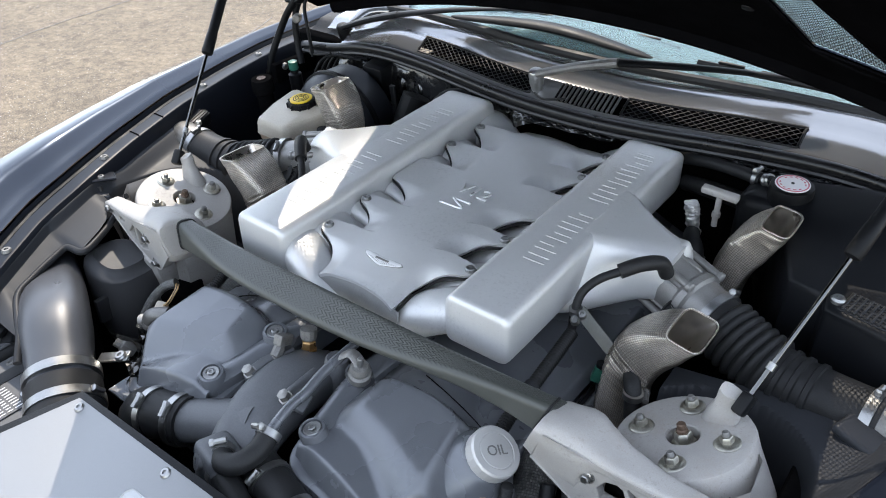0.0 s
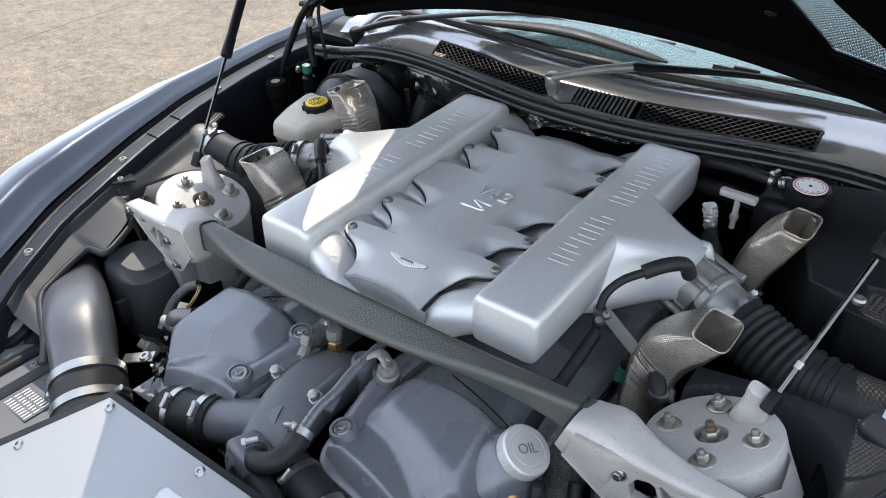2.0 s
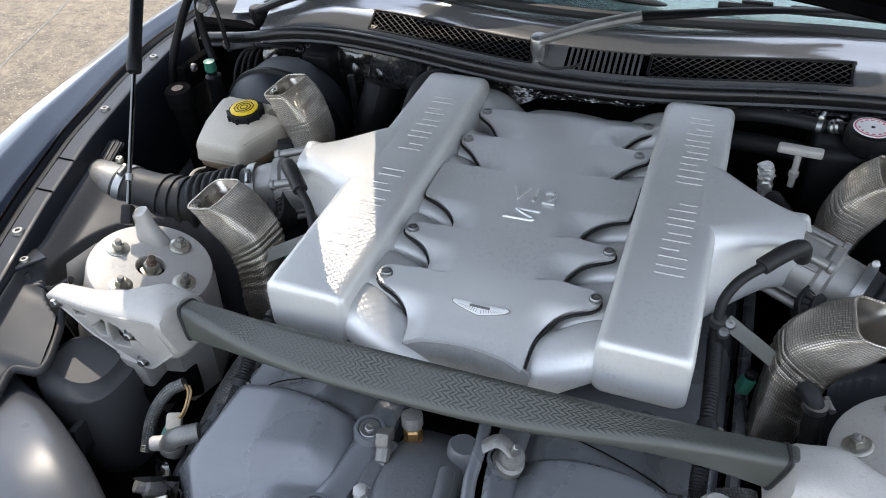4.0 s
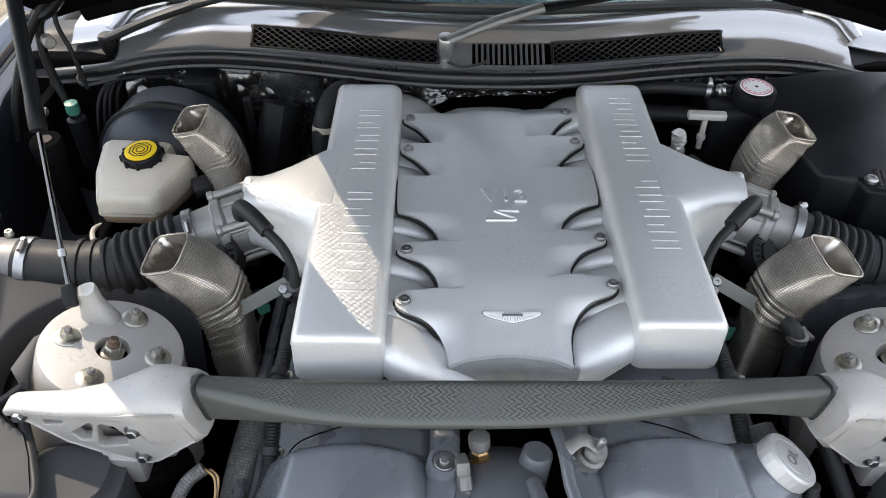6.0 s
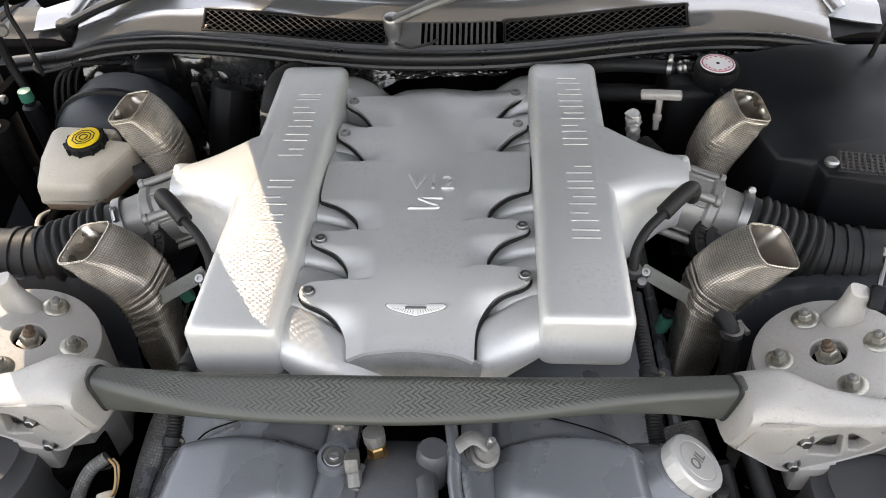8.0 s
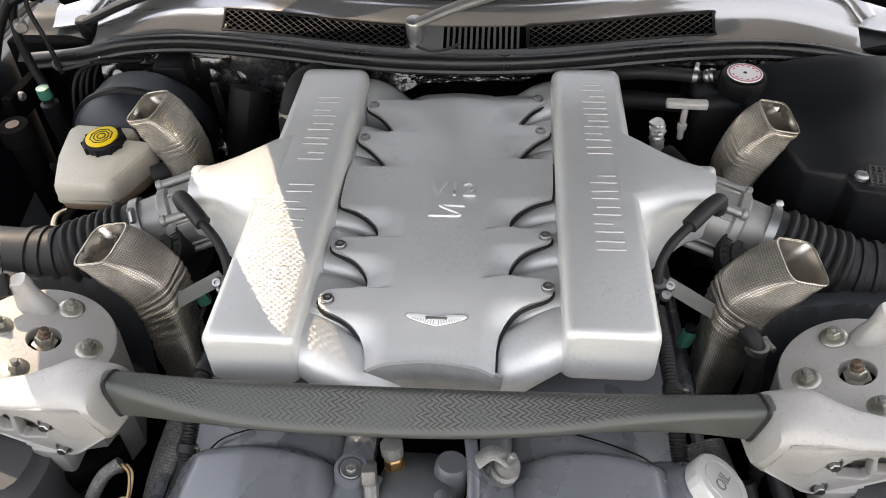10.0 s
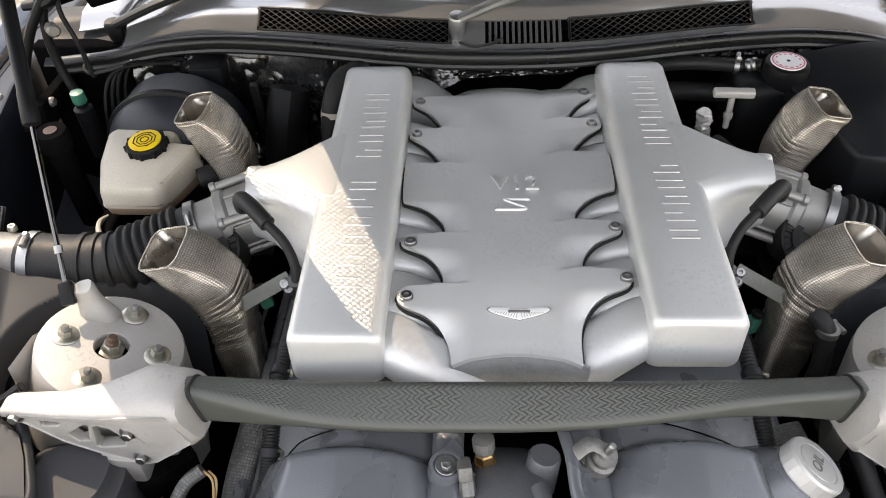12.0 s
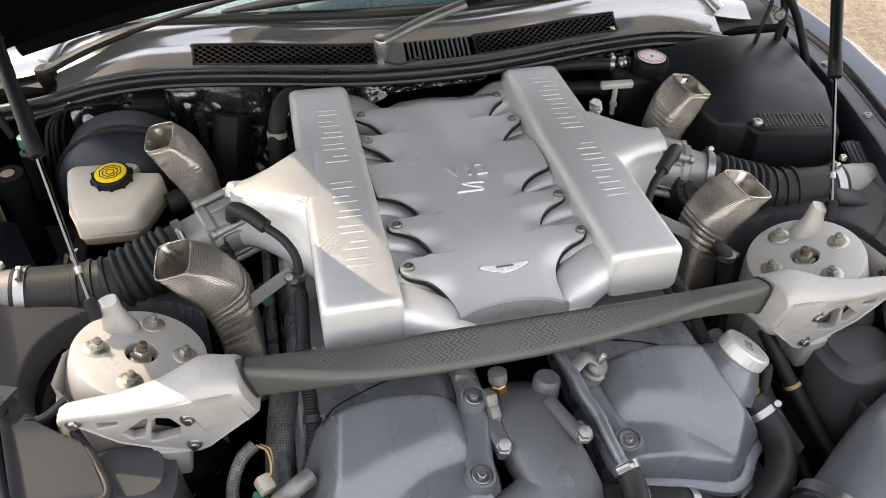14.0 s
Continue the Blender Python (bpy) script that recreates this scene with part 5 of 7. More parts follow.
# x, then (y, z) of the rear top, front top, front bottom and rear bottom corners
BAR = ((-0.40, -0.0745, 0.0250, -0.1020, 0.0370, -0.1135, -0.0150, -0.0680, -0.0150), (-0.32, -0.0825, 0.0310, -0.1160, 0.0280, -0.1230, -0.0080, -0.0720, -0.0020), (-0.25, -0.0915, 0.0350, -0.1325, 0.0170, -0.1330, -0.0010, -0.0770, 0.0080),
       (-0.15, -0.0965, 0.0400, -0.1410, 0.0115, -0.1370, -0.0010, -0.0810, 0.0165), (0.0, -0.0985, 0.0430, -0.1410, 0.0115, -0.1360, -0.0010, -0.0820, 0.0215), (0.10, -0.0970, 0.0410, -0.1365, 0.0150, -0.1310, 0.0010, -0.0810, 0.0225), (0.18, -0.0920, 0.0370, -0.1275, 0.0220, -0.1230, 0.0040, -0.0770, 0.0210),
       (0.26, -0.0825, 0.0330, -0.1150, 0.0310, -0.1150, 0.0020, -0.0730, 0.0120), (0.33, -0.0740, 0.0280, -0.1080, 0.0350, -0.1120, -0.0060, -0.0700, -0.0020), (0.40, -0.0660, 0.0240, -0.1020, 0.0370, -0.1135, -0.0180, -0.0670, -0.0150))


def bar_ring(x):
    q = [sum(c) / 3 for c in zip(rows_at(BAR, x - 0.03), rows_at(BAR, x), rows_at(BAR, x + 0.03))]
    sec = round_poly([(q[0], q[1], 0), (q[2], q[3], 0), (q[4], q[5], 0), (q[6], q[7], 0)], (0.009, 0.0115, 0.010, 0.009), 6)
    k = 1 - 0.65 * sm(0.376, 0.392, abs(x))
    cy, cz = sum(p.x for p in sec) / len(sec), sum(p.y for p in sec) / len(sec)
    return [Vector((x, cy + (p.x - cy) * k, cz + (p.y - cz) * k)) for p in sec]


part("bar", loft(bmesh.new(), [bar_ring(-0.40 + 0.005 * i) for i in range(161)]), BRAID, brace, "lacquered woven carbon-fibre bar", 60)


def bracket(s):
    def sec(x, yf, yb, zt, zb):
        pts = []
        for i in range(24):
            t = 2 * math.pi * i / 24
            c_, s_ = math.cos(t), math.sin(t)
            e = (abs(c_) ** 5 + abs(s_) ** 5) ** (-1 / 5)
            pts.append(Vector((s * x, (yf + yb) / 2 + (yb - yf) / 2 * e * c_, (zt + zb) / 2 + (zt - zb) / 2 * e * s_)))
        return pts
    def face_y(x, z):
        return -0.1275 + 0.125 * (x - 0.4475) - 0.127 * (z + 0.022)

    def proud(x, back, zt, zb):
        """A section that leans with the front face and stands a little proud of it."""
        zc = (zt + zb) / 2
        slant = 0.36 * (1 - sm(0.38, 0.425, x))
        return [v + Vector((-s * slant * (0.038 - v.z), -0.127 * (v.z - zc), -0.9 * slant * max(0.0, v.y - back + 0.060))) for v in sec(x, face_y(x, zc) - 0.0016, back, zt, zb)]
    # sleeve round the bar's end, then the rounded top flange
    sl = [proud(0.372, -0.056, 0.0385, -0.019), proud(0.377, -0.053, 0.040, -0.024), proud(0.392, -0.050, 0.0385, -0.042), proud(0.410, -0.050, 0.035, -0.058), proud(0.424, -0.052, 0.031, -0.064), proud(0.434, -0.060, 0.028, -0.030),
          proud(0.447, -0.070, 0.025, -0.002), proud(0.47, -0.078, 0.0185, -0.003), proud(0.52, -0.086, 0.0105, -0.008), proud(0.565, -0.086, 0.0075, -0.010), proud(0.583, -0.086, 0.005, -0.012), proud(0.592, -0.088, 0.000, -0.012)]
    br = part("bracket", loft(bmesh.new(), sl), CAST, brace, "pale cast aluminium bracket with lightening pockets", 60)
    lip = []
    for k, v in enumerate(bar_ring(s * 0.365)):
        lip.append(bar_ring(s * (0.3700 - 0.36 * (0.038 - v.z)))[k])
    part("collar", tube([tuple(v) for v in lip + lip[:1]], 0.0022, 8, 110), RUBBER, br, "thin black rubber collar round the bar")
    # flat front face with two through pockets and a shallow one
    rim = [(0.587, -0.006), (0.575, 0.000), (0.52, 0.0050), (0.47, 0.012), (0.44, 0.020), (0.384, 0.028), (0.366, -0.020), (0.424, -0.078), (0.438, -0.086), (0.452, -0.085), (0.496, -0.072), (0.532, -0.055), (0.566, -0.020), (0.581, -0.008)]
    holes = ([(0.523, -0.037), (0.490, -0.008), (0.488, -0.012), (0.500, -0.047), (0.514, -0.052)], [(0.483, -0.014), (0.476, -0.009), (0.462, -0.012), (0.452, -0.030), (0.456, -0.050), (0.490, -0.061), (0.494, -0.058)], [(0.549, -0.012), (0.523, -0.012), (0.528, -0.019), (0.550, -0.024)])
    bm = bmesh.new()
    loops = []
    for poly in (rim, *holes):
        fr_, bk_ = [], []
        for x, z in poly:
            fr_.append(bm.verts.new((s * x, face_y(x, z), z)))
            bk_.append(bm.verts.new((s * x, face_y(x, z) + 0.016, z)))
        loops.append((fr_, bk_))
        for k in range(len(poly)):
            q = (k + 1) % len(poly)
            bm.faces.new((fr_[k], fr_[q], bk_[q], bk_[k]))
    for side in (0, 1):
        es = []
        for lp in loops:
            vs = lp[side]
            es += [bm.edges.get((vs[k], vs[(k + 1) % len(vs)])) for k in range(len(vs))]
        bmesh.ops.triangle_fill(bm, edges=es, use_beauty=True)
    rims = [e for e in bm.edges if len(e.link_faces) == 2 and e.calc_face_angle(0) > 1.2]
    bmesh.ops.bevel(bm, geom=rims, offset=0.0022, segments=2, affect="EDGES", profile=0.5)
    part("web", bm, CAST, br, "", 14)
    # the pockets' shade, painted as a near-black sheet
    part("pocket_back", grid(lambda u, v: Vector((s * (0.450 + 0.125 * u), -0.094 + 0.010 * u, 0.0 - 0.075 * v + 0.050 * u * v)), 6, 4), NEARBLACK, br, "stained near-black sheet that darkens the pockets")
    for x, z in ((0.4395, -0.014), (0.4420, -0.071), (0.574, -0.006)):
        p_ = (s * x, face_y(x, z), z)
        part("bolt_recess", lathe([(0.0105, 0.0004), (0.0102, 0.0012), (0.0092, 0.0012), (0.0086, 0.0004), (0, 0.0004)], 20, aim(p_, (0, -1, 0.12))), CASTDARK, br)
        b = part("bolt", lathe([(0.0084, 0.0), (0.0084, 0.002), (0.0062, 0.003), (0.0062, 0.008), (0.005, 0.009)], 6, aim(p_, (0, -1, 0.12))), STEEL, br, "hexagon bolt")
    # square leg below the bracket
    part("support_leg", rbox((0.052, 0.04, 0.15), pose(s * 0.485, -0.088, -0.15, 12, s * -8, 0), 0.006, 2), CAST, br, "cast leg below the bracket")


for s in (-1, 1):
    bracket(s)

# ---- throttles and intake hoses ----
def throttle(s):
    dy = LY[s] * 0.9
    a = Vector((s * 0.354, 0.276 + dy, 0.012))
    b = Vector((s * 0.456, 0.240 + dy, -0.008))
    d = (b - a).normalized()
    m = aim(a, d)
    t = thing("throttle_body", tuple(a), "grey cast throttle body clamped between plenum neck and hose", "throttle body", "throttle bodies")
    part("housing", lathe([(0.050, -0.012), (0.056, -0.008), (0.056, 0.006), (0.052, 0.009), (0.0455, 0.012), (0.0445, 0.05), (0.0475, 0.055), (0.0475, 0.066), (0.042, 0.07), (0.040, 0.105)], 32, m), MIDCAST, t, "", 30)
    for k in range(4):
        q = radians(35 + 90 * k)
        p = m @ Vector((0.052 * math.cos(q), 0.052 * math.sin(q), -0.004))
        part("long_bolt", lathe([(0.0065, 0), (0.0065, 0.062), (0.0085, 0.064), (0.0085, 0.070), (0.006, 0.072)], 12, aim(p, d)), MIDCAST, t, "long cast bolt boss")
    for q in range(6):
        a_ = radians(20 + 60 * q)
        part("rib", rbox((0.005, 0.004, 0.040), m @ Matrix.Rotation(a_, 4, "Z") @ pose(0.046, 0, 0.030), 0.0012, 1), MIDCAST, t)
    gear = aim((s * 0.424, 0.207 + dy, -0.012), (s * 0.22, -0.72, 0.66))
    g = part("actuator", lathe([(0.036, -0.05), (0.043, -0.014), (0.045, -0.004), (0.045, 0.002), (0.0425, 0.004), (0.0405, 0.001), (0.030, 0.001), (0.029, 0.004), (0.018, 0.005), (0.015, 0.001), (0, 0.001)], 40, gear), RUBBER, t, "black ribbed throttle actuator")
    for k in range(26):
        q = 2 * math.pi * k / 26
        part("rib", rbox((0.011, 0.0022, 0.006), gear @ Matrix.Rotation(q, 4, "Z") @ pose(0.0355, 0, 0.001), 0.0008, 1), RUBBER, g)
    part("actuator_clip", rbox((0.020, 0.012, 0.012), gear @ Matrix.Rotation(radians(60), 4, "Z") @ pose(0.044, 0, -0.002, 0, 0, 90), 0.002, 2), GREYPL, g, "grey retaining clip")
    hose_clamp(t, tuple(a + d * 0.104), d, 0.0445, 0.013, 60)
    boot = part("breather_boot", tube([(s * 0.372, 0.226 + dy, 0.050), (s * 0.366, 0.212 + dy, 0.074), (s * 0.345, 0.190 + dy, 0.076), (s * 0.322, 0.168 + dy, 0.066)], 0.0115, 12, 20), RUBBER, t, "black rubber breather elbow")
    part("breather_pipe", tube([(s * 0.325, 0.170 + dy, 0.067), (s * 0.300, 0.148 + dy, 0.054), (s * 0.285, 0.128 + dy, 0.034), (s * 0.283, 0.115 + dy, 0.006), (s * 0.283, 0.110 + dy, -0.03)], 0.0068, 10, 24), RUBBER, boot)
    part("p_clip", lathe([(0.008, -0.006), (0.0105, -0.006), (0.0105, 0.006), (0.008, 0.006)], 16, aim((s * 0.284, 0.116 + dy, 0.008), (0, -0.2, 1))), STEEL, t, "steel pipe clip")
    cap_screw(t, (s * 0.298, 0.112 + dy, 0.010), (0, -0.6, 0.8), 0.006, "clip_bolt")


def intake_hose(s):
    dy = LY[s] * 0.9
    h = thing("intake_hose", (s * 0.56, 0.21 + dy, -0.03), "black corrugated rubber air intake hose with steel clamps", "air hose", "intake hoses")
    pts = [(s * 0.452, 0.241 + dy, -0.007), (s * 0.505, 0.222 + dy, -0.022), (s * 0.565, 0.206 + dy, -0.034), (s * 0.63, 0.194 + dy * 0.7, -0.034), (s * 0.70, 0.183 + dy * 0.3, -0.028)]

    def r(t):
        base = 0.0425
        if 0.06 < t < 0.46:
            return base + 0.0015 + 0.0062 * abs(math.sin((t - 0.06) / 0.40 * math.pi * 7)) ** 0.8
        for c in (0.52, 0.60, 0.68):
            if abs(t - c) < 0.014:
                return base + 0.0035
        return base
    part("bellows", tube(pts, r, 26, 150), RUBBER, h, "", 60)
    end = Vector(pts[-1])
    d = (end - Vector(pts[-2])).normalized()
    hose_clamp(h, tuple(end - d * 0.014), d, 0.0430, 0.014, 80)
    body = part("meter_body", tube([end - d * 0.005, end + d * 0.035, end + d * 0.07 + Vector((0, 0.012, -0.01))], 0.041, 22, 10), CASTDARK, h, "grey air meter body")
    cm = pose(s * 0.770, 0.238 + dy * 0.6, -0.010, 8, s * -8, s * -18)
    con = part("connector", rbox((0.048, 0.074, 0.030), cm, 0.005, 2), PLASTIC, h, "black plastic air-meter connector")
    part("connector_lid", rbox((0.042, 0.064, 0.006), cm @ pose(0, 0, 0.016), 0.002, 2), GREYPL, con)
    for k in range(5):
        part("rib", rbox((0.0026, 0.058, 0.0026), cm @ pose(-0.016 + 0.008 * k, 0, 0.0195), 0.0008, 1), GREYPL, con)
    part("connector_tab", rbox((0.020, 0.014, 0.012), cm @ pose(0, 0.040, 0.006), 0.003, 1), PLASTIC, con)
    cap_screw(h, (s * 0.715, 0.215 + dy * 0.6, 0.014), (0, 0, 1), 0.0055, "screw", ZINC)


for s in (-1, 1):
    throttle(s)
    intake_hose(s)

# ---- foil heat sleeves ----
def foil_sleeve(s, dy, rows, pleats, label):
    """A flattened foil sleeve. Rows: upper x, z; lower x, z; front and back y, from the open mouth downwards."""
    t = thing("heat_sleeve", (s * rows[0][0], rows[0][4] + dy, rows[0][1]), label, "heat sleeve", "foil heat sleeves")
    n = 72
    ua = spline([(r[0], r[1], 0) for r in rows], n)
    la = spline([(r[2], r[3], 0) for r in rows], n)
    ya = spline([(r[4], r[5], 0) for r in rows], n)

    def ring(i, inset, wob):
        u, w, y = ua[i], la[i], ya[i]
        mid, half = (u + w) / 2, (w - u) / 2
        hl = half.length
        pts = []
        for k in range(56):
            a = 2 * math.pi * k / 56
            ca, sa = math.cos(a), math.sin(a)
            e = (abs(ca) ** 5 + abs(sa) ** 5) ** (-1 / 5)
            xz = mid + half * (e * ca * (1 - inset / hl))
            yy = (y.x + y.y) / 2 + ((y.y - y.x) / 2 - inset) * e * sa
            v = Vector((xz.x, yy, xz.y))
            c = Vector((mid.x, (y.x + y.y) / 2, mid.y))
            if wob:
                q = i / n
                gate = sm(pleats[0], pleats[0] + 0.12, q) * (1 - sm(pleats[1], pleats[1] + 0.15, q))
                fold = math.sin(i * 1.75 + 1.3 * noise.noise(v * 34) + 2.2 * ca) * pleats[2] * gate
                dent = noise.noise(v * 26 + Vector((7, 3, 1))) * 0.0030 * sm(0.03, 0.25, q) + noise.noise(v * 70) * 0.0009 * sm(0.0, 0.1, q) + (1 - 3 * abs(noise.noise(Vector((v.x * 38, v.y * 75, v.z * 38))))) * pleats[3] * sm(0.0, 0.05, q) * (1 - sm(0.16, 0.42, q))
                v += (v - c).normalized() * (fold + dent)
            pts.append(Vector((s * v.x, v.y + dy, v.z)))
        return pts
    bm = loft(bmesh.new(), [ring(i, 0.0, True) for i in range(n + 1)], False)
    part("sleeve", thicken(bm, 0.0012), FOIL, t, "embossed silver foil sleeve", 60)
    part("lining", loft(bmesh.new(), [ring(i, 0.0026, True) for i in range(0, 40)], False), LINING, t, "smooth foil lining inside the mouth", 60)
    hem = ring(0, 0.0004, True)
    hem = [v + Vector((0, 0, 0.0003 * math.sin(k * 1.7))) for k, v in enumerate(hem)]
    part("hem", tube([tuple(v) for v in hem[::2] + [hem[0]]], 0.0017, 6, 84), FOIL, t, "crimped foil hem")
    return t


LOW = ((0.430, 0.056, 0.481, 0.047, 0.079, 0.163), (0.405, 0.046, 0.462, 0.020, 0.079, 0.161), (0.381, 0.031, 0.441, -0.010, 0.079, 0.157), (0.364, 0.012, 0.425, -0.035, 0.078, 0.152), (0.355, -0.014, 0.417, -0.058, 0.075, 0.146),
       (0.351, -0.055, 0.412, -0.090, 0.070, 0.137), (0.349, -0.115, 0.406, -0.135, 0.066, 0.126), (0.347, -0.200, 0.400, -0.210, 0.060, 0.115))
HIGH = ((0.457, 0.104, 0.502, 0.097, 0.343, 0.431), (0.438, 0.088, 0.490, 0.071, 0.343, 0.430), (0.420, 0.066, 0.476, 0.041, 0.342, 0.426), (0.406, 0.035, 0.461, 0.010, 0.340, 0.418), (0.398, -0.010, 0.450, -0.032, 0.336, 0.405), (0.394, -0.080, 0.442, -0.100, 0.330, 0.395))
for s in (-1, 1):
    d = LY[s] * 0.3
    foil_sleeve(s, d, LOW, (0.36, 0.70, 0.0013, 0.0005), "open-mouthed silver foil heat sleeve bent down beside the engine")
    tie = thing("sleeve_bracket", (s * 0.30, 0.10, 0.0), "thin grey steel bracket holding a heat sleeve", "bracket", "sleeve brackets")
    ax = Vector((s * 0.060, -0.017, -0.030)).normalized()
    up_ = Vector((-s * 0.6, -0.5, 0.6))
    up_ = (up_ - ax * up_.dot(ax)).normalized()
    sd = up_.cross(ax)
    o = Vector((s * 0.326, 0.104 + d * 2, -0.003))
    pm = Matrix(((ax.x, sd.x, up_.x, o.x), (ax.y, sd.y, up_.y, o.y), (ax.z, sd.z, up_.z, o.z), (0, 0, 0, 1)))
    part("plate", rbox((0.078, 0.020, 0.002), pm, 0.0008, 1), LACQUER, tie)
    cap_screw(tie, (s * 0.292, 0.100 + d * 2, 0.004), (0, -0.5, 0.85), 0.006, "bolt")
    foil_sleeve(s, 0.0, HIGH, (0.30, 0.55, 0.0006, 0.0022), "short silver foil heat sleeve with a crumpled open mouth")

# ---- brake fluid reservoir and servo ----
res = thing("brake_reservoir", (-0.56, 0.33, -0.05), "aged cream plastic brake fluid reservoir with a yellow-topped cap", "fluid reservoir")
top = [(-0.640, 0.350), (-0.618, 0.283), (-0.532, 0.281), (-0.520, 0.292), (-0.488, 0.372), (-0.490, 0.388), (-0.535, 0.397), (-0.528, 0.418), (-0.540, 0.428), (-0.640, 0.434), (-0.650, 0.422)]
tk = bmesh.new()
def tank_ring(z, k, dx=0.0):
    return [Vector((-0.553 + (x + 0.553) * k + dx, 0.342 + (y - 0.342) * k, z + 0.10 * (y - 0.342) * (1 if z > -0.01 else 0.3))) for x, y in top]
loft(tk, [tank_ring(0.029, 0.90), tank_ring(0.025, 0.965), tank_ring(0.014, 1.0), tank_ring(-0.003, 0.99), tank_ring(-0.004, 1.015), tank_ring(-0.0085, 1.015)])
bmesh.ops.bevel(tk, geom=[e for e in tk.edges if abs(e.verts[0].co.z - e.verts[1].co.z) > 0.004], offset=0.005, segments=3, affect="EDGES", profile=0.5)
part("tank", tk, WHITEPL, res, "", 40)
low = loft(bmesh.new(), [tank_ring(-0.0088, 0.98), tank_ring(-0.027, 0.94), tank_ring(-0.033, 0.84)])
bmesh.ops.bevel(low, geom=[e for e in low.edges if abs(e.verts[0].co.z - e.verts[1].co.z) > 0.004], offset=0.005, segments=3, affect="EDGES", profile=0.5)
part("tank_base", low, AMBER, res, "amber-stained lower half of the tank", 40)
part("filler_neck", lathe([(0.026, -0.02), (0.026, 0.02)], 24, aim((-0.569, 0.378, 0.012), (0, -0.05, 1))), WHITEPL, res)
cm = aim((-0.569, 0.378, 0.047), (-0.03, -0.10, 1))
cap = part("cap", lathe([(0.029, -0.026), (0.0315, -0.024), (0.0320, -0.004), (0.030, -0.001), (0, -0.001)], 16, cm), PLASTIC, res, "black ribbed screw cap", 20)
disc = part("cap_top", lathe([(0.0255, -0.001), (0.0255, 0.0016), (0.024, 0.002), (0, 0.002)], 32, cm), YELLOW, cap, "yellow warning disc")
for rr in (0.018, 0.0125, 0.0065):
    part("warning_ring", lathe([(rr - 0.0008, 0.0018), (rr - 0.0008, 0.0026), (rr + 0.0008, 0.0026), (rr + 0.0008, 0.0018)], 8 if rr > 0.01 else 20, cm), PLASTIC, disc)
for k in range(10):
    q = 2 * math.pi * k / 10
    part("grip", lathe([(0.0035, -0.025), (0.0035, -0.003)], 6, cm @ Matrix.Rotation(q, 4, "Z") @ pose(0.0315, 0, 0)), PLASTIC, cap)
servo = thing("brake_servo", (-0.58, 0.50, -0.05), "matt black round brake servo behind the fluid reservoir", "brake servo")
sv = aim((-0.565, 0.43, -0.055), (0.0, 1, 0.12))
part("drum", lathe([(0.02, -0.02), (0.060, -0.015), (0.095, 0.012), (0.118, 0.040), (0.122, 0.055), (0.124, 0.070), (0.122, 0.078), (0.116, 0.13)], 48, sv), SERVO, servo)
part("rim", lathe([(0.121, 0.056), (0.128, 0.060), (0.128, 0.068), (0.121, 0.072)], 48, sv), PLASTIC, servo)
part("valve", rbox((0.060, 0.05, 0.075), pose(-0.515, 0.585, 0.045, 10, 0, 0), 0.006, 2), PLASTIC, servo, "black servo valve box")
part("vacuum_nozzle", lathe([(0.017, 0), (0.019, 0.02), (0.014, 0.03)], 16, aim((-0.485, 0.345, -0.005), (1, 0.4, 0.1))), RUBBER, servo)
loop = tube([(-0.64, 0.34, -0.07), (-0.645, 0.30, -0.055), (-0.625, 0.255, -0.045), (-0.60, 0.240, -0.05), (-0.58, 0.245, -0.09)], 0.0042, 8, 24)
solo("brake_pipe", loop, CAST, "bare metal brake pipe looping below the reservoir", "brake pipe")

# ---- other side: ribbed box, coolant tank, dipstick ----
box = thing("control_box", (0.62, 0.42, -0.10), "large matt black plastic cover over the battery bay", "plastic cover")
out = [(0.425, 0.545), (0.520, 0.330), (0.574, 0.322), (0.582, 0.292), (0.735, 0.262), (0.790, 0.40), (0.80, 0.60), (0.60, 0.60)]
bb = bmesh.new()
def boxring(z, k):
    return [Vector((0.64 + (x - 0.64) * k, 0.44 + (y - 0.44) * k, z + 0.055 * sm(0.28, 0.56, y))) for x, y in out]
loft(bb, [boxring(0.041, 0.95), boxring(0.037, 0.985), boxring(0.028, 1.0), boxring(-0.05, 1.01), boxring(-0.16, 1.02)])
bmesh.ops.bevel(bb, geom=[e for e in bb.edges if abs(e.verts[0].co.z - e.verts[1].co.z) > 0.05], offset=0.008, segments=3, affect="EDGES", profile=0.5)
part("cover", bb, BOXPL, box, "", 40)
insert = part("ribbed_insert", rbox((0.125, 0.046, 0.003), pose(0.662, 0.310, 0.0450, 8, 0, -11), 0.001, 1), GREYPL, box, "grey ribbed insert panel")
for i in range(15):
    part("rib", rbox((0.0042, 0.042, 0.0028), pose(0.605 + 0.0082 * i, 0.3205 - 0.0016 * i, 0.0475, 8, 0, -11), 0.001, 1), GREYPL, insert)
for k in range(6):
    part("cross_rib", rbox((0.118, 0.0028, 0.0024), pose(0.662, 0.310, 0.0472, 8, 0, -11) @ pose(0, -0.0175 + 0.007 * k, 0), 0.0008, 1), GREYPL, insert)
cap_screw(box, (0.592, 0.318, 0.046), (0, 0, 1), 0.0085, "fastener")

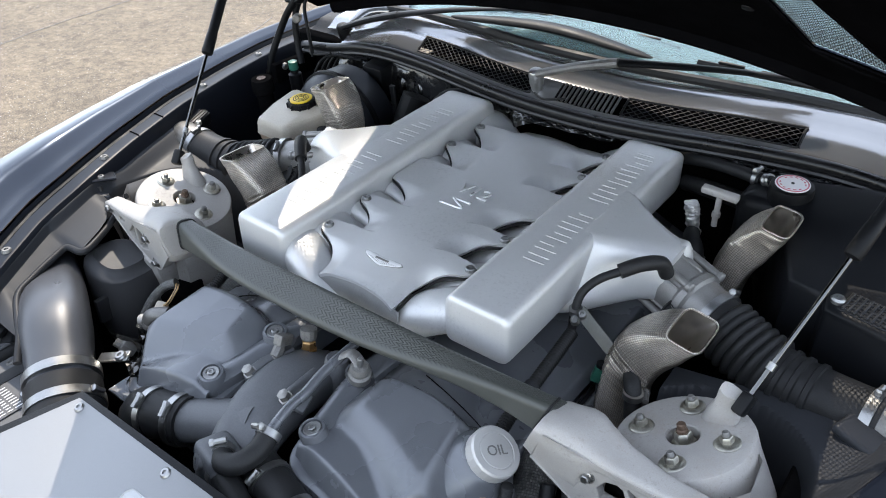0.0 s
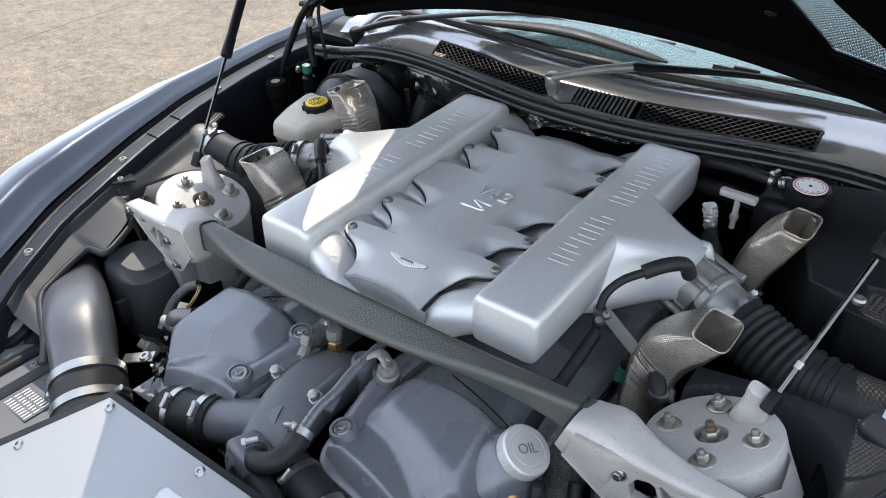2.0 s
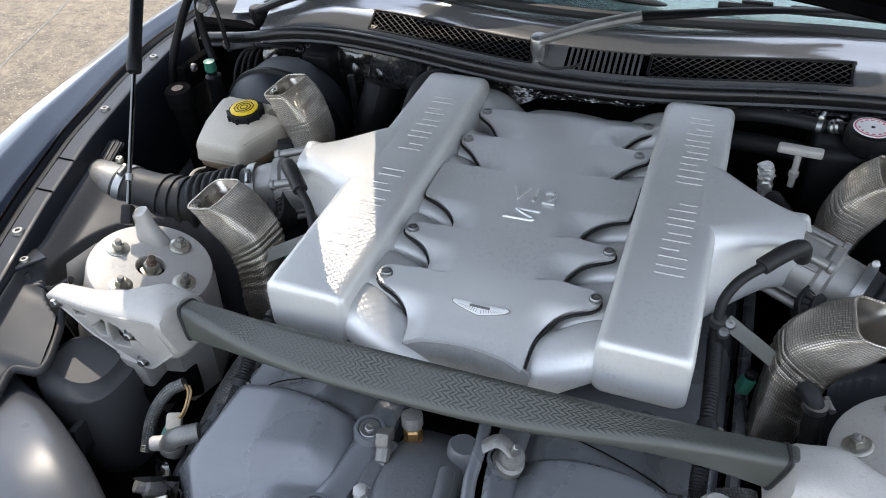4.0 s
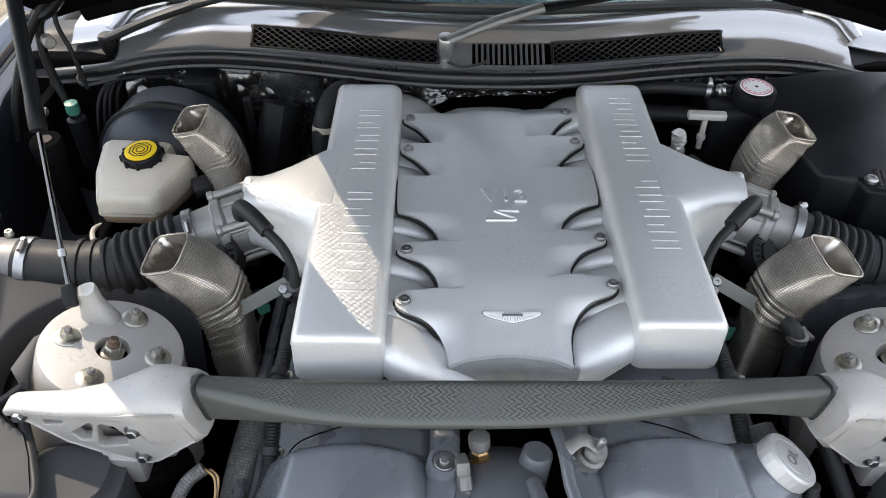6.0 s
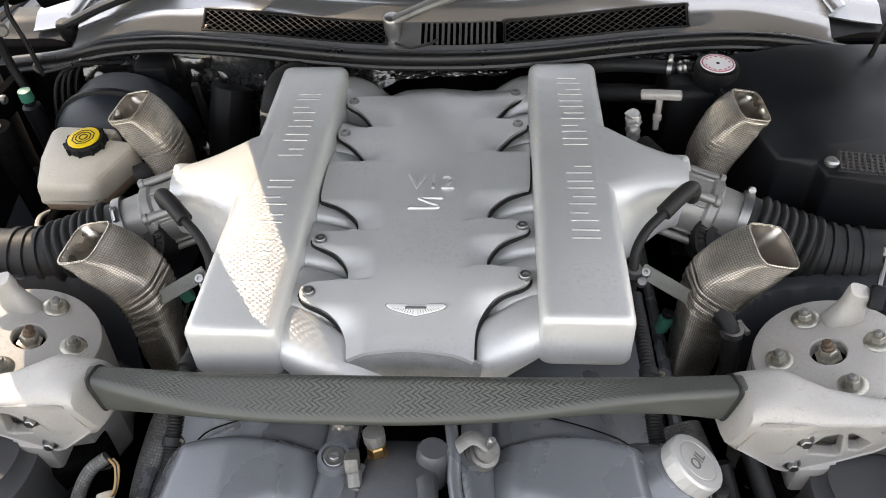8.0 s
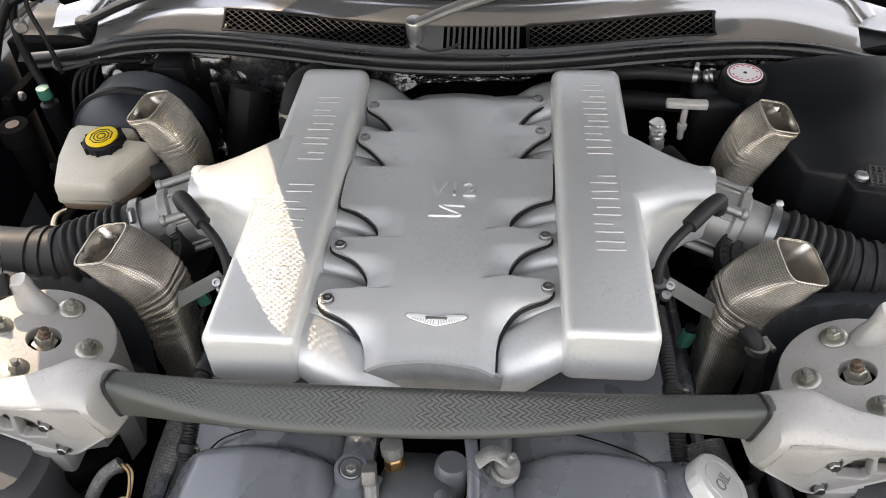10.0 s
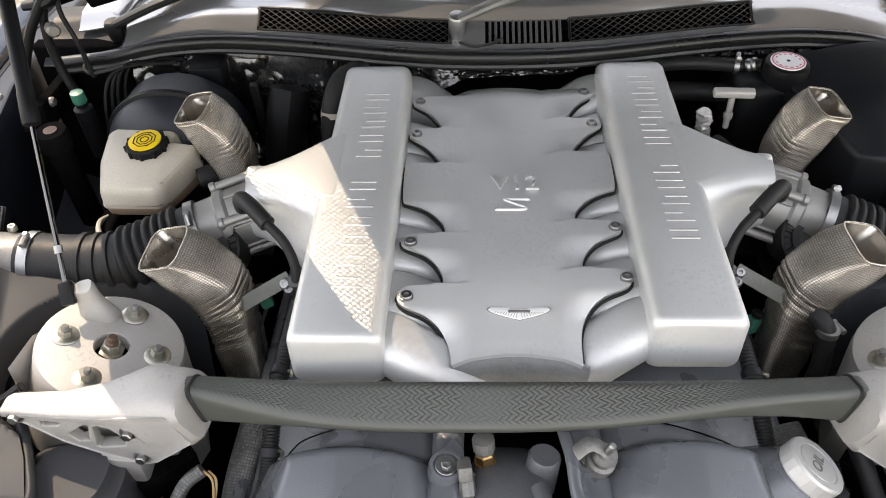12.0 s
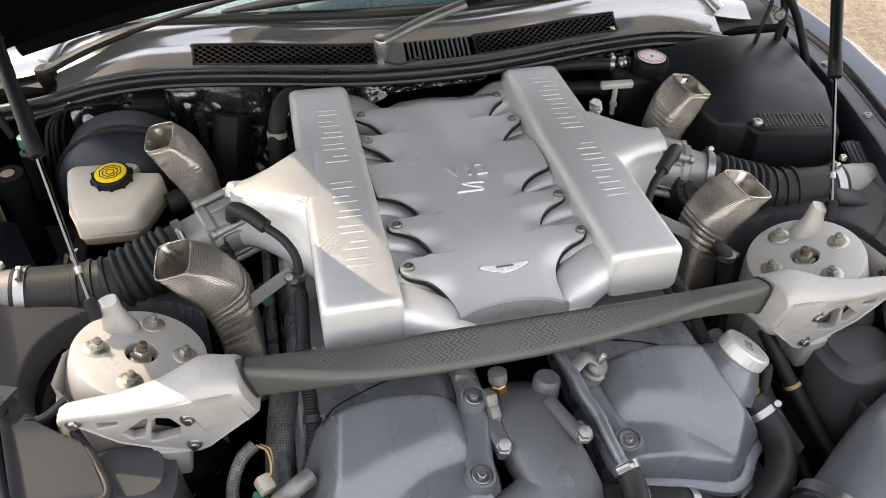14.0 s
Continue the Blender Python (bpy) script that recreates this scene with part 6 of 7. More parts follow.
tank = thing("coolant_tank", (0.46, 0.54, -0.05), "black coolant expansion tank with a white-labelled screw cap", "coolant tank")
part("tank_body", rbox((0.17, 0.13, 0.16), pose(0.465, 0.545, -0.005), 0.02, 3), PLASTIC, tank)
tm = aim((0.4565, 0.511, 0.104), (0, -0.08, 1))
tc_ = part("cap", lathe([(0.030, -0.04), (0.0345, -0.034), (0.036, -0.010), (0.034, -0.002), (0.028, 0.0), (0, 0.0)], 24, tm), PLASTIC, tank, "black ribbed cap", 20)
lab = part("cap_label", lathe([(0.0275, -0.001), (0.0275, 0.001), (0, 0.0012)], 36, tm), WHITE, tc_, "white round label with red print")
part("print_ring", lathe([(0.0235, 0.0008), (0.0235, 0.0016), (0.0255, 0.0016), (0.0255, 0.0008)], 36, tm), PINK, lab)
for k in range(14):
    if k not in (3, 10):
        q = 2 * math.pi * k / 14
        part("print_bar", rbox((0.0045, 0.0022, 0.0006), tm @ Matrix.Rotation(q, 4, "Z") @ pose(0, 0.0195, 0.0014), 0.0001, 1), PINK, lab)
part("print_dot", lathe([(0.003, 0.001), (0.003, 0.0018), (0, 0.0018)], 12, tm), PLASTIC, lab)
part("outlet", tube([(0.425, 0.530, 0.088), (0.410, 0.540, 0.084), (0.398, 0.547, 0.077)], 0.009, 10, 10), PLASTIC, tank)
hz = thing("overflow_hose", (0.33, 0.56, 0.06), "black rubber overflow hose with crimped steel ends", "hose")
part("pipe", tube([(0.398, 0.547, 0.077), (0.36, 0.556, 0.077), (0.30, 0.566, 0.074), (0.24, 0.580, 0.06)], 0.0115, 12, 20), RUBBER, hz)
hose_clamp(hz, (0.390, 0.549, 0.077), (1, -0.25, 0), 0.0118, 0.008, 90)
part("crimp", lathe([(0.0105, 0), (0.012, 0.004), (0.0105, 0.008), (0.012, 0.012), (0.0105, 0.016)], 14, aim((0.405, 0.543, 0.080), (0.7, -0.35, 0.4))), STEEL, hz)
part("lower_pipe", tube([(0.43, 0.52, 0.03), (0.36, 0.545, 0.03), (0.26, 0.57, 0.02)], 0.016, 12, 16), RUBBER, hz)


def corner_foil(u, v):
    x, z = 0.515 + 0.055 * u, 0.075 - 0.075 * v
    return Vector((x, 0.560 + 0.008 * noise.noise(Vector((x * 90, z * 90, 2))) - 0.02 * v, z))


solo("corner_foil", thicken(grid(corner_foil, 24, 24), 0.0012), TIN, "crumpled silver foil tucked behind the coolant tank", "heat shield")
drain = thing("drain_hose", (0.40, 0.03, -0.15), "upright black hose with a steel clamp beside the suspension tower", "hose")
part("pipe", tube([(0.380, 0.105, -0.045), (0.398, 0.080, -0.036), (0.4105, 0.0618, -0.050), (0.414, 0.061, -0.08), (0.418, 0.058, -0.12), (0.41, 0.05, -0.22)], 0.0125, 14, 24), RUBBER, drain)
hose_clamp(drain, (0.4105, 0.0618, -0.047), (0, 0.05, 1), 0.0128, 0.009, 200)
dip = thing("fluid_dipstick", (0.361, 0.456, 0.0), "pale grey T-handled dipstick standing behind the engine", "dipstick")
part("handle", rbox((0.064, 0.015, 0.013), pose(0.3615, 0.454, 0.080, 12, 0, -4), 0.0035, 3), CAST, dip)
part("stem", lathe([(0.005, -0.02), (0.005, 0.04)], 14, aim((0.361, 0.456, 0.036), (0, 0, 1))), CAST, dip)
part("collar", lathe([(0.0075, -0.008), (0.0075, 0.0), (0.005, 0.002)], 14, aim((0.361, 0.456, 0.042), (0, 0, 1))), CAST, dip)
wrap = bmesh.new()
wc_ = spline([(0.320, 0.446, 0.052), (0.324, 0.452, 0.020), (0.333, 0.462, -0.05)], 30)
rings = []
for i, c in enumerate(wc_):
    rings.append([c + Vector((math.cos(a), math.sin(a), 0)) * (0.0115 + 0.0042 * noise.noise(Vector((math.cos(a) * 1.6, math.sin(a) * 1.6, i * 0.42))) + 0.0014 * math.sin(i * 2.1 + 2 * a)) for a in [2 * math.pi * k / 20 for k in range(20)]])
solo("foil_wrap", loft(wrap, rings), WRAP, "pipe wrapped in crinkled silver foil", "pipe", sharp=25)
solo("breather_stub", tube([(0.338, 0.420, 0.010), (0.345, 0.400, 0.012), (0.36, 0.385, 0.0), (0.37, 0.37, -0.04)], 0.014, 12, 18), RUBBER, "black rubber stub pipe by the dipstick", "pipe")

# ---- ducts, shroud and plumbing at the front ----
def air_duct(s):
    d = thing("air_duct", (s * 0.42, -0.32, -0.15), "satin grey moulded air duct with steel clamps", "air duct", "front air ducts")
    pts = [(s * 0.680, -0.218, -0.130), (s * 0.600, -0.250, -0.108), (s * 0.520, -0.284, -0.093), (s * 0.425, -0.332, -0.092), (s * 0.315, -0.392, -0.125)]
    part("elbow", tube(pts, lambda t: 0.0545 - 0.0050 * sm(0.72, 0.90, t), 32, 44, flat=lambda t: 0.80 + 0.20 * sm(0.4, 0.8, t), power=2.9), DUCTPL, d, "", 60)
    a, b = Vector((s * 0.395, -0.345, -0.090)), Vector(pts[-1])
    v = (b - a).normalized()
    hose_clamp(d, tuple(a.lerp(b, 0.66)), v, 0.0568, 0.015, 200)
    part("sleeve", tube([a.lerp(b, 0.82), a.lerp(b, 1.45)], 0.0575, 28, 6), RUBBER, d, "black rubber sleeve")
    hose_clamp(d, tuple(a.lerp(b, 1.18)), v, 0.0580, 0.014, 30)
    seal = tube([(s * 0.402, -0.410, -0.088), (s * 0.442, -0.380, -0.070), (s * 0.520, -0.338, -0.056), (s * 0.546, -0.295, -0.051), (s * 0.565, -0.245, -0.045), (s * 0.570, -0.214, -0.041), (s * 0.534, -0.203, -0.041), (s * 0.552, -0.155, -0.036), (s * 0.580, -0.106, -0.030)], 0.0065, 10, 60)
    part("edge_lip", seal, GREYPL, d, "rolled grey lip round the duct opening")


for s in (-1, 1):
    air_duct(s)


def side_panel(s):
    p = thing("front_side_panel", (s * 0.55, -0.40, -0.15), "dark grey moulded panel beside the air duct", "panel", "front side panels")
    steps = ((0.30, -0.150), (0.442, -0.144), (0.446, -0.150), (0.452, -0.150), (0.456, -0.130), (0.474, -0.128), (0.478, -0.138), (0.494, -0.136), (0.500, -0.116), (0.60, -0.110), (0.70, -0.104))

    def f(u, v):
        x, z = rows_at([(i, *q) for i, q in enumerate(steps)], u * (len(steps) - 1))
        return Vector((s * x, -0.74 + (0.375 + 0.035 * sm(0.46, 0.52, x)) * v, z))
    part("sheet", thicken(grid(f, 60, 16), 0.003), PANEL, p, "", 30)
    part("groove_seal", rbox((0.008, 0.36, 0.008), pose(s * 0.449, -0.55, -0.148), 0.002, 1), RUBBER, p, "black rubber strip in the groove")
    part("lamp_pod", lathe([(0.034, -0.02), (0.034, 0.0), (0.028, 0.010), (0.018, 0.017), (0, 0.020)], 28, aim((s * 0.548, -0.388, -0.104), (s * 0.2, -0.3, 0.9))), PANEL, p, "round grey headlamp adjuster cover")
    part("pod_ring", lathe([(0.034, -0.01), (0.042, -0.008), (0.044, 0.0), (0.036, 0.006)], 28, aim((s * 0.548, -0.388, -0.104), (s * 0.2, -0.3, 0.9))), PLASTIC, p)
    part("panel_seal", tube([(s * 0.486, -0.72, -0.127), (s * 0.486, -0.50, -0.125), (s * 0.488, -0.35, -0.123)], 0.0105, 12, 16), RUBBER, p, "black rubber panel seal")
    part("arm", tube([(s * 0.50, -0.385, -0.115), (s * 0.54, -0.350, -0.100), (s * 0.58, -0.31, -0.095)], 0.012, 10, 12, flat=0.5), GREYPL, p)
    cap_screw(p, (s * 0.464, -0.402, -0.128), (0, -0.1, 1), 0.006, "screw", CASTDARK)
    part("boss", lathe([(0.013, -0.006), (0.012, 0.004), (0.008, 0.008), (0, 0.009)], 20, aim((s * 0.467, -0.374, -0.127), (0, 0, 1))), PANEL, p, "rounded boss on the panel")
    if s < 0:
        nm = pose(-0.405, -0.452, -0.1425, 0, 0, 90)
        lb = part("notice", rbox((0.046, 0.070, 0.002), nm, 0.0006, 1), PANEL, p, "printed notice on the panel")
        for k in range(9):
            for j in range(3):
                w = (0.0125, 0.0095, 0.0130, 0.0075)[(k * 2 + j) % 4]
                part("print_bar", rbox((w, 0.0020, 0.0006), nm @ pose(-0.014 + 0.0142 * j, 0.029 - 0.0072 * k, 0.0012), 0.0001, 1), WHITE, lb)


for s in (-1, 1):
    side_panel(s)

shroud = thing("radiator_shroud", (0.0, -0.55, -0.10), "silver sheet radiator shroud with a black frame and rivets", "radiator shroud")


def plane_z(x, y):
    return -0.036 + 0.42 * (y + 0.42) + 0.03 * x


def sheet_poly(pts, lift, thick, name, mat, parent, label=""):
    bm = bmesh.new()
    a = [bm.verts.new((x, y, plane_z(x, y) + lift)) for x, y in pts]
    f = bm.faces.new(a)
    r = bmesh.ops.extrude_face_region(bm, geom=[f])
    bmesh.ops.translate(bm, vec=(0, 0, -thick), verts=[v for v in r["geom"] if isinstance(v, bmesh.types.BMVert)])
    bmesh.ops.bevel(bm, geom=bm.edges[:], offset=0.002, segments=2, affect="EDGES", profile=0.5)
    return part(name, bm, mat, parent, label)


outer = [(-0.206, -0.402), (0.206, -0.402), (0.42, -0.66), (0.42, -0.74), (-0.42, -0.74), (-0.42, -0.66)]
inner = [(-0.198, -0.4115), (0.198, -0.4115), (0.40, -0.665), (0.40, -0.725), (-0.40, -0.725), (-0.40, -0.665)]
sheet_poly(outer, -0.003, 0.05, "frame", PLASTIC, shroud, "black moulded frame")
sheet_poly(inner, 0.0, 0.004, "panel", SHEET, shroud, "brushed silver sheet panel")
for x, y in ((-0.184, -0.4215), (0.013, -0.4215), (0.184, -0.4215), (-0.270, -0.520), (0.270, -0.520), (-0.34, -0.61), (0.34, -0.61)):
    part("rivet", lathe([(0.0075, -0.001), (0.0075, 0.0008), (0.0055, 0.003), (0.0028, 0.0034), (0.0028, 0.0014), (0, 0.0014)], 18, aim((x, y, plane_z(x, y)), (0, -0.4, 1))), STEEL, shroud, "domed steel rivet")
stk = [(-0.010, -0.455), (0.046, -0.455), (0.054, -0.463), (0.054, -0.540), (-0.018, -0.540), (-0.018, -0.463)]
st = sheet_poly(stk, 0.0012, 0.0012, "sticker", STICKER, shroud, "pale silver sticker with faint print")
for k in range(4):
    y = -0.482 - 0.014 * k
    part("print_bar", rbox((0.05, 0.004, 0.0006), pose(0.018, y, plane_z(0.018, y) + 0.0016, 22), 0.0001, 1), SHEET, st)

# steel crossmember and fittings in the gap beside the valve covers
for s in (-1, 1):
    cmb = thing("chassis_bracket", (s * 0.46, -0.17, -0.20), "dark grey steel bracket below the suspension tower", "bracket", "chassis brackets")
    part("arm", rbox((0.105, 0.012, 0.050), pose(s * 0.499, -0.176, -0.147, 0, 0, s * 88), 0.003, 2), GREYPL, cmb)
    part("box", rbox((0.080, 0.040, 0.045), pose(s * 0.452, -0.080, -0.165, 6, 0, s * -42), 0.005, 2), NEARBLACK, cmb, "stained near-black boxed end")
fit_ = thing("oil_pipe_union", (-0.31, -0.22, -0.10), "dull silver pipe union bolted beside the valve cover", "pipe union")
part("pipe", tube([(-0.345, -0.205, -0.125), (-0.338, -0.215, -0.095), (-0.322, -0.214, -0.078), (-0.300, -0.200, -0.076)], 0.0125, 14, 18), CASTDARK, fit_)
part("collar", lathe([(0.015, 0), (0.0165, 0.004), (0.0165, 0.012), (0.014, 0.016)], 14, aim((-0.340, -0.212, -0.110), (0.25, -0.15, 1))), CASTDARK, fit_)
part("sensor_body", lathe([(0.010, 0), (0.013, 0.006), (0.013, 0.022), (0.009, 0.026), (0.009, 0.036)], 8, aim((-0.322, -0.262, -0.125), (-0.5, -0.35, 0.5))), CASTDARK, fit_)
part("strap", rbox((0.062, 0.020, 0.004), pose(-0.318, -0.300, -0.108, 14, -16, 24), 0.0012, 1), STEEL, fit_, "bright folded strap")
cap_screw(fit_, (-0.302, -0.296, -0.100), (-0.1, -0.3, 1), 0.008, "bolt")

# thermostat housing between the banks
th = thing("coolant_housing", (0.0, -0.2, -0.12), "blue-grey cast coolant housing with hose stubs between the valve covers", "coolant housing")
part("body", tube([(-0.010, -0.105, -0.115), (-0.010, -0.155, -0.084), (-0.008, -0.215, -0.075), (0.002, -0.275, -0.080), (0.016, -0.330, -0.098)], lambda t: 0.040 + 0.008 * math.sin(t * math.pi), 28, 28, flat=0.68, power=4.2), HOUSING, th)
part("side_outlet", tube([(0.010, -0.275, -0.082), (-0.045, -0.292, -0.092), (-0.09, -0.310, -0.104), (-0.14, -0.322, -0.114)], lambda t: 0.036 - 0.004 * t, 20, 18), HOUSING, th, "cast outlet pipe")
part("front_block", rbox((0.058, 0.05, 0.075), pose(0.018, -0.352, -0.085, -10, 0, -12), 0.010, 3), HOUSING, th)
part("front_boss", lathe([(0.012, -0.02), (0.012, 0.003), (0.005, 0.004), (0.005, -0.004), (0, -0.004)], 16, aim((0.004, -0.372, -0.066), (-0.4, -0.8, 0.4))), HOUSING, th)
part("rib", tube([(0.022, -0.172, -0.050), (0.030, -0.212, -0.042), (0.038, -0.246, -0.036)], 0.010, 12, 12), HOUSING, th)
part("rib", tube([(-0.058, -0.150, -0.066), (-0.060, -0.190, -0.060), (-0.056, -0.232, -0.058)], 0.012, 12, 12, power=4), HOUSING, th)
for x, y, z in ((0.040, -0.245, -0.030), (-0.058, -0.228, -0.050)):
    part("bolt", lathe([(0.011, -0.012), (0.011, 0.0), (0.0085, 0.001), (0.0085, 0.010), (0.006, 0.0115)], 6, aim((x, y, z), (-0.1, -0.4, 1))), MIDCAST, th, "dull steel hexagon bolt")
part("stub", lathe([(0.020, -0.05), (0.019, 0.0), (0.016, 0.004), (0, 0.004)], 18, aim((0.030, -0.135, -0.045), (0.1, 0.1, 1))), HOUSING, th)
part("web", rbox((0.022, 0.030, 0.010), pose(0.046, -0.225, -0.052, 10, 20, 20), 0.003, 2), HOUSING, th)


def coolant_hose(pts, r, label, clamps, mat=None, name="coolant_hose"):
    h = thing(name, pts[0], label, "hose", "coolant hoses")
    part("pipe", tube(pts, r, 18, len(pts) * 8), mat or RUBBER, h)
    c = spline(pts, 60) if len(pts) > 2 else [Vector(pts[0]).lerp(Vector(pts[1]), i / 60) for i in range(61)]
    for k, lug in clamps:
        i = int(k * 60)
        d = (c[min(i + 1, 60)] - c[max(i - 1, 0)]).normalized()
        hose_clamp(h, tuple(c[i]), d, r + 0.0006, 0.010 if r < 0.03 else 0.012, lug)
    return h


coolant_hose([(-0.100, -0.315, -0.106), (-0.145, -0.324, -0.114), (-0.185, -0.328, -0.124), (-0.215, -0.328, -0.155)], 0.0375, "thick black coolant hose with two steel clamps", ((0.12, 60), (0.52, 60)))
coolant_hose([(0.020, -0.358, -0.078), (0.060, -0.368, -0.082), (0.110, -0.385, -0.098), (0.17, -0.410, -0.14)], 0.0175, "black coolant hose clamped to the housing", ((0.10, 10),))
coolant_hose([(0.026, -0.345, -0.058), (0.044, -0.360, -0.052), (0.066, -0.352, -0.046), (0.074, -0.325, -0.040), (0.070, -0.300, -0.030)], 0.0148, "small curved black hose with clamps", ((0.06, 100), (0.97, 60)))
coolant_hose([(0.070, -0.302, -0.031), (0.065, -0.264, -0.022), (0.064, -0.228, -0.019), (0.058, -0.195, -0.017), (0.056, -0.158, -0.014), (0.050, -0.115, -0.018)], 0.0074, "slim grey coolant pipe running under the brace", (), CAM, "coolant_pipe")
coolant_hose([(0.045, -0.316, -0.086), (0.095, -0.328, -0.086), (0.155, -0.345, -0.094), (0.22, -0.375, -0.13)], 0.0275, "thick black lower hose with steel clamps", ((0.30, 130), (0.62, 130)))
big = coolant_hose([(0.322, -0.190, -0.098), (0.336, -0.226, -0.118), (0.330, -0.270, -0.128), (0.290, -0.315, -0.130), (0.225, -0.345, -0.140), (0.15, -0.350, -0.160)], 0.021, "black breather hose curving round the valve cover", ((0.10, 40),))
part("fitting", lathe([(0.014, 0), (0.016, 0.008), (0.013, 0.012), (0.017, 0.018), (0.017, 0.03), (0.020, 0.033), (0.020, 0.05)], 18, aim((0.316, -0.166, -0.072), (0.10, -0.62, -0.75))), STEEL, big, "ringed steel quick fitting")
part("fitting_band", lathe([(0.0175, 0.019), (0.0182, 0.021), (0.0182, 0.027), (0.0175, 0.029)], 18, aim((0.316, -0.166, -0.072), (0.10, -0.62, -0.75))), BRASS, big)

# temperature sender
sn = thing("temperature_sensor", (-0.042, -0.12, -0.08), "temperature sender with a ribbed grey cap and brass body", "sensor")
sd_ = Vector((-0.08, 0.20, 1)).normalized()
sc = Vector((-0.036, -0.132, -0.066))
part("seal_ring", lathe([(0.0115, -0.012), (0.0120, 0.006)], 16, aim(sc, sd_)), BRASS, sn, "copper sealing collar")
part("brass_body", lathe([(0.0105, 0.006), (0.0115, 0.008), (0.0115, 0.018), (0.0095, 0.020), (0.0095, 0.026)], 6, aim(sc, sd_)), BRASS, sn, "brass hexagon body")
part("ribbed_cap", lathe([(0.0110, 0.022), (0.0130, 0.026), (0.0130, 0.040), (0.010, 0.041), (0, 0.041)], 12, aim(sc, sd_)), CASTDARK, sn, "ribbed pale cap", 20)

# bracket with a bare stud on one valve cover
sb = thing("pipe_bracket", (0.075, -0.145, -0.03), "grimy steel pipe bracket held by a bare stud", "bracket")
part("strap", tube([(0.058, -0.155, -0.010), (0.075, -0.148, 0.000), (0.092, -0.150, -0.010), (0.098, -0.158, -0.024)], 0.009, 8, 16, flat=0.3), CASTDARK, sb)
part("spacer", lathe([(0.017, -0.03), (0.017, -0.018), (0.013, -0.016), (0.013, -0.008), (0.015, -0.007), (0.012, 0.0)], 18, aim((0.094, -0.152, -0.010), (0.25, -0.15, 1))), CASTDARK, sb)
part("stud", lathe([(0.0045, 0), (0.0045, 0.016), (0.003, 0.018)], 10, aim((0.094, -0.152, -0.010), (0.25, -0.15, 1))), STEEL, sb)
inj = thing("fuel_connector", (-0.062, -0.20, -0.07), "stained metal fuel line coupling beside the valve cover", "coupling")
part("body", lathe([(0.006, 0), (0.009, 0.006), (0.009, 0.02), (0.0065, 0.022), (0.0065, 0.034), (0.0085, 0.036), (0.0085, 0.044), (0.0045, 0.046), (0.0045, 0.056)], 8, aim((-0.058, -0.165, -0.040), (0.12, -0.75, -0.55))), CASTDARK, inj)
part("cap_block", rbox((0.016, 0.030, 0.018), pose(-0.060, -0.158, -0.036, -30, 0, 8), 0.003, 2), CASTDARK, inj)

# ---- wiring conduits and loose looms ----
def conduit(pts, r, label, period=0.0042, bands=()):
    h = thing("wiring_conduit", pts[0], label, "conduit", "wiring conduits")
    L = sum((Vector(b) - Vector(a)).length for a, b in zip(pts, pts[1:]))
    n = int(L / period * 4)
    part("sheath", tube(pts, lambda t: r + 0.0009 * (1 if math.sin(t * L / period * 2 * math.pi) > 0 else -1), 12, n), RUBBER, h, "", 70)
    c = spline(pts, 60)
    for k in bands:
        i = int(k * 60)
        d = (c[min(i + 1, 60)] - c[max(i - 1, 0)]).normalized()
        b = part("band", lathe([(r, -0.006), (r + 0.003, -0.005), (r + 0.003, 0.005), (r, 0.006)], 16, aim(c[i], d)), GREYPL, h, "grey cable clip")
        part("clip_eye", tube([c[i] + Vector((0.009, 0, 0.003)), c[i] + Vector((0.016, -0.004, 0.007)), c[i] + Vector((0.015, -0.006, 0.000))], 0.0022, 6, 8), ZINC, b)
    return h


conduit([(-0.284, 0.085, -0.020), (-0.288, 0.02, -0.030), (-0.292, -0.05, -0.042), (-0.290, -0.105, -0.062), (-0.295, -0.145, -0.095), (-0.315, -0.19, -0.135)], 0.0095, "black corrugated wiring conduit beside the silver plenum", bands=(0.32, 0.66))
conduit([(0.287, 0.105, -0.025), (0.290, 0.04, -0.034), (0.292, -0.03, -0.046), (0.292, -0.09, -0.064), (0.300, -0.125, -0.088)], 0.0095, "black corrugated wiring conduit beside the silver plenum", bands=(0.45, 0.85))
conduit([(0.352, -0.165, -0.060), (0.352, -0.175, -0.10), (0.345, -0.19, -0.15), (0.34, -0.22, -0.22)], 0.0075, "thin black corrugated conduit below the oil cap", bands=())
for pts, r in (([(0.40, -0.085, -0.075), (0.425, -0.135, -0.130), (0.452, -0.200, -0.185), (0.475, -0.28, -0.24)], 0.0115), ([(0.375, -0.10, -0.105), (0.395, -0.150, -0.160), (0.415, -0.215, -0.215), (0.43, -0.28, -0.26)], 0.0105), ([(0.47, -0.115, -0.145), (0.505, -0.160, -0.175), (0.55, -0.22, -0.20)], 0.006)):
    h = thing("brake_hose", pts[0], "plain black rubber hose running down to the wheel arch", "hose", "lower hoses")
    part("pipe", tube(pts, r, 12, 30), RUBBER, h)
    if r > 0.0110:
        for k in (12, 26):
            c = spline(pts, 30)
            part("tie", lathe([(0.0117, -0.003), (0.0132, -0.003), (0.0132, 0.003), (0.0117, 0.003)], 16, aim(c[k], c[k + 1] - c[k])), TAN, h, "tan plastic cable tie")
mesh_pts = [(0.335, -0.04, -0.12), (0.350, -0.09, -0.135), (0.372, -0.15, -0.165), (0.40, -0.22, -0.21)]
solo("woven_sleeve", tube(mesh_pts, 0.030, 20, 30, flat=0.7), FOILMESH, "dark woven heat sleeve under the strut brace", "heat sleeve", "woven sleeves")
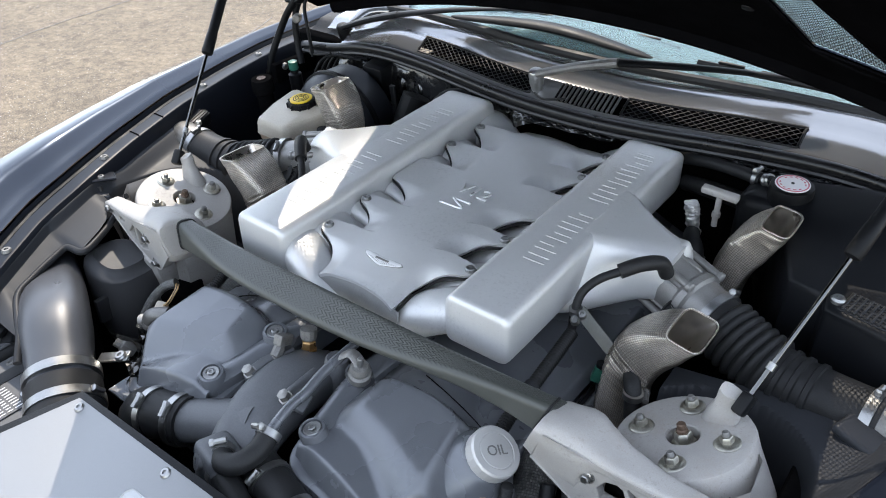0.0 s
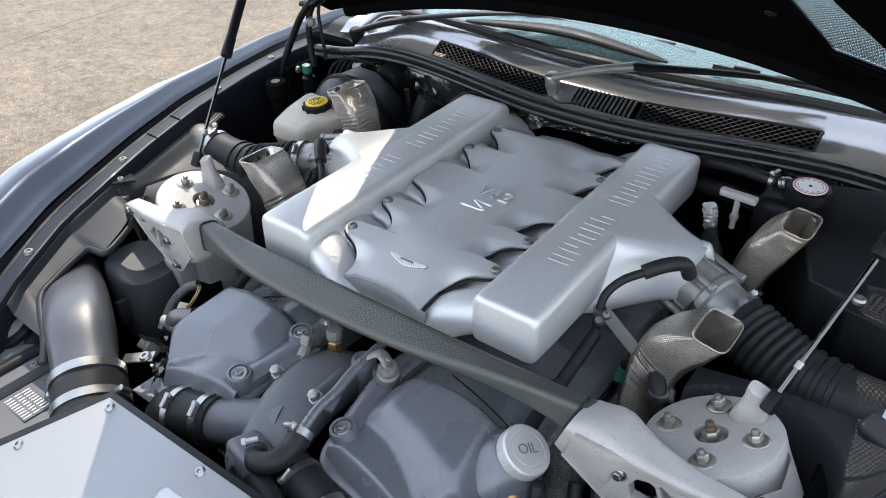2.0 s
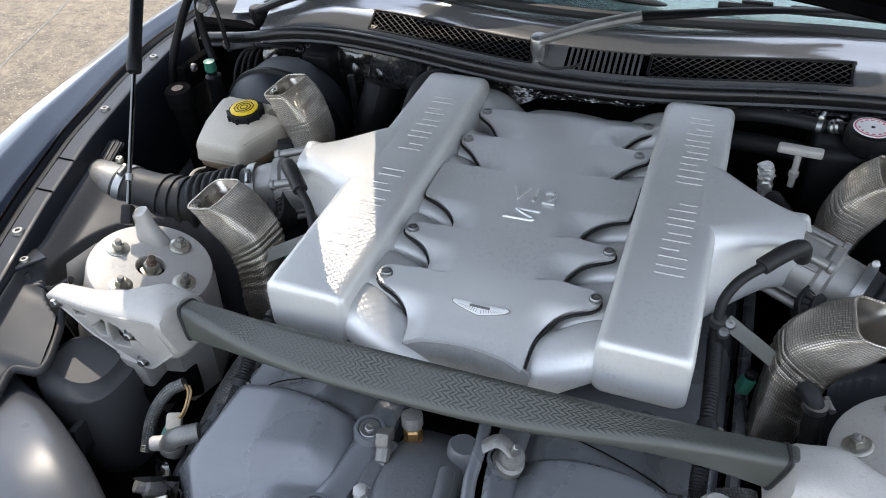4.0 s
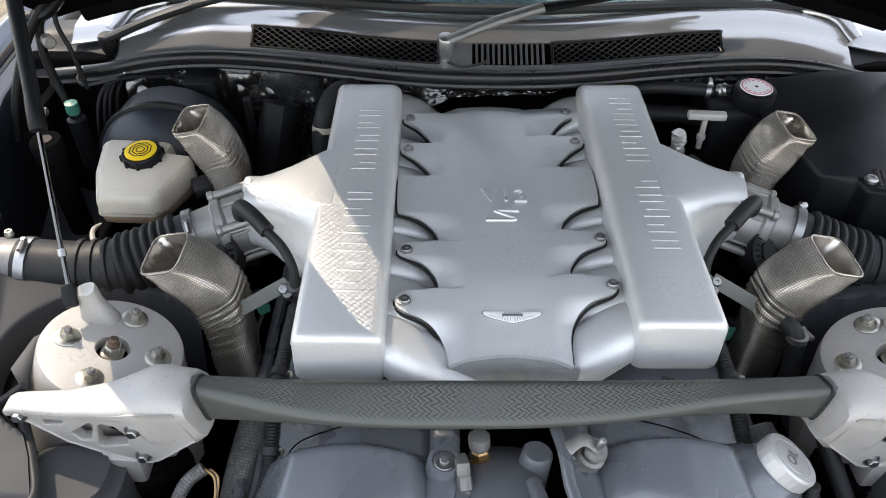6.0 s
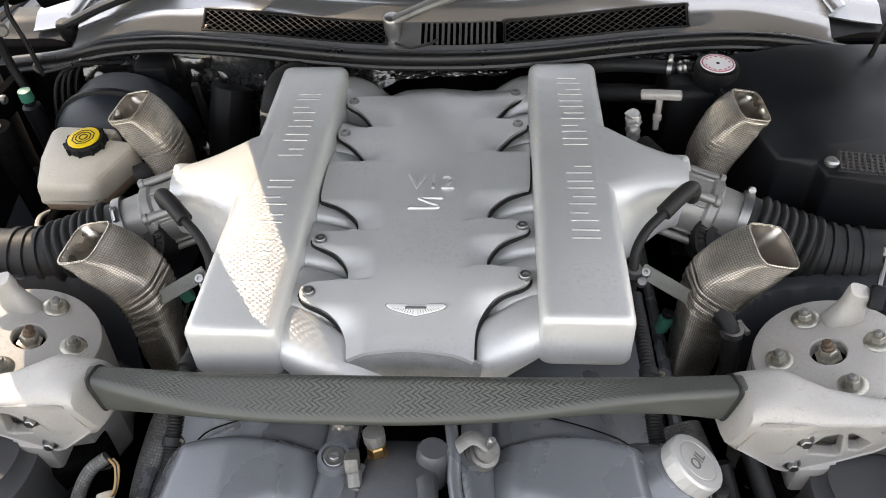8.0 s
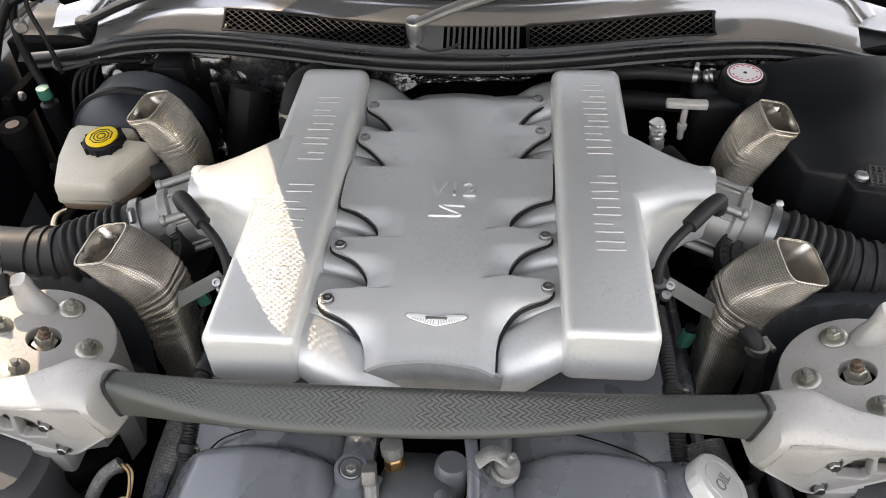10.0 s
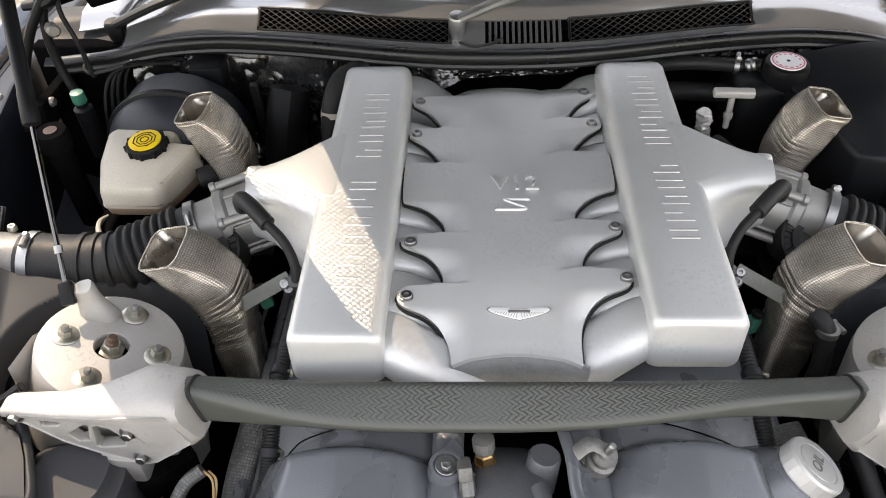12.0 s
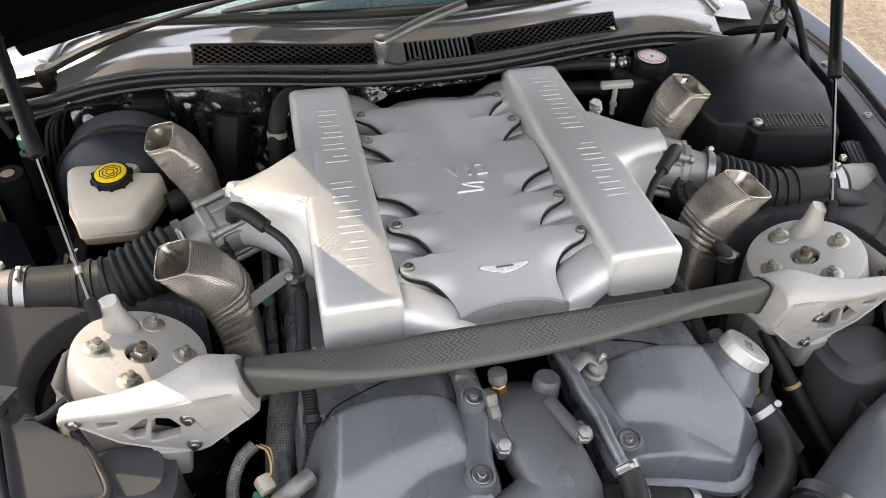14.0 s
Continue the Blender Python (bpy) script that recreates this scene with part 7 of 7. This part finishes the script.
solo("woven_sleeve", tube([(-0.322, 0.00, -0.105), (-0.332, -0.06, -0.118), (-0.343, -0.13, -0.155), (-0.338, -0.20, -0.195)], 0.021, 20, 30, flat=0.7), FOILMESH, "dark woven heat sleeve under the strut brace", "heat sleeve", "woven sleeves")

for s in (-1, 1):
    bx = thing("resonator_box", (s * 0.515, -0.155, -0.25), "dark grey rounded moulded housing below the strut bracket", "air box", "resonator boxes")
    part("moulding", tube([(s * 0.52, -0.125, -0.30), (s * 0.518, -0.150, -0.20), (s * 0.526, -0.150, -0.105), (s * 0.520, -0.148, -0.070)], lambda t: 0.058 - 0.018 * sm(0.75, 1, t), 24, 24, up=(0, 1, 0), power=2.8), GREYMID, bx, "", 60)
    part("strap", lathe([(0.0575, -0.006), (0.0600, -0.006), (0.0600, 0.006), (0.0575, 0.006)], 32, aim((s * 0.5215, -0.140, -0.200), (0, -0.12, 1))), RUBBER, bx, "black retaining strap")
    cap_screw(bx, (s * 0.500, -0.190, -0.096), (0, -0.6, 0.8), 0.005, "screw", CASTDARK)
loom = thing("sensor_loom", (-0.38, -0.17, -0.12), "taped sensor loom with yellow wires and a pale connector", "wiring loom")
part("taped_lead", tube([(-0.368, -0.135, -0.078), (-0.388, -0.150, -0.088), (-0.402, -0.175, -0.115), (-0.400, -0.205, -0.15)], 0.0085, 12, 24), FOILMESH, loom, "glossy braided lead")
for k, mt in enumerate((TAN, PLASTIC, TAN)):
    part("wire", tube([(-0.366 + 0.003 * k, -0.137, -0.078), (-0.352 + 0.002 * k, -0.150, -0.078), (-0.350, -0.172, -0.092 - 0.002 * k), (-0.362, -0.180, -0.10)], 0.0016, 6, 16), mt if k != 1 else RUBBER, loom)
part("connector", rbox((0.020, 0.024, 0.020), pose(-0.360, -0.180, -0.105, 20, 10, 30), 0.004, 2), WHITEPL, loom, "cream plastic connector")
part("green_plug", rbox((0.018, 0.026, 0.016), pose(-0.368, -0.190, -0.125, 20, 10, 10), 0.003, 2), GREEN, loom, "green plug")
hs = thing("heat_shield_plate", (-0.36, -0.20, -0.15), "crumpled silver foil heat shield beside the valve cover", "heat shield")


def crumpled(u, v):
    a = Vector((-0.352, -0.236, -0.128)).lerp(Vector((-0.262, -0.302, -0.116)), u)
    p = a + Vector((0.012, 0.016, 0.022)) * (v - 0.5) * 1.3
    return p + noise.noise_vector(p * 75) * 0.010


part("plate", thicken(grid(crumpled, 40, 14), 0.0012), DIMFOIL, hs)
part("stub", lathe([(0.006, 0), (0.010, 0.004), (0.010, 0.020), (0.007, 0.024), (0, 0.024)], 14, aim((-0.352, -0.205, -0.112), (-0.8, -0.5, 0.15))), CAST, hs, "pale cast stub")
for s, x, y, z in ((1, 0.335, 0.110, -0.085), (-1, -0.338, 0.112, -0.040)):
    gp = thing("lambda_plug", (x, y, z), "small green sensor plug in the dark beside the engine", "plug", "sensor plugs")
    part("shell", rbox((0.018, 0.016, 0.028), pose(x, y, z, 0, s * 14, 20), 0.004, 2), GREEN, gp)
    part("collar", lathe([(0.008, 0), (0.0085, 0.006), (0.006, 0.008)], 14, aim((x + s * 0.003, y, z + 0.016), (s * 0.2, 0.1, 1))), PLASTIC, gp)
    part("lead", tube([(x, y, z - 0.016), (x + s * 0.012, y - 0.02, z - 0.05), (x + s * 0.01, y - 0.03, z - 0.10)], 0.003, 6, 12), RUBBER, gp)

# ---- back corner clutter ----
wc = thing("filler_cap", (-0.735, 0.415, 0.0), "small black filler neck with a faded red cap mark", "cap")
part("neck", lathe([(0.020, -0.16), (0.020, 0.0), (0.026, 0.004), (0.027, 0.03), (0.024, 0.038), (0, 0.038)], 20, aim((-0.732, 0.408, 0.012), (0, -0.1, 1))), NEARBLACK, wc)
part("mark", lathe([(0.011, 0.037), (0.011, 0.0395), (0, 0.0395)], 16, aim((-0.732, 0.408, 0.012), (0, -0.1, 1))), RED, wc, "faded red mark")
gc = thing("service_valve", (-0.735, 0.52, 0.02), "black service valve with a small green cap", "valve")
part("stem", lathe([(0.016, -0.10), (0.016, 0.0), (0.010, 0.004), (0.010, 0.014)], 14, aim((-0.72, 0.50, 0.035), (0, -0.1, 1))), PLASTIC, gc)
part("cap", lathe([(0.011, 0.012), (0.012, 0.014), (0.011, 0.032), (0, 0.034)], 14, aim((-0.72, 0.50, 0.035), (0, -0.1, 1))), GREEN, gc, "pale green cap")
rh = thing("heater_hose", (-0.29, 0.5, 0.0), "upright black heater hose with a cream tape band", "hose", "heater hoses")
part("pipe", tube([(-0.300, 0.470, -0.12), (-0.296, 0.486, -0.03), (-0.290, 0.500, 0.035), (-0.272, 0.530, 0.070), (-0.235, 0.560, 0.075)], 0.017, 14, 30), RUBBER, rh)
part("tape_band", lathe([(0.0172, -0.005), (0.0185, -0.005), (0.0185, 0.005), (0.0172, 0.005)], 16, aim((-0.2915, 0.497, 0.022), (0.1, 0.2, 1))), WHITEPL, rh)
bp = thing("scuttle_drain", (-0.38, 0.54, 0.0), "wide black drain duct below the scuttle", "duct")
part("pipe", tube([(-0.392, 0.500, -0.12), (-0.380, 0.520, -0.02), (-0.368, 0.545, 0.045)], 0.032, 16, 16, power=3), PLASTIC, bp)
part("strap", rbox((0.014, 0.01, 0.13), pose(-0.425, 0.535, 0.0, 8, 0, 0), 0.002, 1), PLASTIC, bp)


def foil_wall(u, v):
    x = -0.66 + 0.40 * u
    z = 0.075 - 0.20 * v
    w = noise.noise(Vector((x * 22, z * 7, 3)))
    w2 = 1 - 3 * abs(noise.noise(Vector((x * 30 + z * 12, z * 26 - x * 10, 8))))
    return Vector((x, 0.600 + 0.016 * w + 0.0035 * w2 - 0.02 * v, z))


solo("bulkhead_foil", thicken(grid(foil_wall, 140, 70), 0.0015), DIMFOIL, "crumpled silver foil lining the bulkhead", "heat shield")
for k, (x, y) in enumerate(((-0.705, 0.545), (-0.700, 0.56), (-0.690, 0.57), (-0.712, 0.53))):
    bpipe = thing("brake_line", (x, y, -0.05), "black-coated brake line along the bulkhead", "pipe", "brake lines")
    part("line", tube([(x, y, -0.14), (x + 0.004, y + 0.005, -0.03), (x + 0.015, y + 0.03, 0.045), (x + 0.05, y + 0.05, 0.07), (x + 0.14, y + 0.055, 0.075)], 0.0035, 8, 24), PLASTIC, bpipe)
for s in (-1,):
    hook = thing("seal_clip", (-0.70, 0.585, 0.09), "black wire loop at the end of the seal", "clip")
    part("loop", tube([(-0.70, 0.592, 0.082), (-0.722, 0.585, 0.082), (-0.732, 0.572, 0.075), (-0.722, 0.562, 0.068), (-0.70, 0.562, 0.070), (-0.66, 0.570, 0.078)], 0.0035, 8, 28), RUBBER, hook)
